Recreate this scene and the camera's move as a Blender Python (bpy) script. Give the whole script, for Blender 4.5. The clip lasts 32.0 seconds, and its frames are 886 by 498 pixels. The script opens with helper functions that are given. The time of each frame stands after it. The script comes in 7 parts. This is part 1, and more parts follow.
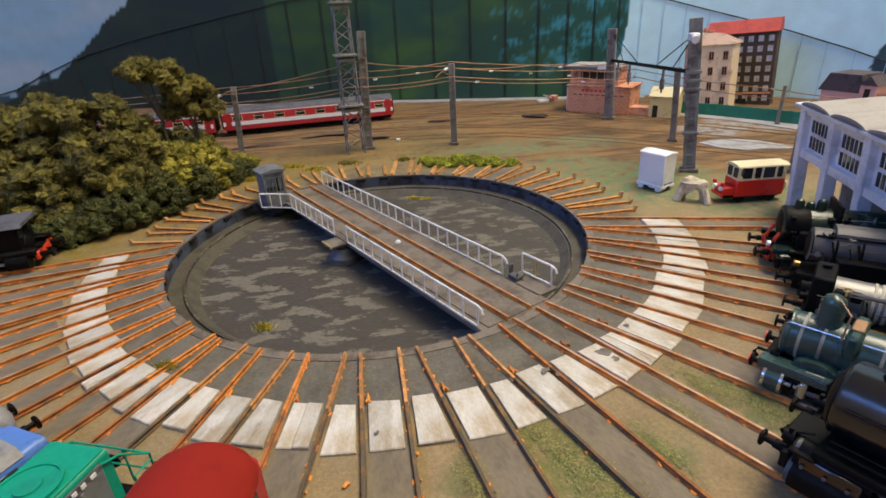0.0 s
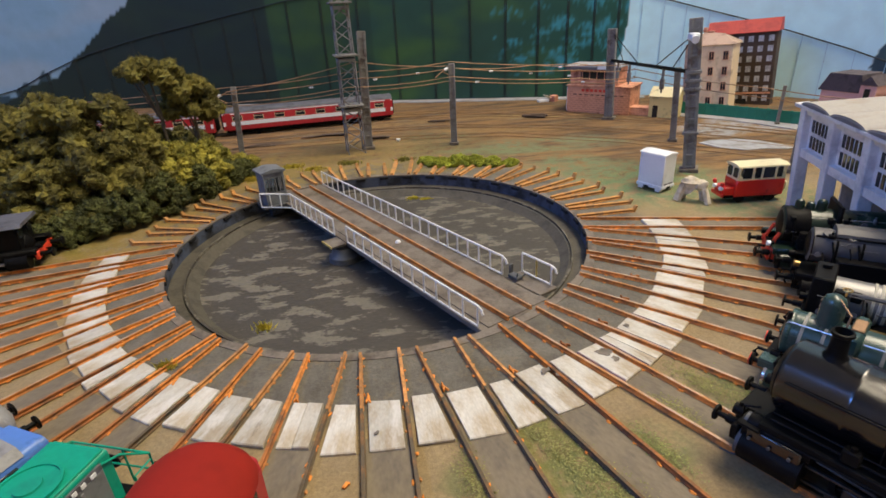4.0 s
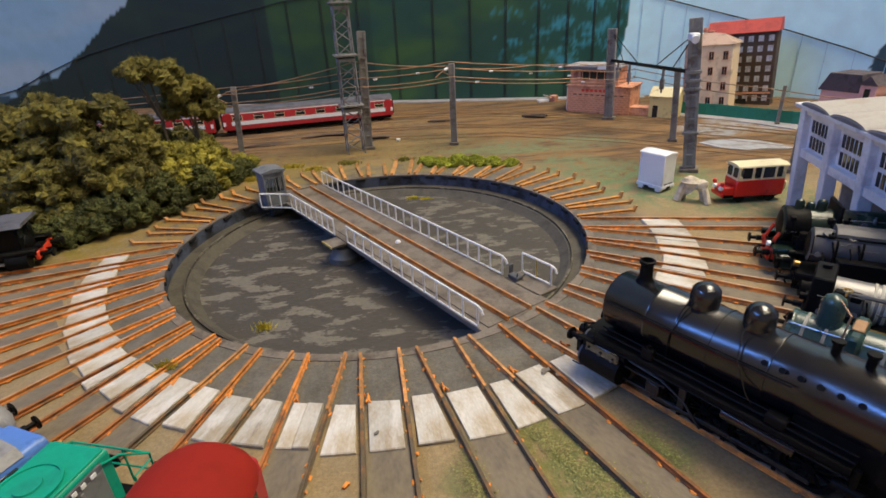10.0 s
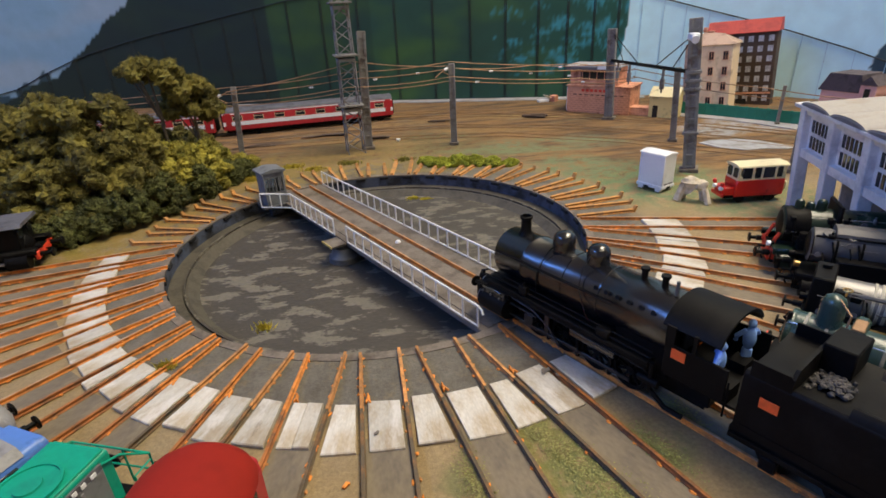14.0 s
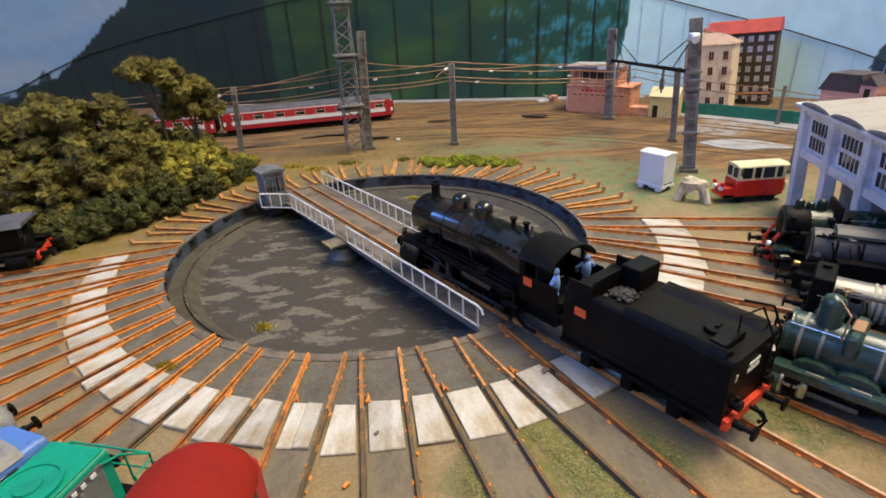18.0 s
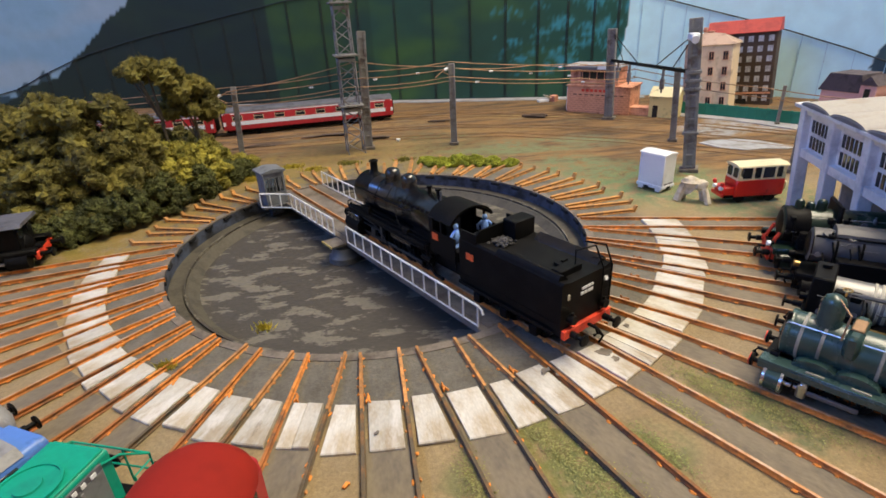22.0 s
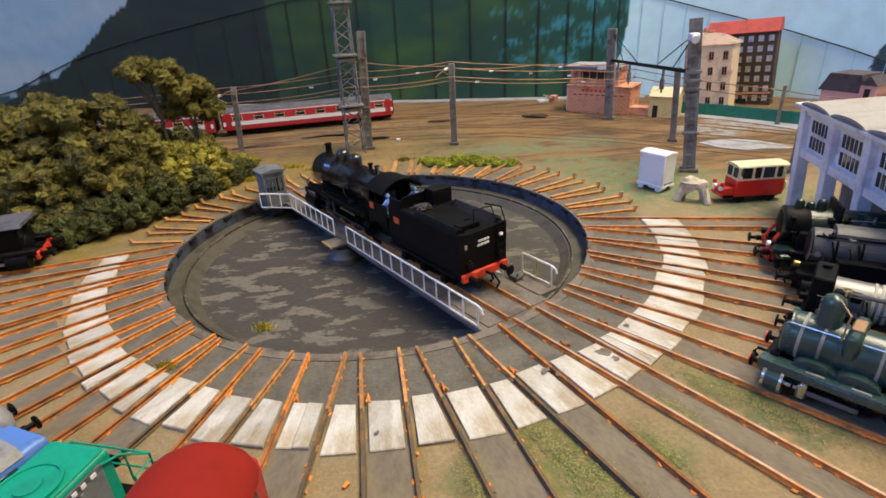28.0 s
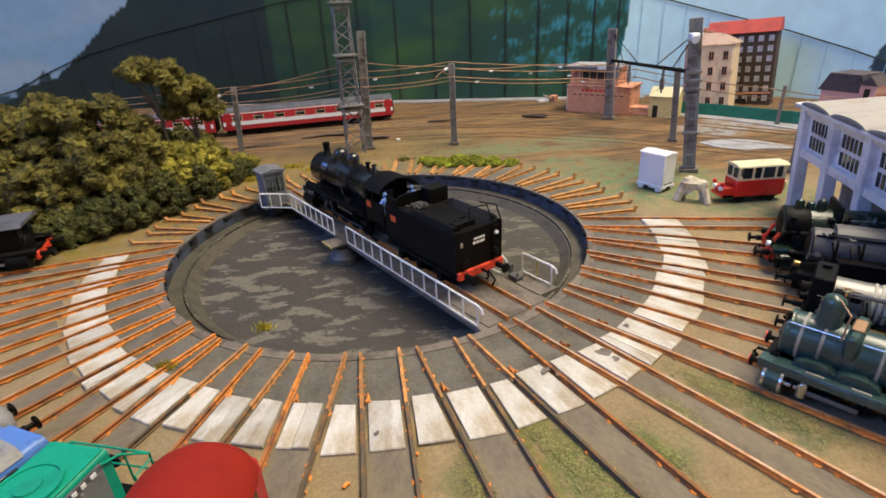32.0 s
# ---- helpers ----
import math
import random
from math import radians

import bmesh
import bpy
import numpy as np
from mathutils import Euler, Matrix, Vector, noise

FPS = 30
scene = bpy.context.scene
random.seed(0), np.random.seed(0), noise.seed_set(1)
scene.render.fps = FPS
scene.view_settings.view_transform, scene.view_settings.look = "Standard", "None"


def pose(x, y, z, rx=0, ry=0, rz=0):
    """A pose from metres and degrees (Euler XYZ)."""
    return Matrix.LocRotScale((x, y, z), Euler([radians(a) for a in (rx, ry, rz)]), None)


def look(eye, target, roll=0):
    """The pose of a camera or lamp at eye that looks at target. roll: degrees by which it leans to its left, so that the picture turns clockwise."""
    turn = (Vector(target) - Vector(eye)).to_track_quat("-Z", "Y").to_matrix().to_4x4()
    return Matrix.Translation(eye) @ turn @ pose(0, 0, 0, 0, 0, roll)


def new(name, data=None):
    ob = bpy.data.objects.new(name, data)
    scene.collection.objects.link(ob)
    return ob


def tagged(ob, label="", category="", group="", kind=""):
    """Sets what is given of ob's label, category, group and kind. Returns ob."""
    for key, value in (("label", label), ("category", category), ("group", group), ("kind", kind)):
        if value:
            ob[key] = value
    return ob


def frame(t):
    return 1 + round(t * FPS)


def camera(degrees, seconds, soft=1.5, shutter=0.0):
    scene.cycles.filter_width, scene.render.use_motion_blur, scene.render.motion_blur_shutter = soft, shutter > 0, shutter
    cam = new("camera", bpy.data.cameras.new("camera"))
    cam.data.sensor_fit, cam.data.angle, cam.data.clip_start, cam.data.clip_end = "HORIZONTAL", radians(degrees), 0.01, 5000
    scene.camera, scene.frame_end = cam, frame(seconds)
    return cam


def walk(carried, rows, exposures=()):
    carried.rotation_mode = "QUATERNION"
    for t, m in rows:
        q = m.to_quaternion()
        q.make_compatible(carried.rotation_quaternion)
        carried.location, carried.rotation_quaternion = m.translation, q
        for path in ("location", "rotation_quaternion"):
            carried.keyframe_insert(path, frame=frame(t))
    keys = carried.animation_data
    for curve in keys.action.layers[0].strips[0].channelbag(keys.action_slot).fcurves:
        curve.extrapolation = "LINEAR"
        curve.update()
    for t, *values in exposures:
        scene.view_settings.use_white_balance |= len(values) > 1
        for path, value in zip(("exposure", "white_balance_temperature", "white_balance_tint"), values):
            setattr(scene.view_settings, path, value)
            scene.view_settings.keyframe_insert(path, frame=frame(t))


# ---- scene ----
# A model railway at its true size. Lengths in the code are plan units of 1.18 mm (the gauge of 16.5 mm is 14 units); MM turns them into metres.
MM = 0.00118

cam = camera(80.63, 32.0, soft=1.65)
EYE = Matrix.Translation((11.3 * MM, -297.7 * MM, 125.5 * MM))
AIM = EYE @ Euler((radians(90 - 24.97), 0, radians(-4.91))).to_matrix().to_4x4() @ pose(0, 0, 0, 0, 0, -2.91)
walk(cam, [(0.0, AIM), (32.0, AIM)], exposures=[(0.0, 0.0), (14.0, 0.0), (17.0, 0.2), (32.0, 0.22)])

# ---- light: warm east ceiling panel, cool daylight from a high window in the west wall, added south fill ----
world = bpy.data.worlds.new("room_air")
world.use_nodes = True
world.node_tree.nodes["Background"].inputs[0].default_value = (0.75, 0.85, 1.0, 1)
world.node_tree.nodes["Background"].inputs[1].default_value = 0.25
scene.world = world


def area_lamp(name, x, y, z, sx, sy, power, colour, target):
    data = bpy.data.lights.new(name, "AREA")
    data.shape, data.size, data.size_y, data.energy, data.color = "RECTANGLE", sx * MM, sy * MM, power, colour
    ob = new(name, data)
    ob.matrix_world = look((x * MM, y * MM, z * MM), [c * MM for c in target])
    return ob


# Added fill from behind the camera, to lift upright faces; no known fixture.
area_lamp("added_fill_panel", 430, -760, 1480, 1100, 420, 14, (1.0, 0.86, 0.64), (330, 160, 0))
area_lamp("ceiling_light_panel_east", 580, 140, 1480, 1150, 700, 70, (1.0, 0.87, 0.67), (330, 260, 0))
area_lamp("window_daylight", -1780, -300, 1230, 1700, 380, 52, (0.13, 0.33, 1.0), (60, -160, 20))


# ---- mesh builder ----
class Geo:
    """Collects vertices (millimetres) and faces of one mesh."""

    def __init__(self):
        self.v, self.f = [], []

    def add(self, verts, faces, m=None):
        k = len(self.v)
        self.v += [tuple(m @ Vector(p)) if m else tuple(p) for p in verts]
        self.f += [tuple(i + k for i in f) for f in faces]
        return self

    def box(self, x, y, z, sx, sy, sz, bev=0.0, m=None, rz=0.0):
        """A box round (x, y, z) with chamfered edges."""
        hx, hy, hz = sx / 2, sy / 2, sz / 2
        t = Matrix.Translation((x, y, z)) @ Matrix.Rotation(radians(rz), 4, "Z")
        if m:
            t = m @ t
        if bev <= 0:
            vs = [(a * hx, b * hy, c * hz) for a in (-1, 1) for b in (-1, 1) for c in (-1, 1)]
            fs = [(0, 1, 3, 2), (4, 6, 7, 5), (0, 4, 5, 1), (2, 3, 7, 6), (0, 2, 6, 4), (1, 5, 7, 3)]
            return self.add(vs, fs, t)
        b_ = min(bev, hx * 0.9, hy * 0.9, hz * 0.9)
        vs, idx = [], {}
        for a in (-1, 1):
            for b in (-1, 1):
                for c in (-1, 1):
                    for ax in range(3):
                        p = [a * hx, b * hy, c * hz]
                        for k, s in enumerate((a, b, c)):
                            if k != ax:
                                p[k] -= s * b_
                        idx[(a, b, c, ax)] = len(vs)
                        vs.append(p)
        fs = []
        for ax in range(3):
            o = [k for k in range(3) if k != ax]
            for s in (-1, 1):
                q = []
                for u, w in ((-1, -1), (1, -1), (1, 1), (-1, 1)):
                    c = [0, 0, 0]
                    c[ax], c[o[0]], c[o[1]] = s, u, w
                    q.append(idx[(*c, ax)])
                flip = (s < 0) != (ax == 1)
                fs.append(tuple(q[::-1] if flip else q))
        for ax in range(3):
            o = [k for k in range(3) if k != ax]
            for u in (-1, 1):
                for w in (-1, 1):
                    q = []
                    for s, k in ((-1, o[0]), (1, o[0]), (1, o[1]), (-1, o[1])):
                        c = [0, 0, 0]
                        c[ax], c[o[0]], c[o[1]] = s, u, w
                        q.append(idx[(*c, k)])
                    fs.append(tuple(q))
        for a in (-1, 1):
            for b in (-1, 1):
                for c in (-1, 1):
                    fs.append(tuple(idx[(a, b, c, k)] for k in range(3)))
        return self.add(vs, fs, t)

    def cyl(self, p, q, r, r2=None, n=14, m=None):
        """A closed cylinder or cone from p to q."""
        r2 = r if r2 is None else r2
        p, q = Vector(p), Vector(q)
        rot = (q - p).to_track_quat("Z", "Y").to_matrix().to_4x4()
        t = Matrix.Translation(p) @ rot
        if m:
            t = m @ t
        h = (q - p).length
        vs = [(rr * math.cos(2 * math.pi * i / n), rr * math.sin(2 * math.pi * i / n), z) for rr, z in ((r, 0), (r2, h)) for i in range(n)]
        fs = [(i, (i + 1) % n, n + (i + 1) % n, n + i) for i in range(n)]
        fs += [tuple(range(n))[::-1], tuple(range(n, 2 * n))]
        return self.add(vs, fs, t)

    def lathe(self, prof, n=24, m=None, a0=0.0, a1=360.0):
        """Turns the profile (r, z) about the z axis."""
        full = abs(a1 - a0 - 360) < 1e-6
        k = n if full else n + 1
        vs = []
        for i in range(k):
            a = radians(a0 + (a1 - a0) * i / n)
            vs += [(r * math.cos(a), r * math.sin(a), z) for r, z in prof]
        c = len(prof)
        fs = [(i * c + j, ((i + 1) % k) * c + j, ((i + 1) % k) * c + j + 1, i * c + j + 1) for i in range(n) for j in range(c - 1)]
        return self.add(vs, fs, m)

    def tube(self, pts, r, n=6, m=None):
        """A round bar along a line of points."""
        pts = [Vector(p) for p in pts]
        vs = []
        for i, p in enumerate(pts):
            d = (pts[min(i + 1, len(pts) - 1)] - pts[max(i - 1, 0)]).normalized()
            a = d.cross(Vector((0, 0, 1)) if abs(d.z) < 0.95 else Vector((0, 1, 0))).normalized()
            b = d.cross(a)
            vs += [p + r * (math.cos(2 * math.pi * j / n) * a + math.sin(2 * math.pi * j / n) * b) for j in range(n)]
        k = len(pts)
        fs = [(i * n + j, i * n + (j + 1) % n, (i + 1) * n + (j + 1) % n, (i + 1) * n + j) for i in range(k - 1) for j in range(n)]
        fs += [tuple(range(n))[::-1], tuple(range((k - 1) * n, k * n))]
        return self.add(vs, fs, m)

    def prism(self, poly, a, b, m=None):
        """Pulls the polygon (x, z) along y from a to b."""
        n = len(poly)
        vs = [(x, a, z) for x, z in poly] + [(x, b, z) for x, z in poly]
        fs = [(i, (i + 1) % n, n + (i + 1) % n, n + i) for i in range(n)] + [tuple(range(n))[::-1], tuple(range(n, 2 * n))]
        return self.add(vs, fs, m)

    def plate(self, poly, a, b, m=None):
        """Pulls the polygon (x, y) up from a to b."""
        n = len(poly)
        vs = [(x, y, a) for x, y in poly] + [(x, y, b) for x, y in poly]
        fs = [(i, (i + 1) % n, n + (i + 1) % n, n + i) for i in range(n)] + [tuple(range(n))[::-1], tuple(range(n, 2 * n))]
        return self.add(vs, fs, m)

    def ball(self, x, y, z, rx, ry, rz, n=10, rough=0.0, seed=0):
        """A rounded lump, uneven by rough."""
        k = max(4, n // 2 + 1)
        vs = [(x, y, z - rz)]
        for i in range(1, k):
            a = math.pi * i / k - math.pi / 2
            for j in range(n):
                b = 2 * math.pi * j / n
                d = Vector((math.cos(a) * math.cos(b), math.cos(a) * math.sin(b), math.sin(a)))
                s = 1 + rough * noise.noise(d * 2.1 + Vector((seed * 7.3, x * 0.1, z * 0.1)))
                vs.append((x + rx * d.x * s, y + ry * d.y * s, z + rz * d.z * s))
        vs.append((x, y, z + rz))
        fs = [(0, 1 + (j + 1) % n, 1 + j) for j in range(n)]
        for i in range(k - 2):
            o = 1 + i * n
            fs += [(o + j, o + (j + 1) % n, o + n + (j + 1) % n, o + n + j) for j in range(n)]
        o = 1 + (k - 2) * n
        fs += [(o + j, o + (j + 1) % n, len(vs) - 1) for j in range(n)]
        return self.add(vs, fs)

    def mesh(self, name, material, smooth=38):
        me = bpy.data.meshes.new(name)
        me.from_pydata([(x * MM, y * MM, z * MM) for x, y, z in self.v], [], self.f)
        bm = bmesh.new()
        bm.from_mesh(me)
        bmesh.ops.recalc_face_normals(bm, faces=bm.faces)
        bm.to_mesh(me)
        bm.free()
        if smooth:
            me.polygons.foreach_set("use_smooth", [True] * len(me.polygons))
            me.set_sharp_from_angle(angle=radians(smooth))
        if material:
            me.materials.append(material)
        return me


def at(x, y, z=0.0, rz=0.0):
    """A pose from millimetres and a turn about z in degrees."""
    return pose(x * MM, y * MM, z * MM, 0, 0, rz)


def part(name, geo, material, parent, label="", m=None, smooth=38):
    """Links a mesh as one part of a thing or of a part."""
    ob = new(name, geo if isinstance(geo, bpy.types.Mesh) else geo.mesh(name, material, smooth))
    ob.parent = parent
    if m is not None:
        ob.matrix_basis = m
    if label:
        ob["label"] = label
    return ob


def thing(name, m, label, category, group="", kind=""):
    """An empty at a thing's base, which carries its parts."""
    ob = new(name)
    ob.empty_display_size = 0.005
    ob.matrix_basis = m
    return tagged(ob, label, category, group, kind)


def solid(name, geo, material, m, label, category="", group="", kind="", smooth=38):
    """A thing of one mesh."""
    ob = new(name, geo.mesh(name, material, smooth))
    ob.matrix_basis = m
    return tagged(ob, label, category, group, kind)


# ---- materials ----
def surface(name, colour, rough=0.6, metal=0.0, spread=0.25, grain=2.0, blot=15.0, second=None, amount=0.35, bump=0.15, rnd=0.0, coat=0.0, stretch=(1, 1, 1), crisp=0.0):
    """A painted or raw surface: fine grain (mm), stains of a second colour (size blot, mm), relief, and a shade per object."""
    ma = bpy.data.materials.new(name)
    ma.use_nodes = True
    nt = ma.node_tree
    n, l = nt.nodes, nt.links
    bs = n["Principled BSDF"]
    tc = n.new("ShaderNodeTexCoord")
    mp = n.new("ShaderNodeMapping")
    mp.inputs["Scale"].default_value = stretch
    l.new(tc.outputs["Object"], mp.inputs[0])
    fine = n.new("ShaderNodeTexNoise")
    fine.inputs["Scale"].default_value, fine.inputs["Detail"].default_value = 1000 / grain, 4
    big = n.new("ShaderNodeTexNoise")
    big.inputs["Scale"].default_value, big.inputs["Detail"].default_value, big.inputs["Roughness"].default_value = 1000 / blot, 5, 0.65
    l.new(mp.outputs[0], fine.inputs[0])
    l.new(mp.outputs[0], big.inputs[0])
    second = second or tuple(c * 0.55 for c in colour)
    ramp = n.new("ShaderNodeMapRange")
    ramp.inputs[1].default_value = 0.62 - amount * 0.35
    ramp.inputs[2].default_value = 0.62 - amount * 0.35 + crisp if crisp else 0.72 - amount * 0.2
    l.new(big.outputs[0], ramp.inputs[0])
    mix = n.new("ShaderNodeMix")
    mix.data_type = "RGBA"
    mix.inputs[6].default_value, mix.inputs[7].default_value = (*colour, 1), (*second, 1)
    l.new(ramp.outputs[0], mix.inputs[0])
    val = n.new("ShaderNodeMapRange")
    val.inputs[3].default_value, val.inputs[4].default_value = 1 - spread, 1 + spread
    l.new(fine.outputs[0], val.inputs[0])
    hsv = n.new("ShaderNodeHueSaturation")
    l.new(mix.outputs[2], hsv.inputs["Color"])
    if rnd:
        info = n.new("ShaderNodeObjectInfo")
        r2 = n.new("ShaderNodeMapRange")
        r2.inputs[3].default_value, r2.inputs[4].default_value = 1 - rnd, 1 + rnd
        l.new(info.outputs["Random"], r2.inputs[0])
        mu = n.new("ShaderNodeMath")
        mu.operation = "MULTIPLY"
        l.new(val.outputs[0], mu.inputs[0])
        l.new(r2.outputs[0], mu.inputs[1])
        l.new(mu.outputs[0], hsv.inputs["Value"])
    else:
        l.new(val.outputs[0], hsv.inputs["Value"])
    l.new(hsv.outputs[0], bs.inputs["Base Color"])
    rr = n.new("ShaderNodeMapRange")
    rr.inputs[3].default_value, rr.inputs[4].default_value = max(0.03, rough - 0.12), min(1, rough + 0.12)
    l.new(big.outputs[0], rr.inputs[0])
    l.new(rr.outputs[0], bs.inputs["Roughness"])
    bs.inputs["Metallic"].default_value = metal
    bs.inputs["Coat Weight"].default_value = coat
    if bump:
        bp = n.new("ShaderNodeBump")
        bp.inputs["Strength"].default_value, bp.inputs["Distance"].default_value = bump, 0.0006
        l.new(fine.outputs[0], bp.inputs["Height"])
        l.new(bp.outputs[0], bs.inputs["Normal"])
    return ma


RUST = surface("rusty_rail_side", (0.70, 0.25, 0.045), 0.85, 0.0, 0.35, 1.2, 11, (0.30, 0.125, 0.04), 0.44, 0.3, 0.27)
STEEL = surface("worn_rail_head", (0.52, 0.36, 0.24), 0.4, 0.2, 0.3, 1.5, 10, (0.46, 0.20, 0.06), 0.6, 0.1)
SLAB = surface("pale_weathered_slab", (0.52, 0.495, 0.435), 0.9, 0.0, 0.26, 1.2, 12, (0.40, 0.335, 0.24), 0.52, 0.4, 0.16, stretch=(1.3, 0.5, 1))
PITFLOOR = surface("oily_grey_pit_floor", (0.056, 0.049, 0.039), 0.7, 0.0, 0.35, 1.6, 12, (0.145, 0.130, 0.10), 0.26, 0.3, stretch=(0.58, 1.2, 1), crisp=0.04)
PITWALL = surface("blue_black_pit_wall", (0.07, 0.085, 0.125), 0.6, 0.0, 0.3, 2.0, 14, (0.02, 0.02, 0.022), 0.5, 0.15)


def streaks(ma, colour, scale, stretch, lo, hi, most=0.85):
    """Lays long narrow stains over a surface."""
    n, l = ma.node_tree.nodes, ma.node_tree.links
    tc = n.new("ShaderNodeTexCoord")
    info = n.new("ShaderNodeObjectInfo")
    mp = n.new("ShaderNodeMapping")
    mp.inputs["Scale"].default_value = stretch
    l.new(tc.outputs["Object"], mp.inputs[0])
    l.new(info.outputs["Random"], mp.inputs["Location"])
    tx = n.new("ShaderNodeTexNoise")
    tx.inputs["Scale"].default_value, tx.inputs["Detail"].default_value, tx.inputs["Roughness"].default_value = 1000 / scale, 6, 0.7
    l.new(mp.outputs[0], tx.inputs[0])
    mr = n.new("ShaderNodeMapRange")
    mr.inputs[1].default_value, mr.inputs[2].default_value, mr.inputs[4].default_value = lo, hi, most
    l.new(tx.outputs[0], mr.inputs[0])
    bs = n["Principled BSDF"]
    old = bs.inputs["Base Color"].links[0].from_socket
    mix = n.new("ShaderNodeMix")
    mix.data_type = "RGBA"
    mix.inputs[7].default_value = (*colour, 1)
    l.new(mr.outputs[0], mix.inputs[0])
    l.new(old, mix.inputs[6])
    l.new(mix.outputs[2], bs.inputs["Base Color"])


streaks(SLAB, (0.15, 0.115, 0.08), 9, (1.6, 0.28, 1), 0.62, 0.70)
streaks(SLAB, (0.70, 0.68, 0.64), 14, (1.2, 0.4, 1), 0.56, 0.66, 0.6)
DULLRUST = surface("dull_brown_rust", (0.56, 0.25, 0.075), 0.9, 0.0, 0.35, 1.2, 9, (0.20, 0.115, 0.055), 0.5, 0.3, 0.25)
DECK = surface("grey_bridge_deck", (0.18, 0.152, 0.122), 0.85, 0.0, 0.3, 1.5, 18, (0.10, 0.082, 0.064), 0.5, 0.3)
GREYMETAL = surface("dark_grey_painted_metal", (0.10, 0.105, 0.11), 0.55, 0.1, 0.2, 1.5, 10, (0.05, 0.05, 0.05), 0.4, 0.1)
RAILWHITE = surface("white_painted_railing", (0.78, 0.78, 0.76), 0.5, 0.0, 0.08, 1.0, 8, (0.55, 0.53, 0.5), 0.3, 0.05)
YELLOW = surface("yellow_paint", (0.55, 0.42, 0.12), 0.6)
BLACK = surface("matt_black_loco_paint", (0.0055, 0.0052, 0.0052), 0.5, 0.0, 0.3, 1.5, 12, (0.009, 0.0085, 0.008), 0.4, 0.06)
BLACK.node_tree.nodes["Principled BSDF"].inputs["Specular IOR Level"].default_value = 0.3
BLACKGLOSS = surface("satin_black_boiler_paint", (0.006, 0.006, 0.008), 0.22, 0.0, 0.3, 1.5, 14, (0.010, 0.009, 0.009), 0.4, 0.03)
BLACKGLOSS.node_tree.nodes["Principled BSDF"].inputs["Specular IOR Level"].default_value = 0.42
REDBEAM = surface("orange_red_beam_paint", (0.78, 0.065, 0.025), 0.5)
CREAMY = surface("dull_cream_marking", (0.45, 0.42, 0.33), 0.6)
PLATE = surface("orange_red_plate", (0.85, 0.13, 0.03), 0.5, 0, 0.1)
WHITEPAINT = surface("white_paint", (0.80, 0.81, 0.83), 0.45, 0.0, 0.06, 1.5, 15, (0.66, 0.67, 0.7), 0.25, 0.04)
COAL = surface("dusty_coal", (0.075, 0.068, 0.064), 0.8, 0.0, 0.8, 0.9, 4, (0.03, 0.03, 0.03), 0.6, 0.9)
BLUECLOTH = surface("blue_overall_paint", (0.22, 0.40, 0.88), 0.7, 0, 0.15, 1.0)
GREENLOCO = surface("dark_green_loco_paint", (0.034, 0.068, 0.060), 0.28, 0.0, 0.2, 2, 14, (0.02, 0.05, 0.042), 0.4, 0.03, coat=0.1)
OLIVELOCO = surface("deep_green_loco_paint", (0.014, 0.030, 0.018), 0.3, 0.0, 0.2, 2, 14, None, 0.4, 0.03)
BRIGHT = surface("polished_boiler_steel", (0.22, 0.215, 0.21), 0.45, 0.6, 0.12, 2, 14, (0.18, 0.17, 0.16), 0.4, 0.03)
SILVER = surface("grey_boiler_metal", (0.095, 0.092, 0.092), 0.55, 0.0, 0.2, 2, 12, (0.10, 0.095, 0.09), 0.4, 0.05)
CHROME = surface("bright_rod_steel", (0.62, 0.62, 0.62), 0.28, 0.9, 0.1)
BRASS = surface("brass", (0.62, 0.42, 0.16), 0.35, 0.9, 0.15)
POLE = surface("grey_lattice_steel", (0.215, 0.21, 0.20), 0.7, 0.1, 0.2, 2, 12, (0.11, 0.08, 0.07), 0.4, 0.1)
WIRE = surface("rusty_copper_wire", (0.33, 0.20, 0.11), 0.6, 0.4, 0.2)
PALEWOOD = surface("pale_bare_wood", (0.62, 0.50, 0.33), 0.7, 0, 0.15, 1.5, 6, (0.5, 0.38, 0.22), 0.4, 0.15)
for low, gloss in ((BLACK, 0.1), (BLACKGLOSS, 1.0)):
    low.node_tree.nodes["Principled BSDF"].inputs["Specular IOR Level"].default_value = gloss
RODS = surface("oily_dark_steel", (0.05, 0.048, 0.046), 0.4, 0.6, 0.3, 1.2, 6)
OILBED = surface("oily_grey_track_bed", (0.19, 0.155, 0.105), 0.9, 0.0, 0.3, 1.6, 20, (0.125, 0.105, 0.078), 0.42, 0.4, stretch=(1.0, 0.5, 1))
INSULATOR = surface("white_porcelain", (0.75, 0.78, 0.82), 0.2)
# ---- the plan of the turntable ----
PIT_R, PIT_LEDGE, PIT_FLOOR = 122.4, -8.5, -13.0
LOWER = [-89.95, -82.2, -74.55, -66.4, -57.3, -48.1, -39.4, -30.7, -20.5, -10.5, -0.6, 10.05, 20.2, 30.65, 40.3, 49.8, 59.55, 68.65, 77.15, 85.1]
UPPER = [89.0 + (265.9 - 89.0) * (i + 0.5) / 20 for i in range(20)]
DRIFT = [4.0, 4.2, 4.3, 3.6, 3.0, 2.6, 1.9, 1.5, 0.8, 0.9, 1.05, 0.8, 0.65, 0.0, -0.5, -1.2, -2.4, -3.8, -4.0, -2.5]
GAUGE = 7.0
# half the gauge of each hand-laid track
SPREAD = [7.0, 7.0, 7.0, 7.0, 6.8, 6.6, 6.8, 7.0, 7.1, 7.5, 7.7, 8.1, 7.6, 7.0, 7.2, 7.0, 7.0, 7.0, 7.0, 7.0]


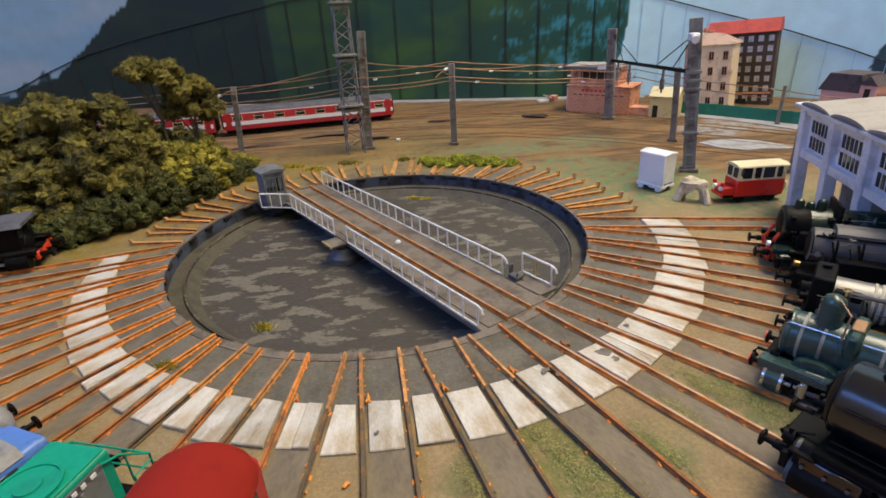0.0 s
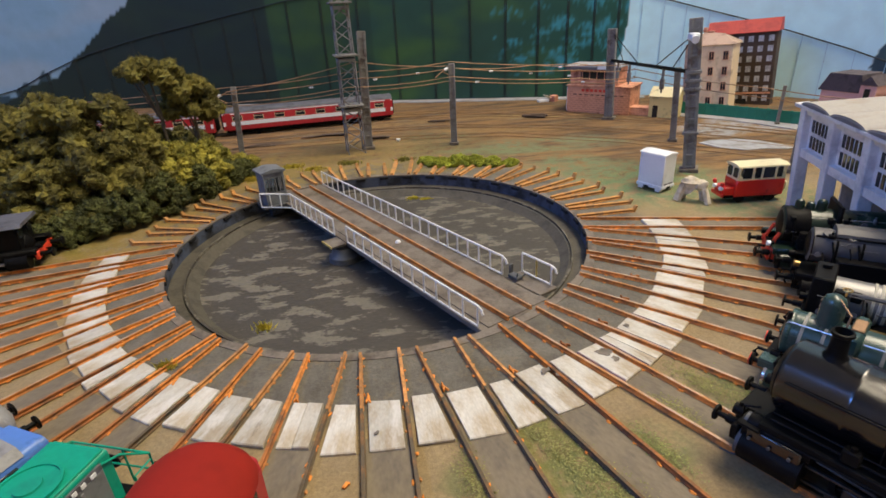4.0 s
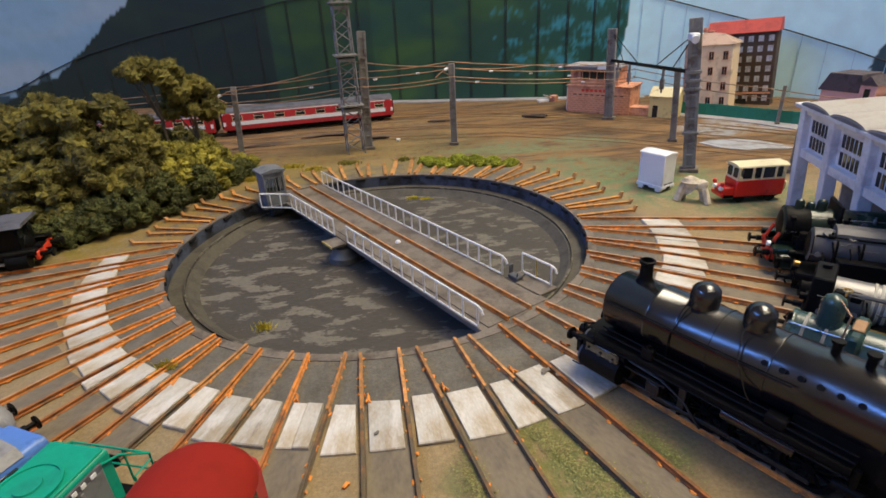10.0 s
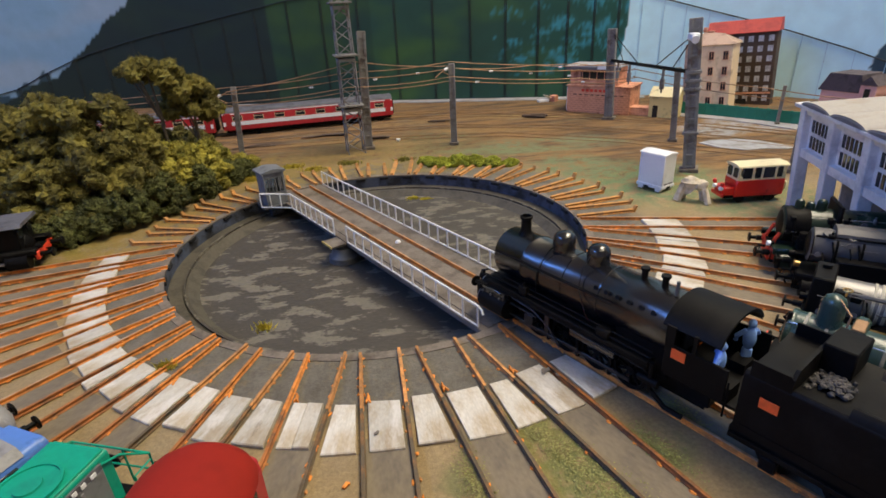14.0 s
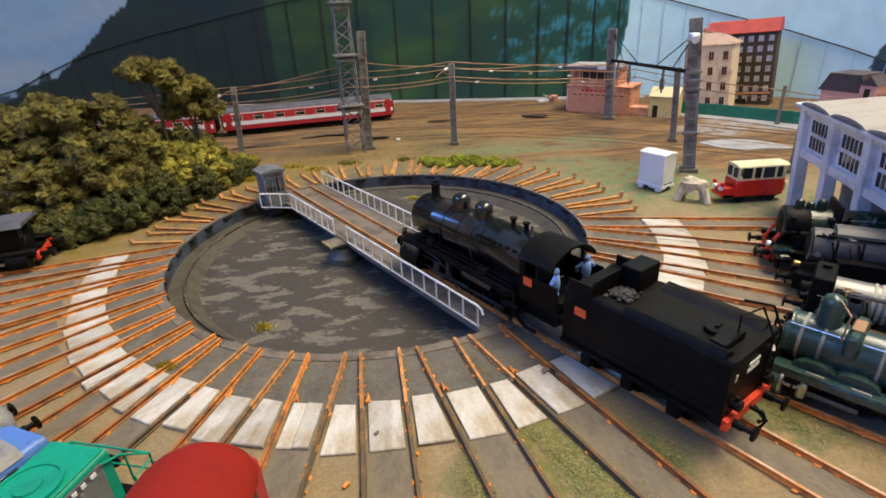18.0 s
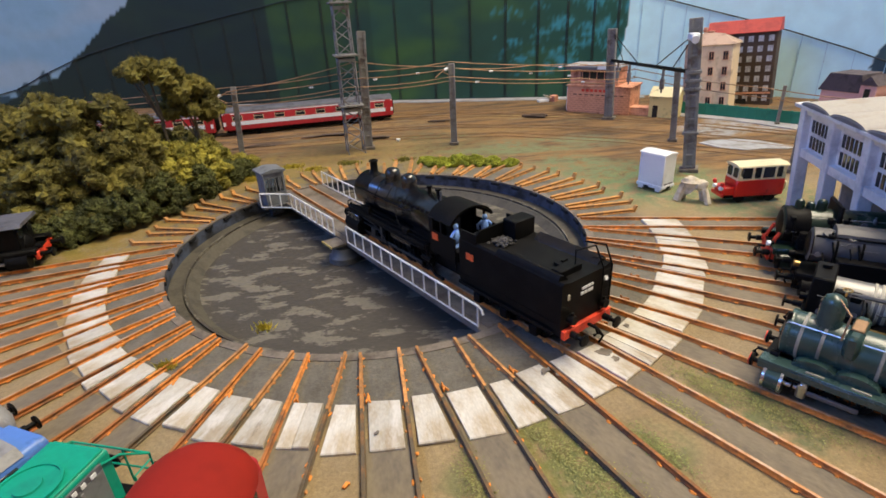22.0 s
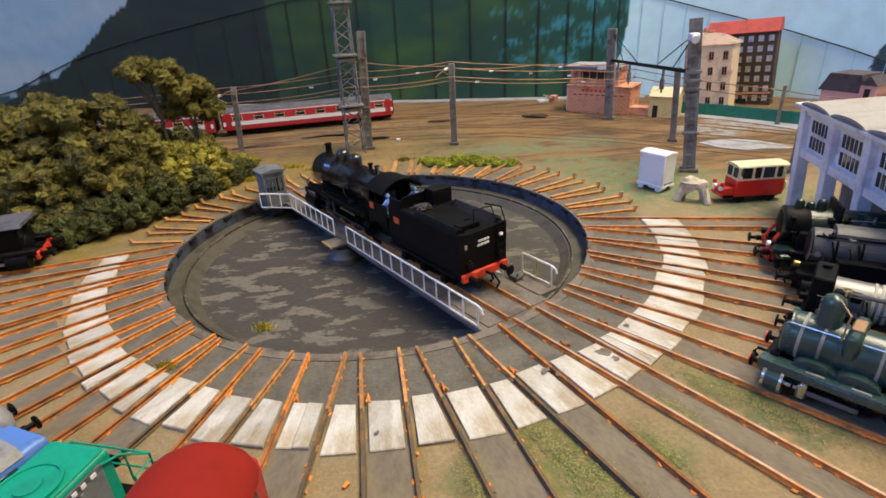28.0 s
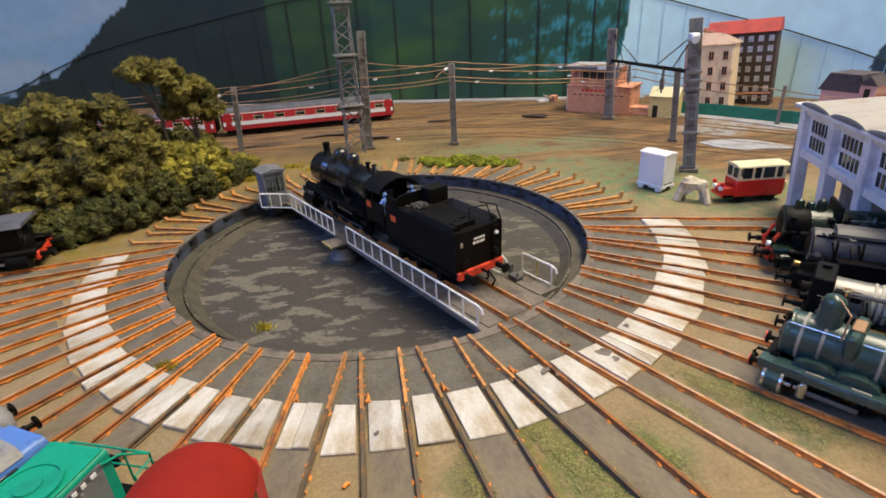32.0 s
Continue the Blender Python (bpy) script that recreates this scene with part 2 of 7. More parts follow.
def on_circle(r, angle):
    return Vector((math.sin(radians(angle)) * r, -math.cos(radians(angle)) * r))


def track_line(i):
    """Foot at the pit rim, direction and turn of a track that crosses the apron."""
    p = on_circle(PIT_R, LOWER[i])
    d = (on_circle(175, LOWER[i] + DRIFT[i]) - p).normalized()
    return p, d, math.degrees(math.atan2(d.x, -d.y))


INNER_R, INNER_C = 155.1, (5.9, 3.1)
OUTER_R, OUTER_C = 170.6, (8.2, -4.1)
BRIDGE_TURN = 30.7


def ground_paint():
    """Ballast, earth and grass on the layout board, by place."""
    ma = bpy.data.materials.new("ballast_earth_and_grass")
    ma.use_nodes = True
    nt = ma.node_tree
    n, l = nt.nodes, nt.links
    bs = n["Principled BSDF"]
    tc = n.new("ShaderNodeTexCoord")

    def tex(scale, detail=4, rough=0.6, stretch=(1, 1, 1)):
        mp = n.new("ShaderNodeMapping")
        mp.inputs["Scale"].default_value = stretch
        l.new(tc.outputs["Object"], mp.inputs[0])
        t = n.new("ShaderNodeTexNoise")
        t.inputs["Scale"].default_value, t.inputs["Detail"].default_value, t.inputs["Roughness"].default_value = 1000 / scale, detail, rough
        l.new(mp.outputs[0], t.inputs[0])
        return t.outputs[0]

    def span(src, a, b, lo=0.0, hi=1.0):
        r = n.new("ShaderNodeMapRange")
        for i, v in enumerate((a, b, lo, hi)):
            r.inputs[i + 1].default_value = v
        l.new(src, r.inputs[0])
        return r.outputs[0]

    def op(kind, a, b):
        q = n.new("ShaderNodeMath")
        q.operation = kind
        for i, v in enumerate((a, b)):
            if isinstance(v, (int, float)):
                q.inputs[i].default_value = v
            else:
                l.new(v, q.inputs[i])
        return q.outputs[0]

    def blend(fac, a, b):
        q = n.new("ShaderNodeMix")
        q.data_type = "RGBA"
        l.new(fac, q.inputs[0])
        for i, v in ((6, a), (7, b)):
            if isinstance(v, tuple):
                q.inputs[i].default_value = (*v, 1)
            else:
                l.new(v, q.inputs[i])
        return q.outputs[2]

    def patch(x, y, r, soft=0.5):
        """A blotchy patch round a place."""
        vm = n.new("ShaderNodeVectorMath")
        vm.operation = "DISTANCE"
        vm.inputs[1].default_value = (x * MM, y * MM, 0)
        l.new(tc.outputs["Object"], vm.inputs[0])
        return op("MULTIPLY", span(vm.outputs["Value"], r * MM, r * MM * soft), span(tex(12, 6, 0.7), 0.40, 0.56))

    dist = n.new("ShaderNodeVectorMath")
    dist.operation = "LENGTH"
    l.new(tc.outputs["Object"], dist.inputs[0])
    fine, mid, big = tex(1.6, 6, 0.75), tex(16, 5), tex(70, 4)
    sand = blend(span(mid, 0.35, 0.7), (0.33, 0.24, 0.115), (0.21, 0.148, 0.07))
    sand = blend(span(big, 0.42, 0.62), sand, (0.27, 0.205, 0.115))
    yard = blend(span(tex(30, 6, 0.7, (0.28, 1.7, 1)), 0.42, 0.60), (0.245, 0.135, 0.048), (0.088, 0.054, 0.028))
    yard = blend(span(tex(40, 5, 0.65, (0.5, 1.5, 1)), 0.56, 0.68), yard, (0.20, 0.155, 0.085))
    sep = n.new("ShaderNodeSeparateXYZ")
    l.new(tc.outputs["Object"], sep.inputs[0])
    far = op("MULTIPLY", span(sep.outputs[1], 20 * MM, 90 * MM), span(dist.outputs["Value"], 160 * MM, 190 * MM))
    col = blend(far, sand, yard)
    concrete = blend(span(mid, 0.36, 0.66), (0.16, 0.147, 0.12), (0.095, 0.085, 0.066))
    concrete = blend(span(tex(9, 6, 0.7), 0.54, 0.72, 0.0, 0.6), concrete, (0.20, 0.145, 0.07))
    col = blend(span(op("ADD", dist.outputs["Value"], op("MULTIPLY", mid, 0.008)), 170 * MM, 158 * MM), col, concrete)
    for x, y, r, c in ((55, -186, 21, (0.17, 0.175, 0.055)), (66, -200, 22, (0.16, 0.165, 0.06)), (47, -172, 14, (0.19, 0.18, 0.06)), (122, -170, 19, (0.14, 0.155, 0.065)), (132, -184, 18, (0.15, 0.15, 0.07)), (84, -186, 15, (0.19, 0.175, 0.08)), (26, -190, 13, (0.19, 0.175, 0.075)),
                       (200, 60, 70, (0.13, 0.185, 0.085)), (158, 112, 48, (0.145, 0.175, 0.085)), (250, 10, 60, (0.15, 0.18, 0.085)),
                       (-165, 32, 55, (0.30, 0.2, 0.045)), (-215, 22, 60, (0.22, 0.17, 0.035)), (-100, 160, 75, (0.26, 0.18, 0.04)), (-135, 75, 60, (0.20, 0.135, 0.045)), (-150, 45, 45, (0.24, 0.165, 0.05)), (-60, 150, 50, (0.20, 0.15, 0.05)), (0, 185, 95, (0.27, 0.19, 0.06)),
                       (120, 190, 40, (0.15, 0.165, 0.085)), (60, 245, 60, (0.14, 0.115, 0.05)), (-40, 225, 70, (0.15, 0.105, 0.04)), (200, 190, 36, (0.15, 0.15, 0.08)), (60, 165, 60, (0.16, 0.135, 0.055))):
        col = blend(patch(x, y, r), col, c)
    def strip(x, y, length, width, turn):
        """A long blotchy band of grass."""
        mp = n.new("ShaderNodeMapping")
        mp.vector_type = "TEXTURE"
        mp.inputs["Location"].default_value = (x * MM, y * MM, 0)
        mp.inputs["Rotation"].default_value = (0, 0, radians(turn))
        mp.inputs["Scale"].default_value = (length * MM, width * MM, 1)
        l.new(tc.outputs["Object"], mp.inputs[0])
        q = n.new("ShaderNodeVectorMath")
        q.operation = "LENGTH"
        l.new(mp.outputs[0], q.inputs[0])
        return op("MULTIPLY", span(q.outputs["Value"], 1.0, 0.6), span(tex(9, 6, 0.7), 0.36, 0.54))

    for x, y, length, width, turn, c in ((122, 178, 75, 15, -10, (0.155, 0.18, 0.085)), (190, 196, 60, 11, -22, (0.16, 0.175, 0.085)), (40, 232, 70, 9, 0, (0.26, 0.175, 0.07)), (-40, 262, 90, 10, 4, (0.27, 0.16, 0.055)), (120, 268, 90, 12, -12, (0.25, 0.15, 0.055)), (160, 330, 90, 12, -22, (0.26, 0.165, 0.06)), (20, 330, 110, 12, 4, (0.24, 0.15, 0.055)), (-60, 200, 80, 12, 4, (0.25, 0.165, 0.05))):
        col = blend(strip(x, y, length, width, turn), col, c)
    for x, y, r, c in ((330, 200, 36, (0.30, 0.29, 0.28)), (385, 215, 50, (0.32, 0.30, 0.29))):
        col = blend(patch(x, y, r, 0.7), col, c)
    hsv = n.new("ShaderNodeHueSaturation")
    l.new(col, hsv.inputs["Color"])
    l.new(span(fine, 0.2, 0.8, 0.62, 1.38), hsv.inputs["Value"])
    l.new(hsv.outputs[0], bs.inputs["Base Color"])
    bs.inputs["Roughness"].default_value = 0.93
    bp = n.new("ShaderNodeBump")
    bp.inputs["Strength"].default_value, bp.inputs["Distance"].default_value = 0.55, 0.0010
    l.new(fine, bp.inputs["Height"])
    l.new(bp.outputs[0], bs.inputs["Normal"])
    return ma


GROUND = ground_paint()


def build_ground():
    """The board with the round hole of the pit."""
    rings = [PIT_R + 2.0, 135, 150, 165, 185, 220, 270, 340, 430, 560, 720, 900, 1180]
    n = 120
    vs, fs = [], []
    for k, r in enumerate(rings):
        for i in range(n):
            a = 2 * math.pi * i / n
            x, y = r * math.cos(a), r * math.sin(a)
            z = 0.0
            if 175 < r < 900:
                z = -0.3 + 1.2 * noise.noise(Vector((x * 0.02, y * 0.02, 3)))
                z = min(z, 0.0)
            vs.append((x, y, z))
    for k in range(len(rings) - 1):
        fs += [(k * n + i, k * n + (i + 1) % n, (k + 1) * n + (i + 1) % n, (k + 1) * n + i) for i in range(n)]
    solid("ground", Geo().add(vs, fs), GROUND, at(0, 0), "brown sanded layout ground with moss patches and grime", kind="structure")


build_ground()

LEDGE = surface("dusty_brown_grey_pit_ledge", (0.082, 0.073, 0.055), 0.8, 0.0, 0.3, 2.0, 14, (0.055, 0.049, 0.04), 0.4, 0.3)
pit = tagged(thing("turntable_pit", at(0, 0), "sunken round concrete turntable pit with dark wall", "pit"), kind="structure")
part("pit_wall", Geo().lathe([(PIT_R + 2.2, 0.05), (PIT_R, 0.05), (PIT_R, PIT_LEDGE - 0.5)], 160), PITWALL, pit)
part("pit_ledge", Geo().lathe([(PIT_R + 0.1, PIT_LEDGE), (112.2, PIT_LEDGE - 0.3), (111.6, PIT_LEDGE - 0.9), (107.2, PIT_FLOOR)], 160), LEDGE, pit)
part("pit_floor", Geo().lathe([(0.01, PIT_FLOOR - 0.2), (40, PIT_FLOOR - 0.2), (80, PIT_FLOOR - 0.1), (109, PIT_FLOOR)], 96), PITFLOOR, pit)
part("ring_rail", Geo().lathe([(113.4, PIT_LEDGE - 0.4), (113.4, PIT_LEDGE + 1.0), (114.4, PIT_LEDGE + 1.0), (114.4, PIT_LEDGE - 0.4)], 120), PITFLOOR, pit)
part("rim", Geo().lathe([(PIT_R - 0.3, -0.6), (PIT_R - 0.3, 0.35), (PIT_R + 4.2, 0.35), (PIT_R + 4.2, -0.4)], 160), DECK, pit)
NOTCH = surface("black_recess", (0.006, 0.006, 0.007), 0.8)
notch = Geo().box(0, 0, 0, 1.6, 7.2, 2.0, 0.2).mesh("rim_slot", NOTCH)
for i in range(40):
    a = -90 + BRIDGE_TURN + 4.6 + 9 * i
    part("rim_slot", notch, None, pit, m=at((PIT_R - 0.4) * math.cos(radians(a)), (PIT_R - 0.4) * math.sin(radians(a)), -1.7, a))


# ---- tracks ----
def rail_geo(a, b, hook):
    """One rail along x from a to b; a stub rail ends in an upturned hook."""
    g = Geo()
    g.prism([(-0.75, 0), (0.75, 0), (0.75, 0.35), (0.32, 0.6), (0.32, 1.35), (0.55, 1.5), (0.55, 1.9), (-0.55, 1.9), (-0.55, 1.5), (-0.32, 1.35), (-0.32, 0.6), (-0.75, 0.35)], a, b)
    if hook:
        g.prism([(-0.6, 0), (0.6, 0), (0.6, 1.9), (-0.6, 1.9)], b, b + 1.2)
        g.add([(-0.6, b - 1, 0.6), (0.6, b - 1, 0.6), (0.6, b + 1.3, 1), (-0.6, b + 1.3, 1), (-0.5, b + 2.6, hook), (0.5, b + 2.6, hook), (0.5, b + 1.2, hook), (-0.5, b + 1.2, hook)],
              [(0, 1, 2, 3), (3, 2, 5, 4), (4, 5, 6, 7), (7, 6, 1, 0), (0, 3, 4, 7), (1, 6, 5, 2)])
    return g


ORANGE = surface("orange_rust_flake", (0.86, 0.30, 0.05), 0.9, 0.0, 0.3, 1.2, 6, (0.55, 0.19, 0.045), 0.4, 0.3)
CLIPS = [Geo().ball(0, 0, 0, w, h, z, 7, 0.9, k).mesh('rail_clip', ORANGE if k % 3 else DULLRUST, 0) for k, (w, h, z) in enumerate(((0.5, 0.7, 0.45), (0.6, 0.9, 0.4), (0.4, 0.6, 0.5), (0.7, 0.55, 0.35), (0.45, 1.2, 0.4), (0.4, 0.8, 0.45)))]


GRIME = surface("grimy_dark_rail", (0.115, 0.085, 0.05), 0.8, 0.1, 0.3, 1.2, 9, (0.24, 0.12, 0.045), 0.36, 0.3, 0.2)
TANRUST = surface("tan_rust_stub_rail", (0.47, 0.225, 0.062), 0.9, 0.0, 0.35, 1.4, 8, (0.24, 0.15, 0.08), 0.45, 0.3, 0.25)
BROWNRUST = surface("red_brown_rail", (0.36, 0.125, 0.03), 0.75, 0.1, 0.3, 1.2, 9, (0.15, 0.075, 0.035), 0.42, 0.3, 0.2)
HORN = Geo().box(0, 0, 0.8, 1.0, 3.0, 1.5, 0.3).box(-0.6, 1.9, 1.2, 0.6, 1.9, 1.1, 0.2, rz=16).box(0.6, 1.7, 1.0, 0.6, 1.5, 1.2, 0.2, rz=-12).box(0.1, -1.0, 1.8, 0.6, 0.9, 0.8, 0.2).mesh("end_bracket", RUST)
DARKHORN = HORN.copy()
DARKHORN.materials[0] = BROWNRUST


def build_track(foot, angle, r0, r1, stub, rng, half=GAUGE, outer=(None, None)):
    """A track that runs outward from its foot, turned by angle from straight down in the plan."""
    t = thing("track", at(foot.x, foot.y, 0, angle + 180), "short rusty stub track at the pit rim" if stub else "rusty orange radial track with worn bright rail heads", "track", "tracks round the turntable")
    for s, far in zip((1, -1), outer):
        hook = rng.uniform(3.0, 5.0) if stub else 0
        end = r1 + rng.uniform(-3, 3)
        if stub:
            part("rail", rail_geo(r0, end, hook), TANRUST, t, m=at(s * half, 0, 0.0) @ Matrix.Diagonal((2.3, 1, 1, 1)))
        else:
            far = far or RUST
            part("rail", rail_geo(r0, 33, 0), DULLRUST if far is GRIME else RUST, t, m=at(s * half, 0, 0.0))
            part("rail", rail_geo(33.2, end, 0), far, t, m=at(s * half, 0, 0.0))
            if far is RUST:
                part("rail_head", Geo().box(s * half, (r0 + end) / 2, 1.93, 0.96, end - r0 - 1, 0.14), STEEL, t, "worn pale steel")
        y = r0 + 3
        while y < end - 2:
            for q in (-1, 1):
                if rng.random() < (0.5 if 26 > y or y > 52 else 0.1):
                    part("rail_clip", rng.choice(CLIPS), None, t, m=at(s * half + q * 1.15, y + rng.uniform(-0.8, 0.8), 0.3, rng.uniform(-15, 15)))
            y += 5.2
        if not stub and s > 0:
            part("end_bracket", HORN if angle < 30 else DARKHORN, None, t, "rusty orange bracket", m=at(s * half - 2.4, rng.uniform(25.5, 28), 0, rng.uniform(-14, 14)))
    if not stub:
        part("track_bed", Geo().box(0, 46 + 112, 0.05, 2 * half - 1.8, 224, 0.3), OILBED, t, "oil-stained grey bed between the rails")
    return t


OUTER_RAILS = {5: (RUST, BROWNRUST), 6: (BROWNRUST, BROWNRUST), 7: (BROWNRUST, GRIME), 8: (BROWNRUST, GRIME), 9: (BROWNRUST, GRIME), 10: (GRIME, GRIME), 11: (GRIME, GRIME), 12: (GRIME, BROWNRUST)}
rng = random.Random(4)
for i in range(20):
    # the track's local y axis points outward
    foot, way, turn_ = track_line(i)
    build_track(foot, turn_, 0.4, 275, False, rng, SPREAD[i], OUTER_RAILS.get(i, (None, None)))
for a in UPPER:
    build_track(Vector((0, 0)), a, PIT_R + 0.5, (163 if a < 180 else 152) + rng.uniform(-1, 1), True, rng)


# ---- the pale apron of slabs between the rails ----
def build_apron():
    apron = tagged(thing("slab_apron", at(0, 0), "ring of pale weathered concrete slabs laid between the rails", "paving"), kind="structure")
    lines = []
    for i in range(20):
        for s in (-1, 1):
            lines.append((i, s * SPREAD[i]))

    def meet(a, off, c, r):
        """Where a rail line, off to its side, crosses a circle."""
        foot, d, _ = track_line(a)
        q = foot + Vector((-d.y, d.x)) * off - Vector(c)
        b = q.dot(d)
        k = -b + math.sqrt(b * b - q.length_squared + r * r)
        return q + k * d + Vector(c)

    r_ = random.Random(9)
    for (a, o), (b, p) in zip(lines, lines[1:]):
        cuts = [0.0, 1.0] if r_.random() < 0.75 else [0.0, r_.uniform(0.4, 0.6), 1.0]
        ri, ro = INNER_R + r_.uniform(-1.2, 1.0), OUTER_R + r_.uniform(-1.0, 1.4)
        i0, i1 = meet(a, o + 2.1, INNER_C, ri), meet(b, p - 2.1, INNER_C, ri + r_.uniform(-0.8, 0.8))
        o0, o1 = meet(a, o + 2.1, OUTER_C, ro), meet(b, p - 2.1, OUTER_C, ro + r_.uniform(-0.8, 0.8))
        for u, w in zip(cuts, cuts[1:]):
            u2, w2 = u + (0.03 if u > 0 else 0), w
            q = [i0.lerp(i1, u2), o0.lerp(o1, u2), o0.lerp(o1, w2), i0.lerp(i1, w2)]
            top = 1.25 + r_.uniform(-0.25, 0.35)
            mid = sum((x for x in q), Vector((0, 0))) / 4
            loc = [(x - mid) for x in q]
            g = Geo()
            k = len(loc)
            low = [(x.x, x.y, 0.0) for x in loc]
            edge = [(x.x, x.y, top - 0.35) for x in loc]
            cap = [(x.x * 0.965, x.y * 0.965, top) for x in loc]
            fs = [(i, (i + 1) % k, k + (i + 1) % k, k + i) for i in range(k)] + [(k + i, k + (i + 1) % k, 2 * k + (i + 1) % k, 2 * k + i) for i in range(k)] + [(8, 9, 10, 11)]
            ang = math.degrees(math.atan2(mid.x, -mid.y))
            g.add(low + edge + cap, fs, Matrix.Rotation(radians(-ang), 4, "Z"))
            part("slab", g, SLAB, apron, m=at(mid.x, mid.y, 0, ang), smooth=0)


build_apron()


def flake(x, y, z, r, seed):
    """A dark patch where the pale coat has come off a slab."""
    rf = random.Random(seed)
    poly = [(math.cos(a) * r * rf.uniform(0.45, 1.2), math.sin(a) * r * rf.uniform(0.35, 0.9)) for a in np.linspace(0, 2 * math.pi, 15)[:-1]]
    solid("bare_patch", Geo().plate(poly, 0, 0.12), DECK, at(x, y, z, rf.uniform(0, 180)), "dark bare patch on a chipped slab", kind="structure")


for i, (x, y, r) in enumerate(((85, -139, 3.4), (88, -143.5, 2.2), (60, -146, 2.4), (64, -149, 1.6), (101, -123, 1.8), (-2, -168, 1.2))):
    flake(x, y, 1.62, r, i)
# ---- the turntable bridge; local y runs outward along its track, x to the far side ----
CABGREY = surface("slate_grey_cabin_paint", (0.16, 0.17, 0.185), 0.6, 0, 0.15, 1.5, 10, None, 0.3, 0.08)


def build_bridge():
    b = thing("turntable_bridge", at(-1.2, -0.6, 0, BRIDGE_TURN + 180), "long grey turntable bridge with white railings and rusty rails", "turntable")
    n, f = 21.5, -19.0
    # decks: local x is mirrored by the half turn, so the side that faces the camera is +x
    part("deck", Geo().box(0.9, 0, -1.2, 40.6, 243, 2.4, 0.3), DECK, b)
    for x in (-13.5, 14.5):
        part("girder", Geo().box(x, 0, -5.6, 2.2, 232, 6.4, 0.3), PITWALL, b, "black steel girder")
    for k in range(22):
        part("deck_bracket", Geo().prism([(0, 0), (6, 0), (0.5, -4)], -0.5, 0.5, Matrix.Translation((15.5, -112 + k * 10.6, -2.4))), GREYMETAL, b)
    for s in (-1, 1):
        part("rail", rail_geo(-121, 121, 0), RUST, b, m=at(s * GAUGE, 0, 0))
        part("rail_head", Geo().box(s * GAUGE, 0, 1.93, 0.7, 241, 0.14), STEEL, b, "worn brown steel")
        part("guard_plate", Geo().box(s * 13.4, 0, 0.3, 8.4, 240, 0.6, 0.15), DECK, b)
    part("centre_plate", Geo().box(0, 0, 0.2, 11.4, 240, 0.4, 0.1), DECK, b)
    # railing towards the camera: a long stretch, a gap for the steps, a shorter stretch to the cabin
    def stretch(x0, y0, x1, y1, count, h=10.5, nose=True, yellow=-1):
        a, c = Vector((x0, y0, 0.6)), Vector((x1, y1, 0.6))
        up_ = Vector((0, 0, h))
        d = (c - a).normalized()
        tops = [a + up_, c + up_]
        if nose:
            tops = tops + [c + d * 2.6 + up_ * 0.9, c + d * 3.4 + up_ * 0.72]
        part("hand_rail", Geo().tube(tops, 0.55, 6), RAILWHITE, b)
        part("foot_rail", Geo().tube([a + Vector((0, 0, 0.5)), c + Vector((0, 0, 0.5))], 0.42, 6), RAILWHITE, b)
        for i in range(count):
            p = a.lerp(c, i / (count - 1))
            part("post", Geo().box(p.x, p.y, 0.6 + h / 2, 0.7, 0.7, h, 0.1), YELLOW if i == yellow else RAILWHITE, b, "yellow post" if i == yellow else "")

    stretch(n, -1.5, n - 0.6, 117, 13)
    stretch(n + 0.6, -17.5, n + 1.6, -83, 9, nose=False)
    stretch(n + 1.6, -83, n + 17.5, -99.5, 4, nose=False)
    stretch(f + 2.0, -118, f, 89, 24)
    stretch(-29, 93, -29, 112.5, 3, yellow=1)
    part("lever_platform", Geo().box(-24.5, 103, -0.8, 13, 24, 1.6, 0.2), DECK, b)
    # landing with a yellow edge and the drum of the pivot below
    part("landing", Geo().box(26.5, -9.5, -0.6, 9.5, 13, 1.0, 0.15), DECK, b)
    part("landing_edge", Geo().box(31.4, -9.5, -0.45, 0.7, 13.2, 1.3, 0.1), YELLOW, b, "yellow painted edge")
    part("pivot_drum", Geo().lathe([(0.1, -4.0), (6.5, -4.0), (7.0, -5.0), (7.6, -8.0), (9.4, -9.6), (9.8, -12.9), (0.1, -12.9)], 24, Matrix.Translation((21, -9, 0))), GREYMETAL, b)
    # lever frame at the far end
    part("lever_frame", Geo().box(-22, 95.5, 1.4, 4.6, 6.5, 1.6, 0.3).box(-22.6, 91.5, 3.6, 2.2, 1.2, 6.0, 0.3).tube([(-21, 97, 1), (-20, 99, 5)], 0.35).tube([(-23, 98, 1), (-24, 100.5, 4)], 0.35), GREYMETAL, b)
    # cabin
    cx, cy, top = 26.5, -108.5, 23.5
    cab = part("cabin_floor", Geo().box(cx + 1, cy, -0.8, 20, 19, 1.6, 0.2), GREYMETAL, b)
    part("cabin_wall", Geo().box(cx, cy + 7, 4.4, 15, 0.9, 8.8, 0.1), CABGREY, cab, "grey lower wall")
    part("cabin_wall", Geo().box(cx - 7.2, cy, 4.4, 0.9, 14, 8.8, 0.1), CABGREY, cab)
    part("cabin_wall", Geo().box(cx + 7.2, cy, top / 2, 0.9, 14, top, 0.1), CABGREY, cab)
    part("cabin_wall", Geo().box(cx, cy - 7, top / 2, 15, 0.9, top, 0.1), CABGREY, cab)
    for x, y in ((cx - 6.8, cy + 7), (cx + 6.8, cy + 7), (cx - 7.2, cy - 6)):
        part("corner_post", Geo().box(x, y, top / 2, 1.6, 1.6, top, 0.1), CABGREY, cab)
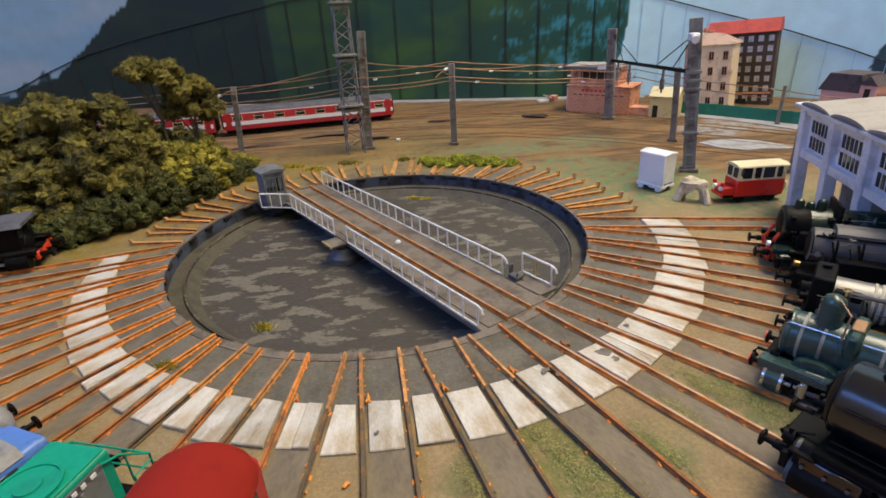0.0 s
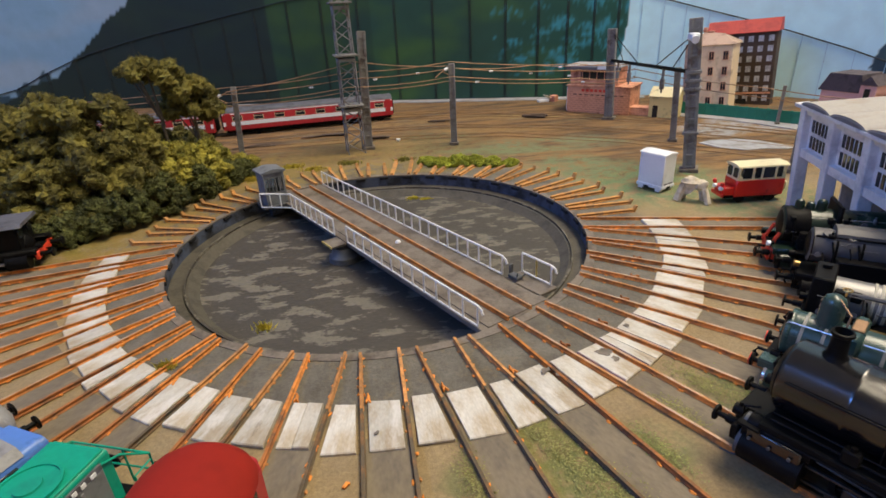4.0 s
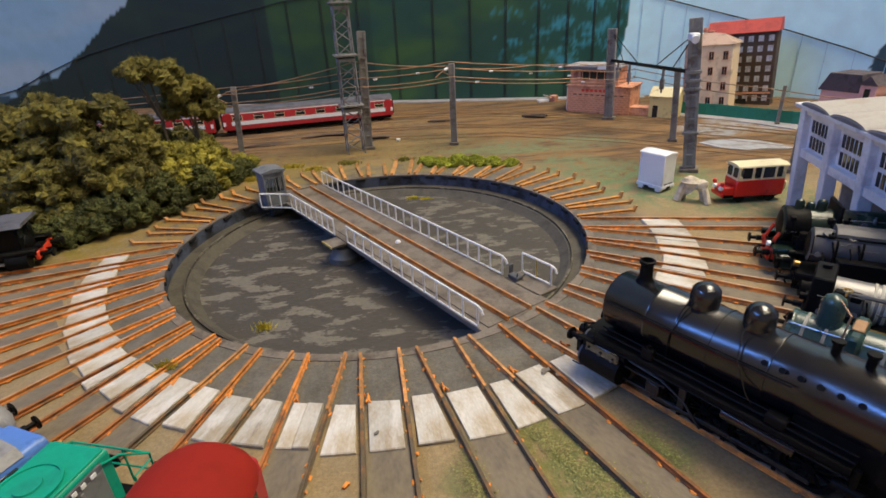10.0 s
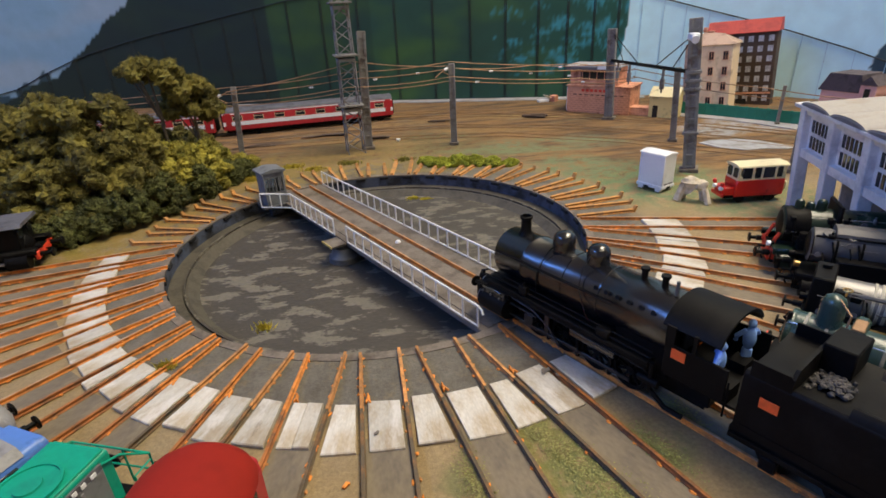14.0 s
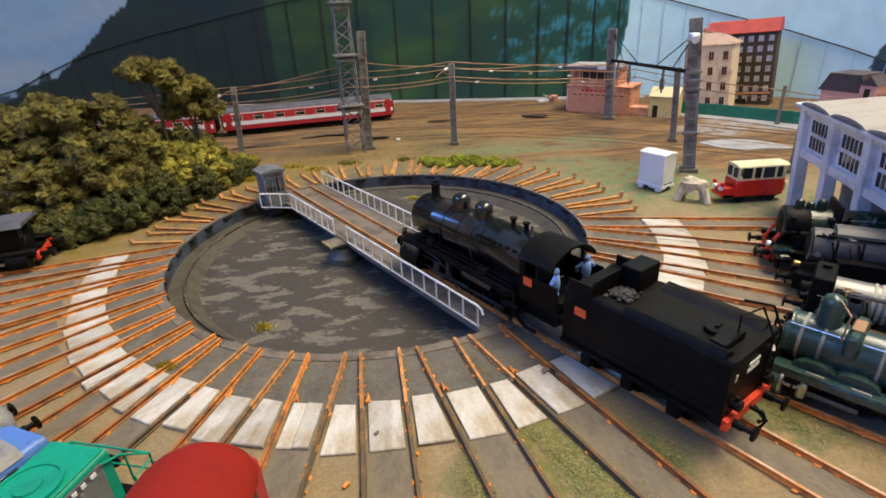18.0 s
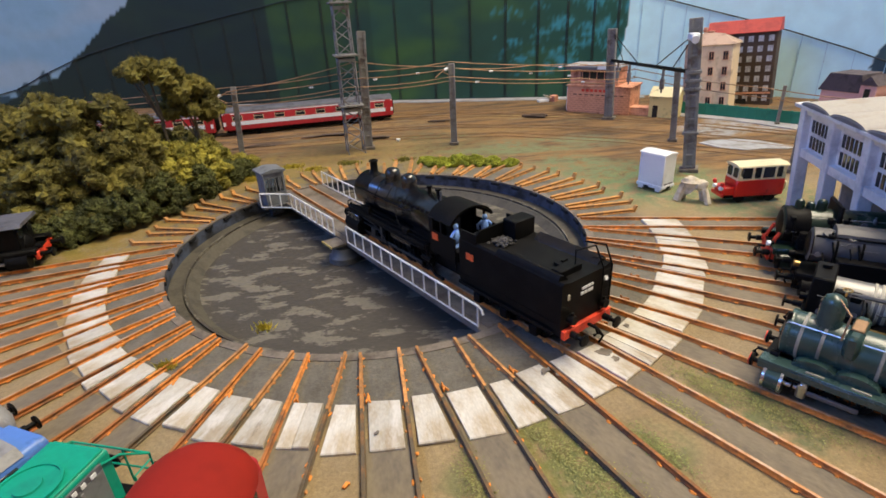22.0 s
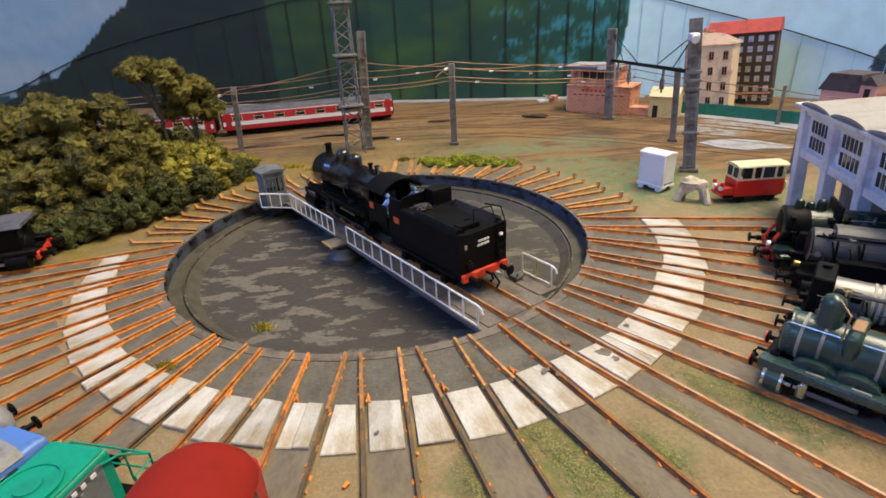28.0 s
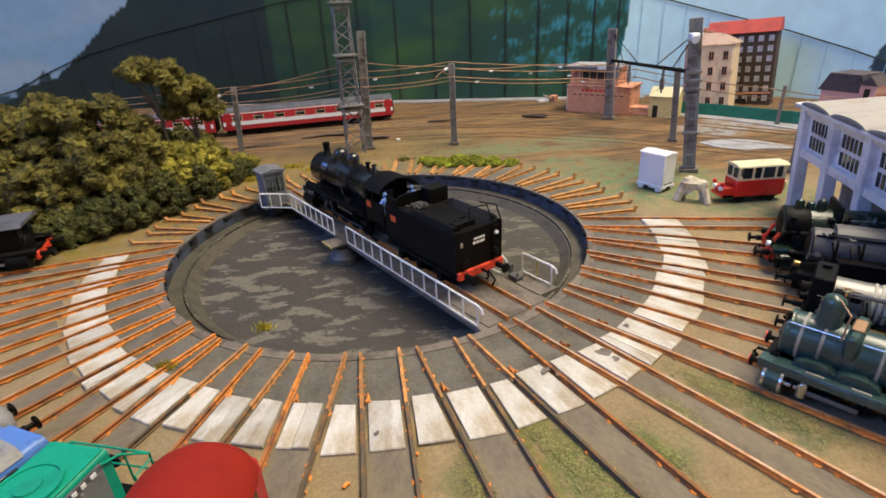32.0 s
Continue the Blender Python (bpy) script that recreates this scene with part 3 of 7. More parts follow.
    part("window_head", Geo().box(cx, cy + 7, top - 2, 15, 0.9, 4.2, 0.1), CABGREY, cab)
    part("window_head", Geo().box(cx - 7.2, cy, top - 2, 0.9, 14, 4.2, 0.1), CABGREY, cab)
    part("cabin_roof", Geo().prism([(cx - 9, top), (cx + 9, top), (cx + 9, top + 1.2), (cx, top + 2.8), (cx - 9, top + 1.2)], cy - 8.8, cy + 8.8), CABGREY, cab)
    part("cabin_back_panel", Geo().box(cx + 1, cy - 6.2, 14, 11, 0.4, 9.5), WHITEPAINT, cab, "pale interior panel")
    part("cabin_back_panel", Geo().box(cx + 6.4, cy, 14, 0.4, 11, 9.5), WHITEPAINT, cab, "pale interior panel")
    for i in range(4):
        part("window_bar", Geo().box(cx - 3.6 + 2.6 * i, cy + 7, 14, 0.8, 0.7, 10.5), CABGREY, cab)
    for i in range(3):
        part("window_bar", Geo().box(cx - 7.2, cy + 3.2 - 3.0 * i, 14, 0.7, 0.8, 10.5), CABGREY, cab)
    part("roller", Geo().cyl((cx - 4, cy + 3, -4.6), (cx + 5, cy + 3, -4.6), 4.4, n=16), PITWALL, cab, "black carrying wheel")
    part("roller", Geo().cyl((cx - 4, cy - 4, -3.6), (cx + 5, cy - 4, -3.6), 3.0, n=16), PITWALL, cab, "black carrying wheel")
    part("white_button", Geo().lathe([(0.05, 1.7), (1.1, 1.6), (1.6, 0.9), (1.7, 0.3)], 14, Matrix.Translation((-1.5, 18, 0))), WHITEPAINT, b)


build_bridge()
# ---- backdrop: a painted, curved wooden wall behind the layout, and the room round it ----
def backdrop_line(t):
    """Plan of the backdrop, t from 0 (west) to 1 (east), in mm."""
    pts = [(-900, 480), (-860, 520), (-700, 580), (-420, 600), (-100, 540), (226, 455), (420, 395), (560, 285), (660, 60), (720, -300)]
    u = t * (len(pts) - 1)
    i = min(int(u), len(pts) - 2)
    f = u - i
    p = [Vector(pts[max(0, min(len(pts) - 1, i + k))]) for k in (-1, 0, 1, 2)]
    return 0.5 * ((2 * p[1]) + (-p[0] + p[2]) * f + (2 * p[0] - 5 * p[1] + 4 * p[2] - p[3]) * f * f + (-p[0] + 3 * p[1] - 3 * p[2] + p[3]) * f ** 3)


def lerp_table(tab, x):
    for (a, b), (c, d) in zip(tab, tab[1:]):
        if x <= c:
            return b + (d - b) * max(0, (x - a)) / (c - a)
    return tab[-1][1]


def mural_colour(az, z):
    """Paint of the wall, its sky toned against the lamps: az degrees from the eye (0 ahead, right positive), z height
    in mm.
    """
    n1 = noise.noise(Vector((az * 0.35, z * 0.05, 0)))
    n2 = noise.noise(Vector((az * 0.9, z * 0.11, 5)))
    n3 = noise.noise(Vector((az * 0.12, z * 0.02, 9)))
    hill = lerp_table(HILL, az) + 5 * n2 + 2 * n1
    # Right sky is painted brighter and bluer to offset weak, warm lamp light.
    sky = Vector((0.27, 0.47, 0.70)).lerp(Vector((0.60, 0.90, 1.0)), max(0, min(1, 0.3 + (0.08 * n3 + 0.6 if az > 15 else 0.2 * n3 - 0.15))))
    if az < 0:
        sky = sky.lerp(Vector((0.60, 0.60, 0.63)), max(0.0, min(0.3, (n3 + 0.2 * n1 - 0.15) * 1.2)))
    edge = lerp_table([(0, 17.4), (30, 18.1), (60, 18.8), (100, 19.2), (130, 19.1), (200, 18.4)], z) + 0.10 * n2
    if z < hill and az < edge:
        c = Vector((0.016, 0.066, 0.044))
        warm = max(0.0, min(1.0, 0.2 + 1.3 * n3 + 0.8 * n1))
        c = c.lerp(Vector((0.06, 0.14, 0.026)), warm * 0.7)
        if az > 4:
            c = c.lerp(Vector((0.006, 0.085, 0.065)), min(1, (az - 4) / 12) * 0.7)
        if az > 6 and z > 30:
            k = 0.8 * n1 + 0.5 * n2 + 0.6 * noise.noise(Vector((az * 3.2, z * 0.10, 2))) + 0.4 * noise.noise(Vector((az * 7.0, z * 0.30, 3)))
            c = c.lerp(Vector((0.04, 0.27, 0.36)), max(0.0, min(0.9, (k - 0.10 + 0.02 * (az - 12)) * 2.0)))
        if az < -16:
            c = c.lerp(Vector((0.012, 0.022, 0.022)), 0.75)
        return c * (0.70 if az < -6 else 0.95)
    for centre, half, top in ((-36.6, 0.9, 44), (-35.0, 0.75, 58), (-33.6, 0.45, 60), (-38.2, 0.9, 30), (39.8, 0.9, 66)):
        if abs(az - centre) < half * (1 + 0.5 * n2) and z < top * (1.05 - 0.35 * ((az - centre) / half) ** 2) + 5 * n2:
            return Vector((0.035, 0.075, 0.10))
    # Left sky paint is cut back where the lamps overlight it.
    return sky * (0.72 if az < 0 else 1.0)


HILL = [(-60, -50), (-41, 0), (-39, 12), (-36, 44), (-34.3, 52), (-32.1, 84), (-30.8, 104), (-29.5, 126), (-27.4, 153), (-24, 210), (0, 300), (20.0, 300), (90, 300)]


def mural_paint():
    ma = bpy.data.materials.new("painted_wall_boards")
    ma.use_nodes = True
    n, l = ma.node_tree.nodes, ma.node_tree.links
    bs = n["Principled BSDF"]
    at_ = n.new("ShaderNodeAttribute")
    at_.attribute_name = "paint"
    tc = n.new("ShaderNodeTexCoord")
    nz = n.new("ShaderNodeTexNoise")
    nz.inputs["Scale"].default_value, nz.inputs["Detail"].default_value = 45, 6
    l.new(tc.outputs["Object"], nz.inputs[0])
    r = n.new("ShaderNodeMapRange")
    r.inputs[1].default_value, r.inputs[2].default_value, r.inputs[3].default_value, r.inputs[4].default_value = 0.3, 0.7, 0.94, 1.06
    l.new(nz.outputs[0], r.inputs[0])
    h = n.new("ShaderNodeHueSaturation")
    l.new(at_.outputs["Color"], h.inputs["Color"])
    l.new(r.outputs[0], h.inputs["Value"])
    l.new(h.outputs[0], bs.inputs["Base Color"])
    bs.inputs["Roughness"].default_value = 0.6
    return ma


def build_backdrop():
    nu, nz = 760, 120
    z0, z1 = -20.0, 620.0
    vs, cols = [], []
    for i in range(nu + 1):
        p = backdrop_line(i / nu)
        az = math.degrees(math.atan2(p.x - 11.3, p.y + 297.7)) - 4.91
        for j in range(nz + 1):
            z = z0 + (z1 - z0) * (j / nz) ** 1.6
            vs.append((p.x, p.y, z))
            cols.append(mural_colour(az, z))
    fs = [(i * (nz + 1) + j, (i + 1) * (nz + 1) + j, (i + 1) * (nz + 1) + j + 1, i * (nz + 1) + j + 1) for i in range(nu) for j in range(nz)]
    me = bpy.data.meshes.new("backdrop")
    me.from_pydata([(x * MM, y * MM, z * MM) for x, y, z in vs], [], fs)
    ca = me.color_attributes.new("paint", "FLOAT_COLOR", "POINT")
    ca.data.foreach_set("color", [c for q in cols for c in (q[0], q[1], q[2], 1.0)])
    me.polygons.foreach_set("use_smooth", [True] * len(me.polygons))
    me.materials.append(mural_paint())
    ob = tagged(new("backdrop", me), "painted board wall with sky and dark wooded hill", "backdrop", kind="structure")
    sm = ob.modifiers.new("thickness", "SOLIDIFY")
    sm.thickness, sm.offset = 0.012, -1
    return ob


build_backdrop()
SEAM = surface("dark_board_seam", (0.02, 0.03, 0.035), 0.7)
SEAM_SKY = surface("blue_board_seam", (0.40, 0.64, 0.82), 0.6)
ROOMWALL = surface("warm_white_room_wall", (0.62, 0.58, 0.52), 0.9, 0, 0.05, 5, 200, None, 0.1, 0.05)
ROOMFLOOR = surface("grey_room_floor", (0.25, 0.22, 0.2), 0.8, 0, 0.1, 5, 200)
solid("room_floor", Geo().box(0, -300, -905, 3600, 3600, 10), ROOMFLOOR, at(0, 0), "grey floor of the room", kind="structure")
solid("ceiling", Geo().box(0, -300, 1505, 3600, 3600, 10), ROOMWALL, at(0, 0), "plain white room ceiling", kind="structure")
for nm, x, y, sx, sy in (("wall_west", -1800, -300, 20, 3600), ("wall_east", 1800, -300, 20, 3600), ("wall_south", 0, -2100, 3580, 20), ("wall_north", 0, 1500, 3580, 20)):
    solid(nm, Geo().box(x, y, 300, sx, sy, 2400), ROOMWALL, at(0, 0), "plain white room wall", kind="structure")


# ---- seams of the board wall ----
def wall_z_at(t):
    """Height of the arched top seam along the backdrop."""
    return lerp_table([(0.0, -20), (0.2, -10), (0.2856, 40), (0.2983, 56), (0.323, 81), (0.3566, 102), (0.3888, 118), (0.42, 134), (0.4364, 142), (0.54, 160), (0.647, 116), (0.668, 106), (0.730, 78), (0.767, 59), (0.788, 46), (0.85, 10), (1.0, -10)], t)


def build_seams():
    pts = []
    for i in range(81):
        t = 0.24 + 0.58 * i / 80
        p = backdrop_line(t)
        k = Vector((11.3, -297.7)) - p
        k.normalize()
        pts.append((p.x + k.x * 1.5, p.y + k.y * 1.5, wall_z_at(t)))
    solid("top_seam", Geo().tube(pts, 0.8, 6), SEAM, at(0, 0), "dark arched moulding across the painted boards", kind="structure")
    for k in range(34):
        t = 0.268 + 0.0168 * k
        p = backdrop_line(t)
        q = Vector((11.3, -297.7)) - p
        ang = math.degrees(math.atan2(q.y, q.x))
        hi = wall_z_at(t)
        dark = t < 0.605
        for o in ((-0.9, 1.1) if dark else (0,)):
            g = Geo().box(0, o, (hi - 10) / 2, 1.2, 0.9 if dark else 0.7, hi + 10, 0.1)
            solid("board_joint", g, SEAM if dark else SEAM_SKY, at(p.x + q.normalized().x * 0.6, p.y + q.normalized().y * 0.6, 0, ang), "thin vertical joint between painted boards", kind="structure")


build_seams()

# ---- yard tracks ----
YARDRAIL = surface("brown_yard_rail", (0.23, 0.135, 0.06), 0.85, 0.0, 0.3, 2, 20, (0.32, 0.2, 0.1), 0.5, 0.1)


def build_yard_track(pts):
    t = thing("yard_track", at(0, 0), "long brown yard track sunk in earth", "track", "yard tracks")
    line = [Vector((x, y, 0.0)) for x, y in pts]
    dense = []
    for a, b in zip(line, line[1:]):
        dense += [a.lerp(b, i / 8) for i in range(8)]
    dense.append(line[-1])
    for s in (-1, 1):
        row = []
        for i, p in enumerate(dense):
            d = (dense[min(i + 1, len(dense) - 1)] - dense[max(i - 1, 0)]).normalized()
            row.append(p + Vector((-d.y, d.x, 0)) * GAUGE * s + Vector((0, 0, 0.25)))
        part("rail", Geo().tube(row, 0.4, 4), YARDRAIL, t)


build_yard_track([(-420, 300), (-246, 336), (-181, 340), (-86, 354), (15, 366), (130, 350), (230, 300), (340, 215), (460, 90)])
build_yard_track([(-400, 250), (-200, 290), (-60, 306), (80, 300), (200, 255), (320, 165), (420, 60)])
build_yard_track([(-380, 215), (-160, 252), (0, 262), (130, 240), (230, 180), (320, 100), (400, 10)])
build_yard_track([(-60, 400), (80, 390), (200, 345), (290, 265), (400, 150)])


# ---- overhead line ----
def lattice_mast(name, x, y, h, w0, w1, bays, rz, label, plates=()):
    """Four legs with diagonal lacing."""
    m = thing(name, at(x, y, 0, rz), label, "mast", "overhead line masts")
    for a in (-1, 1):
        for b in (-1, 1):
            part("leg", Geo().tube([(a * w0 / 2, b * w0 / 2, -0.5), (a * w1 / 2, b * w1 / 2, h)], 0.7, 4), POLE, m)
    for side in range(4):
        for k in range(bays):
            u, v = k / bays, (k + 1) / bays
            wu, wv = w0 + (w1 - w0) * u, w0 + (w1 - w0) * v
            s = 1 if k % 2 else -1
            part("lacing_bar", Geo().tube([(s * wu / 2, wu / 2, u * h), (-s * wv / 2, wv / 2, v * h)], 0.5, 4, Matrix.Rotation(radians(90 * side), 4, "Z")), POLE, m)
    for z in plates:
        w = w0 + (w1 - w0) * z / h
        part("collar_plate", Geo().box(0, 0, z, w + 6.5, w + 6.5, 1.6, 0.3).box(0, 0, z - 4, w + 1.5, w + 1.5, 3, 0.2), POLE, m)
    return m


def girder_mast(name, x, y, h, w, rz, label, lean=(0, 0)):
    """Two channels joined by battens; a mast may stand a little out of true."""
    m = thing(name, at(x, y) @ pose(0, 0, 0, lean[0], lean[1], 0) @ pose(0, 0, 0, 0, 0, rz), label, "mast", "overhead line masts")
    part("footing", Geo().box(0, 0, 1.0, w * 1.5, w * 1.5, 3, 0.4), DECK, m)
    for s in (-1, 1):
        part("channel", Geo().box(s * w * 0.36, 0, h / 2, w * 0.28, w * 0.75, h, 0.2), POLE, m)
    part("web", Geo().box(0, 0.2, h / 2, w * 0.5, w * 0.56, h, 0.1), POLE, m)
    k = 4.0
    while k < h:
        part("batten", Geo().box(0, -w * 0.36, k, w * 0.5, w * 0.12, 1.6, 0.1), POLE, m)
        k += 9
    return m


lattice_mast("lattice_mast", -25, 212, 150, 16, 12.5, 15, 12, "tall grey lattice steel mast with collar plates", (45, 89, 132))
girder_mast("steel_mast", -13, 222, 108, 8, 5, "brown-grey steel overhead line mast", (0, 2))
girder_mast("steel_mast", 72, 215, 76, 6, -8, "slim grey steel overhead line mast")
girder_mast("steel_mast", -137, 226, 66, 5, 10, "slim grey steel overhead line mast", (0, 4))
girder_mast("gantry_mast", 258, 282, 95, 9, -35, "dark steel gantry mast", (-1, -2))
G2 = girder_mast("gantry_mast", 239, 76, 110, 9, -30, "broad grey steel gantry mast beside the white wagon", (-2, -5))
for z in (30, 62, 68, 74):
    part("clamp", Geo().box(0, 0, z, 11, 9, 2.2, 0.3), POLE, G2)
girder_mast("steel_mast", 273, 166, 66, 5.5, -30, "slim dark mast with insulators", (-1, -3))
girder_mast("steel_mast", 308, 54, 37, 5, -30, "short grey steel mast near the shed")
girder_mast("steel_mast", 402, 200, 38, 3, -30, "slim grey mast by the green fence")


def build_gantry_beam():
    g = thing("gantry_beam", at(0, 0), "black gantry beam slung between two masts", "gantry")
    a, b = Vector((256, 282, 63)), Vector((234, 80, 73))
    part("beam", Geo().tube([a, b], 1.6, 6), BLACK, g)
    for u, top in ((0.2, 0), (0.42, 0), (0.62, 1), (0.8, 1), (0.95, 1)):
        p = a.lerp(b, u)
        q = (Vector((231, 80, 100)) if top else Vector((256, 282, 90)))
        part("stay", Geo().tube([p, q], 0.45, 5), BLACK, g)
    for u in (0.12, 0.3, 0.72):
        p = a.lerp(b, u)
        part("dropper", Geo().cyl(p, p + Vector((0, 0, -9)), 1.2, n=8).cyl(p + Vector((0, 0, -9)), p + Vector((0, 0, -17)), 2.0, n=10).cyl(p + Vector((0, 0, -17)), p + Vector((0, 0, -20)), 0.8, n=6), POLE, g)
    part("floodlight", Geo().box(225, 72, 98, 6, 7, 5, 0.8).cyl((223, 67, 97), (222, 64, 96.5), 2.6, n=12), WHITEPAINT, g, "white round floodlight")


build_gantry_beam()


def build_wire(pts, r=0.42):
    """A wire that sags a little between its supports."""
    row = []
    for (a, b) in zip(pts, pts[1:]):
        a, b = Vector(a), Vector(b)
        for i in range(8):
            u = i / 8
            p = a.lerp(b, u)
            p.z -= 4 * u * (1 - u) * 2.0
            row.append(p)
    row.append(Vector(pts[-1]))
    solid("overhead_wire", Geo().tube(row, r, 5), WIRE, at(0, 0), "thin rusty brown overhead wire", "wire", "overhead wires")


for dz, dy in ((0, 0), (5, 8), (-7, -6), (-12, 6)):
    build_wire([(-420, 230 + dy, 52 + dz), (-139, 222 + dy, 60 + dz), (-25, 216 + dy, 68 + dz), (72, 215 + dy, 72 + dz), (200, 225 + dy, 62 + dz), (262, 235 + dy, 58 + dz)])
build_wire([(-139, 222, 62), (-17, 222, 82), (72, 215, 74)])
build_wire([(72, 215, 72), (160, 255, 66), (256, 282, 60)])
build_wire([(262, 240, 58), (345, 150, 46), (420, 60, 40)])
build_wire([(258, 230, 52), (340, 130, 40), (400, 40, 34)])
for x, y, z in ((-139, 222, 61), (72, 215, 73)):
    arm = thing("wire_bracket", at(x, y, z), "small brown bracket arm with white insulators", "bracket")
    part("arm", Geo().tube([(0, 0, 0), (-9, -4, -3), (-16, -6, -8)], 0.6, 5).tube([(0, 0, -9), (-9, -4, -3)], 0.5, 5), WIRE, arm)
    part("insulator", Geo().cyl((-4, -2, -1), (-7, -3, -2), 1.4, n=8), WHITEPAINT, arm)

# ---- coaches ----
COACHRED = surface("coach_red", (0.42, 0.022, 0.028), 0.38, 0, 0.12, 2, 20, (0.32, 0.03, 0.03), 0.3, 0.03)
ROOFGREY = surface("coach_roof_grey", (0.11, 0.11, 0.125), 0.6)
DARKGLASS = surface("dark_window_glass", (0.02, 0.022, 0.025), 0.12, 0, 0.1, 3, 10, None, 0.2, 0)
CREAM = surface("cream_paint", (0.75, 0.66, 0.40), 0.45, 0, 0.08, 2, 12, None, 0.15, 0.03)


def build_coach(x, y, rz, length, label):
    c = thing("coach", at(x, y, 0, rz), label, "coach", "passenger coaches")
    w, h = 26, 30
    body = part("body", Geo().prism([(-w / 2, 7), (w / 2, 7), (w / 2, 24), (w / 2 - 0.6, 26), (-w / 2 + 0.6, 26), (-w / 2, 24)], -length / 2, length / 2, Matrix.Rotation(radians(90), 4, "Z")), COACHRED, c)
    part("roof", Geo().prism([(-w / 2 + 0.4, 26), (-w / 2 + 1.5, 28), (-w / 4, 30), (0, 30.6), (w / 4, 30), (w / 2 - 1.5, 28), (w / 2 - 0.4, 26)], -length / 2, length / 2, Matrix.Rotation(radians(90), 4, "Z")), ROOFGREY, c)
    for s in (-1, 1):
        part("stripe", Geo().box(0, s * (w / 2 + 0.1), 14.2, length, 0.5, 4.4), WHITEPAINT, body, "white stripe")
        part("cantrail", Geo().box(0, s * (w / 2 - 0.1), 25.0, length, 0.5, 0.9), WHITEPAINT, body)
        n = max(3, int(length / 22))
        for k in range(n):
            px = -length / 2 + length * (k + 0.7) / (n + 0.4)
            win = part("window", Geo().box(px, s * (w / 2 + 0.12), 20, 10.5, 0.5, 5.6, 0.2), DARKGLASS, body, "dark window with pale frame")
            part("window_frame", Geo().box(px, s * (w / 2 + 0.3), 17.4, 11, 0.4, 0.5).box(px, s * (w / 2 + 0.3), 21.2, 11, 0.4, 0.5).box(px - 5.2, s * (w / 2 + 0.3), 20, 0.5, 0.4, 5.6).box(px + 5.2, s * (w / 2 + 0.3), 20, 0.5, 0.4, 5.6), CREAM, win)
        for e in (-1, 1):
            part("door", Geo().box(e * (length / 2 - 6), s * (w / 2 + 0.15), 17, 6.5, 0.5, 17, 0.2), COACHRED, body)
    part("underframe", Geo().box(0, 0, 5.4, length - 4, 20, 3.4, 0.3), BLACK, c)
    for e in (-1, 1):
        b = part("bogie", Geo().box(e * (length / 2 - 26), 0, 4, 30, 18, 3, 0.4), BLACK, c)
        for k in (-1, 1):
            for s in (-1, 1):
                part("wheel", Geo().cyl((e * (length / 2 - 26) + k * 10, s * 8, 5.0), (e * (length / 2 - 26) + k * 10, s * 9.6, 5.0), 4.6, n=16), BLACK, b)
        part("end_gangway", Geo().box(e * (length / 2 + 1.2), 0, 16, 2.4, 11, 17, 0.6), BLACK, c, "black rubber gangway")
    return c


build_coach(-84, 353, 9.8, 196, "red passenger coach with white stripe and grey roof")
build_coach(-268, 328, 2, 160, "red passenger coach with white stripe half hidden by trees")

# ---- buildings ----
BRICK = surface("salmon_brick", (0.72, 0.36, 0.22), 0.85, 0, 0.18, 2, 12, (0.40, 0.16, 0.09), 0.4, 0.15)
CREAMWALL = surface("cream_render_wall", (0.84, 0.64, 0.40), 0.85, 0, 0.1, 2, 20, (0.52, 0.36, 0.22), 0.3, 0.08)
PINKWALL = surface("greyish_pink_wall", (0.52, 0.36, 0.27), 0.85, 0, 0.1, 2, 20)
BROWNWALL = surface("dark_brown_wall", (0.085, 0.055, 0.035), 0.8, 0, 0.2, 2, 18, (0.06, 0.04, 0.03), 0.4, 0.1)
REDROOF = surface("red_tile_roof", (0.52, 0.075, 0.055), 0.7, 0, 0.2, 2, 12, (0.4, 0.06, 0.05), 0.4, 0.2)
SLATEROOF = surface("dark_slate_roof", (0.09, 0.07, 0.075), 0.75, 0, 0.2, 2, 12)
YELLOWWALL = surface("pale_yellow_wall", (0.70, 0.56, 0.24), 0.8, 0, 0.08, 2, 14, None, 0.2, 0.08)
FENCEGREEN = surface("green_fence_paint", (0.012, 0.17, 0.105), 0.6, 0, 0.15, 2, 18, None, 0.3, 0.08)
PALEPANE = surface("pale_curtained_pane", (0.62, 0.63, 0.66), 0.3, 0, 0.12, 2, 6, (0.34, 0.35, 0.38), 0.45, 0.03)
GREYROOF = surface("pale_grey_roof", (0.42, 0.42, 0.43), 0.8, 0, 0.12, 2, 14)


def windows(parent, face, cols, rows, x0, x1, z0, z1, w, h, glass, frame_mat, sill=True, skip=()):
    """A grid of windows on the face y = face (towards -y)."""
    for i in range(cols):
        for j in range(rows):
            if (i, j) in skip:
                continue
            x = x0 + (x1 - x0) * i / max(1, cols - 1)
            z = z0 + (z1 - z0) * j / max(1, rows - 1)
            win = part("window", Geo().box(x, face - 0.1, z, w, 0.6, h, 0.1), glass, parent)
            fr = Geo().box(x - w / 2, face - 0.45, z, 0.5, 0.6, h + 0.6).box(x + w / 2, face - 0.45, z, 0.5, 0.6, h + 0.6).box(x, face - 0.45, z + h / 2, w, 0.6, 0.5).box(x, face - 0.45, z, 0.4, 0.5, h)
            part("window_frame", fr, frame_mat, win)
            if sill:
                part("sill", Geo().box(x, face - 0.7, z - h / 2 - 0.3, w + 1.6, 1.4, 0.6, 0.1), frame_mat, win)


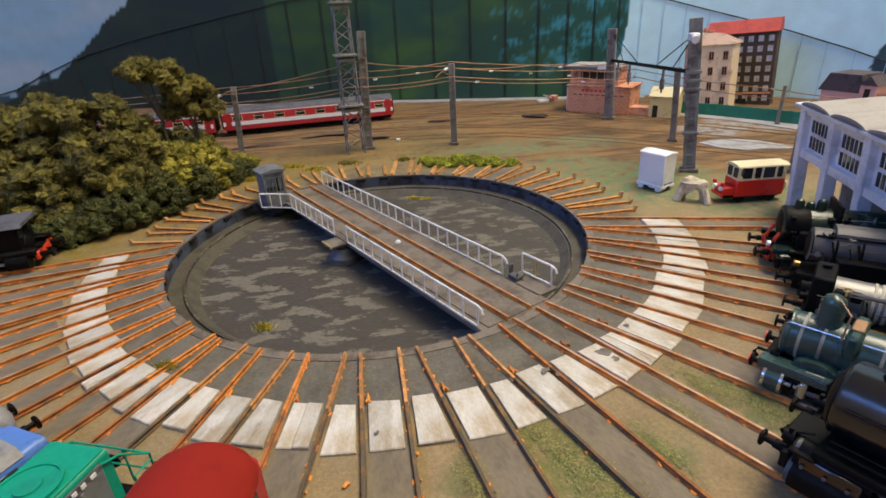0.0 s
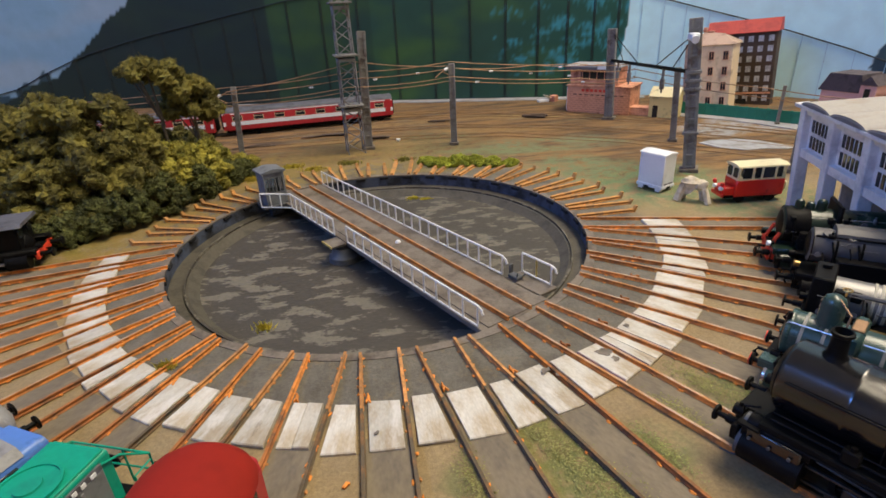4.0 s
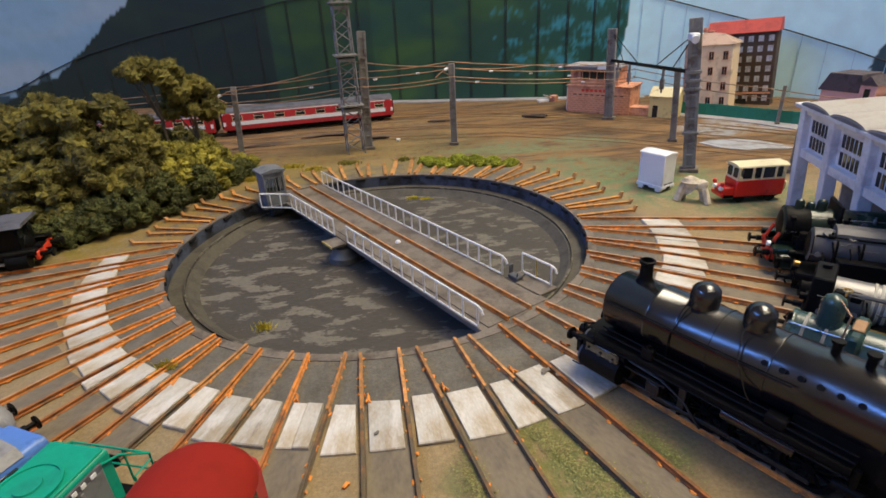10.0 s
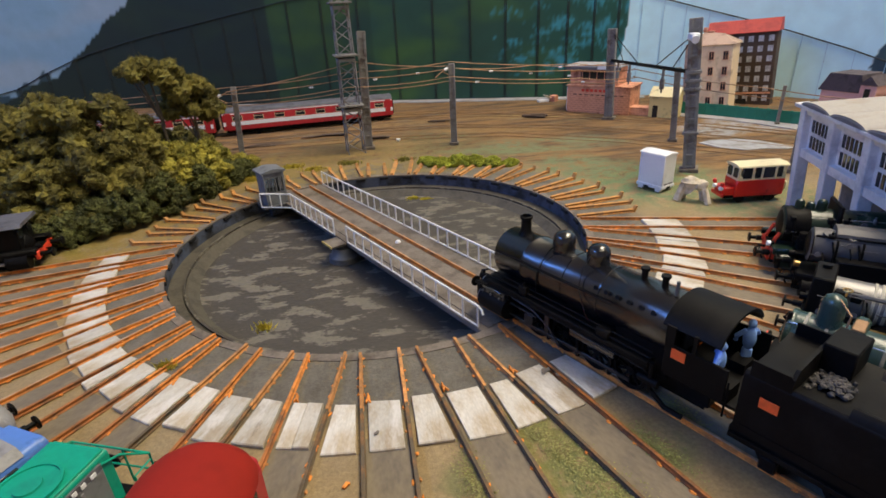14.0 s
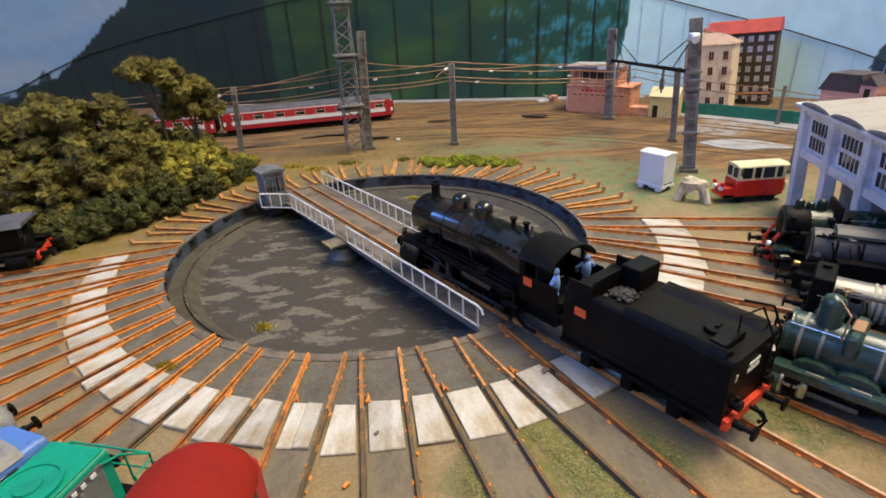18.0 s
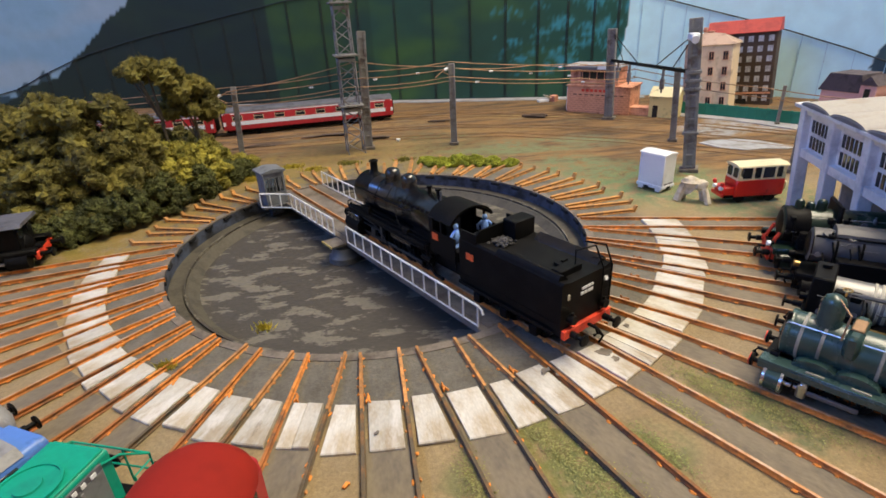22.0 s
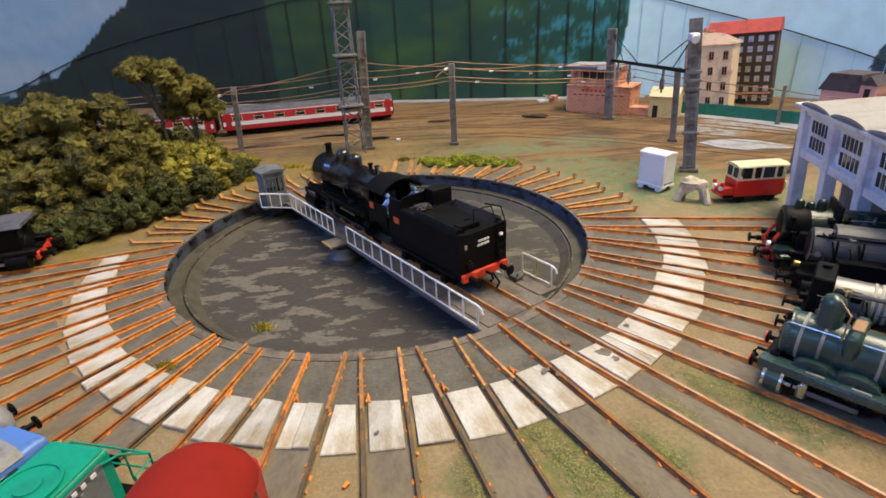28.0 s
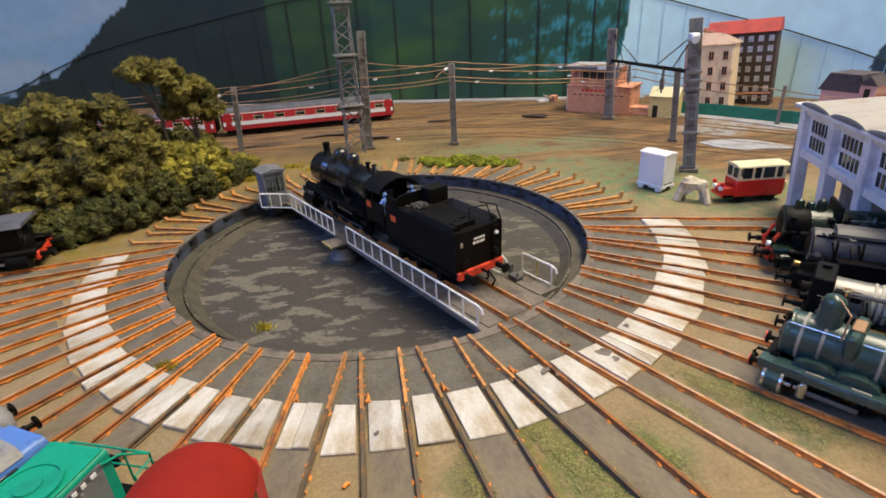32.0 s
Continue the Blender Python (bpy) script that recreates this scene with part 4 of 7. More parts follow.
def build_signal_box():
    b = thing("brick_signal_box", at(270, 332, 0, -41), "salmon brick two-storey signal box with flat grey roof", "building")
    wall = part("lower_wall", Geo().box(0, 0, 15, 76, 40, 31, 0.4), BRICK, b)
    part("ledge", Geo().box(0, 0, 31, 79, 43, 1.6, 0.3), BRICK, b)
    part("low_wall", Geo().box(48, -8, 4.5, 24, 18, 9, 0.3), BRICK, b, "low red brick annexe")
    up_ = part("upper_wall", Geo().box(-8, 2, 42, 58, 34, 20, 0.3), BRICK, b)
    part("window_band", Geo().box(-4, -15.2, 42, 40, 0.8, 8.5, 0.1), DARKGLASS, up_, "dark window band")
    for k in range(5):
        part("mullion", Geo().box(-22 + 9 * k, -15.7, 42, 0.8, 0.7, 8.5), BRICK, up_)
    part("roof_slab", Geo().box(-8, 0, 53, 66, 42, 2.0, 0.3), GREYROOF, b)
    part("parapet", Geo().box(-8, -20.4, 51, 66, 1.0, 4.0, 0.2), ROOFGREY, b)
    part("sign_board", Geo().box(8, -21.2, 52, 20, 0.6, 4), WHITEPAINT, b, "blank pale sign board")
    for k in range(6):
        part("sign_mark", Geo().box(-18 + 5.2 * k, -20.3, 26, 3.6, 0.4, 3.0), REDBEAM, wall, "red lettering bars")
    for k in range(9):
        part("vent_brick", Geo().box(-28 + 7 * k, -20.2, 21, 4.4, 0.4, 1.4), BROWNWALL, wall)
    part("side_panel", Geo().box(-38.4, -10, 15, 0.8, 18, 26), WHITEPAINT, wall, "pale blue-white side panel")
    # courses of the brick
    brick = Geo().box(0, 0, 0, 5.6, 0.5, 2.0, 0.15).mesh("brick", BRICK)
    for j in range(9):
        for i in range(12):
            part("brick", brick, None, wall, m=at(-34 + 6.1 * i + (3 if j % 2 else 0), -20.15, 2 + 2.5 * j))


build_signal_box()


def build_hut():
    b = thing("yellow_hut", at(321, 276, 0, -42), "small pale yellow lineside hut with gabled roof", "building")
    part("wall", Geo().prism([(-15, 0), (15, 0), (15, 23), (-15, 23)], -11, 11), YELLOWWALL, b)
    part("gable", Geo().prism([(-11, 23), (11, 23), (0, 31)], -15, -13.5, Matrix.Rotation(radians(-90), 4, "Z")).prism([(-11, 23), (11, 23), (0, 31)], 13.5, 15, Matrix.Rotation(radians(-90), 4, "Z")), YELLOWWALL, b)
    for s in (-1, 1):
        part("roof_slope", Geo().prism([(0, 31.2), (0, 32.2), (s * 12.4, 23.0), (s * 12.4, 22.2)], -16, 16, Matrix.Rotation(radians(-90), 4, "Z")), CREAM, b)
    part("door", Geo().box(-8, -11.2, 6.5, 5.5, 0.7, 13, 0.1), DARKGLASS, b, "dark door")


build_hut()


def build_apartments():
    """Two blocks of flats behind the green fence."""
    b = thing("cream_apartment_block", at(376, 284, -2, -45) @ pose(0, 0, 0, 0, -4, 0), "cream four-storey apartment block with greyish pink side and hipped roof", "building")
    wall = part("front_wall", Geo().box(0, 16, 36.5, 44, 32, 74, 0.4), CREAMWALL, b)
    part("cornice", Geo().box(0.4, 15.8, 73.6, 46, 34, 1.6, 0.3), CREAMWALL, b)
    side = part("side_wall", Geo().box(-22.6, 17, 37, 1.6, 34, 74, 0.2), PINKWALL, b, "greyish pink side wall")
    part("wing", Geo().box(-24, 45, 37, 26, 24, 74, 0.3), PINKWALL, b, "greyish pink rear wing")
    part("hip_roof", Geo().add([(-25, -2.4, 74.4), (24, -2.4, 74.4), (24, 35, 74.4), (-25, 58, 74.4), (-12, 16, 88), (8, 16, 85)], [(0, 1, 5, 4), (1, 2, 5), (2, 3, 4, 5), (3, 0, 4), (0, 3, 2, 1)]), PINKWALL, b, "grey-pink hipped roof")
    windows(wall, 0, 3, 4, -14, 15, 14, 63, 5.0, 8.4, DARKGLASS, BRICK)
    for j in range(4):
        for i in range(2):
            win = part("window", Geo().box(-23.5, 10 + 14 * i, 15 + 16 * j, 0.5, 4.2, 7.6, 0.1), ROOFGREY, side)
            part("sill", Geo().box(-23.8, 10 + 14 * i, 10.8 + 16 * j, 1.0, 5.2, 0.6), PINKWALL, win)
    part("chimney", Geo().box(-12, 16, 90, 4, 3, 5, 0.3), BRICK, b)
    part("ridge_vent", Geo().box(-6, 16, 87.6, 7, 2.4, 2, 0.3), BRICK, b)
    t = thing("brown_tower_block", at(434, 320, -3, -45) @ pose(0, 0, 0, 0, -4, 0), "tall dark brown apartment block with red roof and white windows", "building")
    w2 = part("front_wall", Geo().box(0, 11, 41, 74, 22, 86, 0.4), BROWNWALL, t)
    part("red_roof", Geo().prism([(-2.5, 83.4), (24, 83.4), (18, 97), (9, 97)], -38.5, 38.5, Matrix.Rotation(radians(-90), 4, "Z") @ Matrix.Scale(-1, 4, (1, 0, 0))), REDROOF, t)
    part("gutter", Geo().box(0, -2.0, 83.2, 76, 1.2, 1.2, 0.2), REDROOF, t)
    windows(w2, 0, 7, 7, -31, 31, 9, 76, 5.2, 6.4, PALEPANE, GREYROOF, False)
    part("base_course", Geo().box(0, -0.5, 15, 73, 0.8, 2, 0.1), BRICK, t)
    part("loading_door", Geo().box(6, -0.4, 5, 12, 0.8, 7, 0.1), DARKGLASS, t, "dark ground-floor opening")


build_apartments()


def build_fence():
    f = thing("green_fence", at(0, 0), "long solid green board fence along the street", "fence")
    pts = [(338, 292), (372, 258), (396, 226), (421, 190), (440, 150), (452, 110)]
    for (ax, ay), (bx, by) in zip(pts, pts[1:]):
        d = Vector((bx - ax, by - ay, 0))
        a = math.degrees(math.atan2(d.y, d.x))
        for k in range(4):
            u = (k + 0.5) / 4
            part("panel", Geo().box(ax + d.x * u, ay + d.y * u, 6.3, d.length / 4 - 0.4, 1.2, 12.6, 0.2, rz=a), FENCEGREEN, f)
            part("fence_post", Geo().box(ax + d.x * (u + 0.125), ay + d.y * (u + 0.125), 6.6, 1.6, 2.0, 13.4, 0.2, rz=a), FENCEGREEN, f)


build_fence()
KERBGREY = surface("pale_grey_street", (0.36, 0.36, 0.36), 0.9, 0, 0.15, 3, 30, (0.27, 0.255, 0.24), 0.45, 0.2)
solid("pavement", Geo().plate([(330, 278), (362, 242), (384, 212), (402, 176), (420, 140), (434, 100), (452, 110), (440, 150), (421, 190), (396, 226), (372, 258), (338, 292)], -0.6, 0.5), KERBGREY, at(0, 0), "pale grey street in front of the green fence", kind="structure")
PADGREY = surface("pale_blue_grey_concrete", (0.36, 0.365, 0.38), 0.9, 0, 0.15, 2, 14, (0.25, 0.24, 0.23), 0.45, 0.2)
solid("pavement_pad", Geo().plate([(291, 152), (306, 159), (330, 156), (346, 144), (358, 116), (349, 113), (334, 119), (316, 118), (300, 130)], -0.8, 0.35), PADGREY, at(0, 0), "pale blue-grey concrete pad in the yard earth", kind="structure")
edge_in, edge_out = [], []
for i in range(25):
    p = backdrop_line(0.40 + 0.23 * i / 24)
    d = (Vector((11.3, -297.7)) - p).normalized()
    edge_in.append((p.x + d.x * 24, p.y + d.y * 24))
    edge_out.append((p.x + d.x * 2, p.y + d.y * 2))
solid("pavement_far", Geo().plate(edge_in + edge_out[::-1], -0.6, 0.6), KERBGREY, at(0, 0), "pale grey path along the painted wall", kind="structure")


ROSEWALL = surface("rose_render_wall", (0.78, 0.42, 0.34), 0.85, 0, 0.1, 2, 20, (0.66, 0.33, 0.27), 0.3, 0.1)


def build_hill_house():
    h = thing("pink_house", at(398, 112, 0, -70), "pink house with dark slate mansard roof behind the shed", "house")
    part("wall", Geo().box(0, 0, 23, 42, 26, 48, 0.4), ROSEWALL, h)
    part("roof", Geo().prism([(-23, 46), (12, 46), (8, 60), (-16, 60)], -14.5, 14.5), SLATEROOF, h)
    part("gable_bay", Geo().box(15, -2, 26, 12, 26, 54, 0.4), ROSEWALL, h)
    part("bay_roof", Geo().prism([(8, 52.6), (22, 52.6), (15, 60)], -16, 12), SLATEROOF, h)
    part("bay_window", Geo().box(15, -15.3, 46, 4, 0.8, 8), DARKGLASS, h, "dark tall window")


build_hill_house()
LILAC = surface("pale_lilac_grey_shed_wall", (0.78, 0.76, 0.75), 0.75, 0, 0.1, 2, 22, (0.52, 0.50, 0.52), 0.35, 0.08)
SHEDROOF = surface("beige_shed_roof", (0.38, 0.355, 0.315), 0.85, 0, 0.12, 2, 25, (0.34, 0.30, 0.25), 0.4, 0.1)


# Shade inside the shed is put into this wall colour; lunettes share it.
INSIDE = surface("shed_interior_shade", (0.20, 0.18, 0.18), 0.9, 0, 0.2, 2, 18, (0.12, 0.10, 0.10), 0.4, 0.1)


def build_shed():
    """Front of the engine shed: local x along the front, -y faces the turntable."""
    ang = math.degrees(math.atan2(-81, -25))
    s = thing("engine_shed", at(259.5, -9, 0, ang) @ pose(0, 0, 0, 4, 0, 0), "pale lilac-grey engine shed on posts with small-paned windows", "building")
    L, n = 222, 6
    for k in range(n + 1):
        x = 3 + 36 * k
        part("post", Geo().box(x, 0.3, 31, 6, 6.5, 62, 0.4), LILAC, s)
        if k < n:
            part("lower_beam", Geo().box(x + 18, 0.8, 36, 31, 5, 5, 0.3), LILAC, s)
            part("upper_beam", Geo().box(x + 18, 0.8, 60.2, 31, 5, 3.6, 0.3), LILAC, s)
            win = part("window_panel", Geo().box(x + 18, 1.6, 48, 31, 1.2, 20, 0.1), LILAC, s)
            for i in range(6):
                for j in range(2):
                    part("pane", Geo().box(x + 8 + 4.0 * i, 0.9, 43.4 + 9.2 * j, 2.4, 0.6, 6.8), DARKGLASS, win)
    part("cornice", Geo().box(L / 2 - 4, -1.0, 63, L, 8, 2.2, 0.4), LILAC, s)
    for k in range(n):
        x = 21 + 36 * k
        arc = [(x + 18.4 * math.cos(a), 63.6 + 3.6 * math.sin(a)) for a in np.linspace(0, math.pi, 15)]
        part("roof_vault", Geo().prism(arc, -4.4, 110), SHEDROOF, s, "low vaulted beige roof bay")
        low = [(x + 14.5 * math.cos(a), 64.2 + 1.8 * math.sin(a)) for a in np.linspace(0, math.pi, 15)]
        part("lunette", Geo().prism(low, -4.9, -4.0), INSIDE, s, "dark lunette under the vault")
    part("side_wall", Geo().box(0, 60, 46, 2, 104, 22, 0.2), LILAC, s)
    for y in (30, 60, 90):
        part("side_post", Geo().box(0, y, 18, 5, 5, 36, 0.3), LILAC, s)
    part("inner_wall", Geo().box(L / 2, 26, 18, L - 6, 1.2, 36, 0.1), INSIDE, s, "inner wall darkened for the shed's shade, with shut doors")
    for k in range(6):
        part("inner_door", Geo().box(21 + 36 * k, 25.2, 15, 20, 0.8, 29, 0.2), ROOFGREY, s)
    part("back_wall", Geo().box(L / 2, 112, 27, L, 2, 56, 0.2), BROWNWALL, s)


build_shed()


# ---- small things of the yard ----
def build_white_wagon():
    w = thing("white_wagon_body", at(195.5, 44, 0, -62), "small white van wagon body standing on grass", "wagon")
    body = part("body", Geo().box(0, 0, 14, 20, 13, 23, 0.4), WHITEPAINT, w)
    part("roof", Geo().prism([(-7, 25.4), (7, 25.4), (6.6, 26.2), (0, 27.2), (-6.6, 26.2)], -10.6, 10.6, Matrix.Rotation(radians(90), 4, "Z")), WHITEPAINT, w)
    part("sill", Geo().box(0, 0, 3.0, 21, 14.4, 2.4, 0.3), WHITEPAINT, w)
    for x in (-7, 7):
        for y in (-5.5, 5.5):
            part("foot", Geo().box(x, y, 1.0, 4, 3, 2.2, 0.2), WHITEPAINT, w)
    part("step_recess", Geo().box(10.4, 0, 2.4, 0.6, 4, 1.4), NOTCH, w, "black recess")
    part("end_slot", Geo().box(10.3, -2.5, 5.2, 0.4, 3.6, 0.5).box(10.3, 2.5, 5.2, 0.4, 3.6, 0.5), NOTCH, w)
    part("side_recess", Geo().box(-2, -7.2, 2.2, 4, 0.6, 1.4), NOTCH, w, "black recess")


build_white_wagon()


PLASTER = surface("rough_cream_plaster", (0.66, 0.58, 0.44), 0.9, 0, 0.25, 1.5, 6, (0.44, 0.37, 0.25), 0.45, 0.5)


def build_trestle():
    t = thing("wooden_trestle", at(206.5, 13, 0, -38) @ Matrix.Scale(0.84, 4), "pale weathered buffer trestle with splayed lumpy legs", "buffer stop")
    part("cross_beam", Geo().ball(-3, 0, 15, 7.5, 5, 4.2, 14, 0.35, 4).ball(4, 0.5, 13.4, 6, 4.6, 4, 14, 0.4, 7), PLASTER, t)
    for k, (x0, x1, y1, w) in enumerate(((-6, -11, -3, 3.2), (-5, -8, 5, 2.6), (5, 12, -4, 2.6), (3, 7, 5, 2.4))):
        part("leg", Geo().tube([(x0, 0, 15), ((x0 + x1) * 0.52, y1 * 0.4, 8), (x1, y1, -0.4)], w, 7), PLASTER, t)
    part("gusset", Geo().prism([(-9, 15), (4, 15), (-2, 6), (-9, 5)], -2.6, 2.0), PLASTER, t)


build_trestle()
RAILRED = surface("bright_red_railcar_paint", (0.60, 0.02, 0.015), 0.35, 0, 0.08, 2, 12, None, 0.2, 0.02)


def build_railbus():
    r = thing("small_railcar", at(240.5, 8.5, 0, -3), "small red and cream railcar with bonnet standing on grass", "railcar")
    body = part("body", Geo().box(4, 0, 9.6, 32, 14, 11.2, 0.6), RAILRED, r)
    up_ = part("cab_top", Geo().box(4, 0, 16.0, 31.4, 13.4, 2.6, 0.3).box(-10.8, 0, 19.4, 1.6, 13.4, 9, 0.2).box(18.9, 0, 19.4, 1.4, 13.4, 9, 0.2), CREAM, r, "cream upper body")
    part("roof", Geo().prism([(-7.4, 23.4), (7.4, 23.4), (7.0, 24.3), (4, 25.2), (-4, 25.2), (-7.0, 24.3)], -12.6, 20.6, Matrix.Rotation(radians(-90), 4, "Z")), CREAM, r)
    for s in (-1, 1):
        for k, (x, w) in enumerate(((-5.6, 5.6), (1.2, 3.6), (8.2, 7.4), (15.2, 3.6))):
            part("window", Geo().box(x, s * 6.6, 19.6, w, 0.8, 6.8, 0.2), DARKGLASS, up_)
            part("pillar", Geo().box(x + w / 2 + 0.7, s * 6.9, 19.6, 1.3, 0.8, 8.6, 0.1), CREAM, up_)
    for y in (-3.3, 3.3):
        part("front_window", Geo().box(-11.6, y, 19.6, 0.6, 5, 6.4, 0.2), DARKGLASS, up_)
    part("bonnet", Geo().box(-14.8, 0, 7.6, 9, 11, 6, 1.0), RAILRED, r)
    part("rear_bonnet", Geo().box(20.5, 0, 9.5, 4, 11, 6, 0.6), CREAM, r)
    for s in (-1, 1):
        part("headlight", Geo().cyl((-19, s * 3.6, 9.4), (-20.8, s * 3.6, 9.4), 1.4, n=12), WHITEPAINT, r, "round white headlight")
        part("front_lamp", Geo().ball(-20, s * 4.6, 12.4, 1.4, 1.4, 1.6, 8), RAILRED, r)
        for x in (-8, 12):
            part("wheel", Geo().cyl((x, s * 5.2, 3.4), (x, s * 6.4, 3.4), 3.4, n=16), BLACK, r)
    part("buffer_beam", Geo().box(-19.6, 0, 5.2, 1.2, 13, 2.4, 0.2), RAILRED, r)
    part("underframe", Geo().box(1, 0, 3.8, 36, 9, 2.4, 0.2), BLACK, r)


build_railbus()


def build_debris():
    d = thing("scrap_heap", at(228, 418, 0, 20), "small heap of brown and white scrap", "scrap heap")
    part("sheet", Geo().box(0, 0, 5, 18, 10, 1.2, 0.2, Matrix.Rotation(radians(28), 4, "Y")), PALEWOOD, d)
    part("crate", Geo().box(6, -4, 4, 9, 8, 8, 0.4, rz=20), BRICK, d)
    part("slab", Geo().box(-8, 2, 1.4, 14, 9, 2.6, 0.3, rz=-15), WHITEPAINT, d)


build_debris()


def build_scrap(x, y, sx, sy, sz, rz, label):
    d = thing("scrap_pile", at(x, y, 0, rz), label, "scrap")
    rs = random.Random(int(x * 7 + y))
    for k in range(5):
        part("plank", Geo().box(rs.uniform(-sx, sx) * 0.3, rs.uniform(-sy, sy) * 0.3, 0.5 + k * sz / 6, sx * rs.uniform(0.5, 1), sy * rs.uniform(0.3, 0.7), sz * 0.4, 0.2, rz=rs.uniform(-14, 14)), BROWNWALL, d)


build_scrap(-62, 292, 46, 9, 2.2, 6, "low pile of dark weathered planks in the yard")
build_scrap(-4, 262, 26, 9, 3, -4, "low pile of dark weathered planks in the yard")
build_scrap(176, 318, 30, 12, 4, -20, "dark heap of old sleepers in the yard")
build_scrap(70, 330, 26, 8, 2, 0, "low pile of dark weathered planks in the yard")
build_scrap(-130, 262, 40, 8, 2, 10, "low pile of dark weathered planks in the yard")
solid("white_stone", Geo().ball(17, 246, 1, 2.2, 1.8, 1.6, 8, 0.4, 3), WHITEPAINT, at(0, 0), "small white stone in the yard earth", "stone")
for i, (x, y, z) in enumerate(((0, 214, 66), (40, 216, 69), (110, 217, 67), (150, 222, 62), (190, 226, 57), (205, 228, 50), (-60, 218, 62), (96, 215, 58), (180, 224, 66))):
    solid("wire_insulator", Geo().lathe([(0.05, -2.0), (0.6, -1.8), (1.0, -0.8), (0.6, 0), (1.0, 0.8), (0.6, 1.8), (0.05, 2.0)], 10, Matrix.Rotation(radians(90), 4, "Y")), INSULATOR, at(x, y, z), "small white insulator on the overhead wire", "insulator", "wire insulators")
# ---- the moving steam locomotive: local -y is its front, +y its tender, x across (+x faces the camera) ----
def wheel(parent, x, y, r, material=None, spokes=10):
    """A spoked wheel at the side x, under a part of the locomotive."""
    w = part("wheel", Geo().lathe([(r - 1.0, -0.9), (r, -0.9), (r, 0.7), (r + 0.5, 0.8), (r + 0.5, 1.1), (r - 1.0, 1.1), (r - 1.0, -0.9)], 26, Matrix.Rotation(radians(90), 4, "Y")), material or BLACK, parent, m=at(x, y, r + 1.9))
    sp = Geo().cyl((-0.7, 0, 0), (0.9, 0, 0), r * 0.24, n=12)
    for i in range(spokes):
        a = 2 * math.pi * i / spokes
        sp.box(0, 0, r * 0.5, 0.8, 0.6, r * 0.9, 0, Matrix.Rotation(a, 4, "X"))
    part("spokes", sp, material or BLACK, w)
    return w


def buffer(parent, x, y, z, way, material=None):
    b = part("buffer", Geo().cyl((x, y, z), (x, y + way * 3.2, z), 1.35, n=12).cyl((x, y + way * 3.2, z), (x, y + way * 6.2, z), 0.9, n=10).lathe([(0.05, 0.5), (2.2, 0.3), (2.5, 0), (2.4, -0.5), (0.05, -0.5)], 16, Matrix.Translation((x, y + way * 6.4, z)) @ Matrix.Rotation(radians(-90 * way), 4, "X")), material or BLACK, parent)
    return b


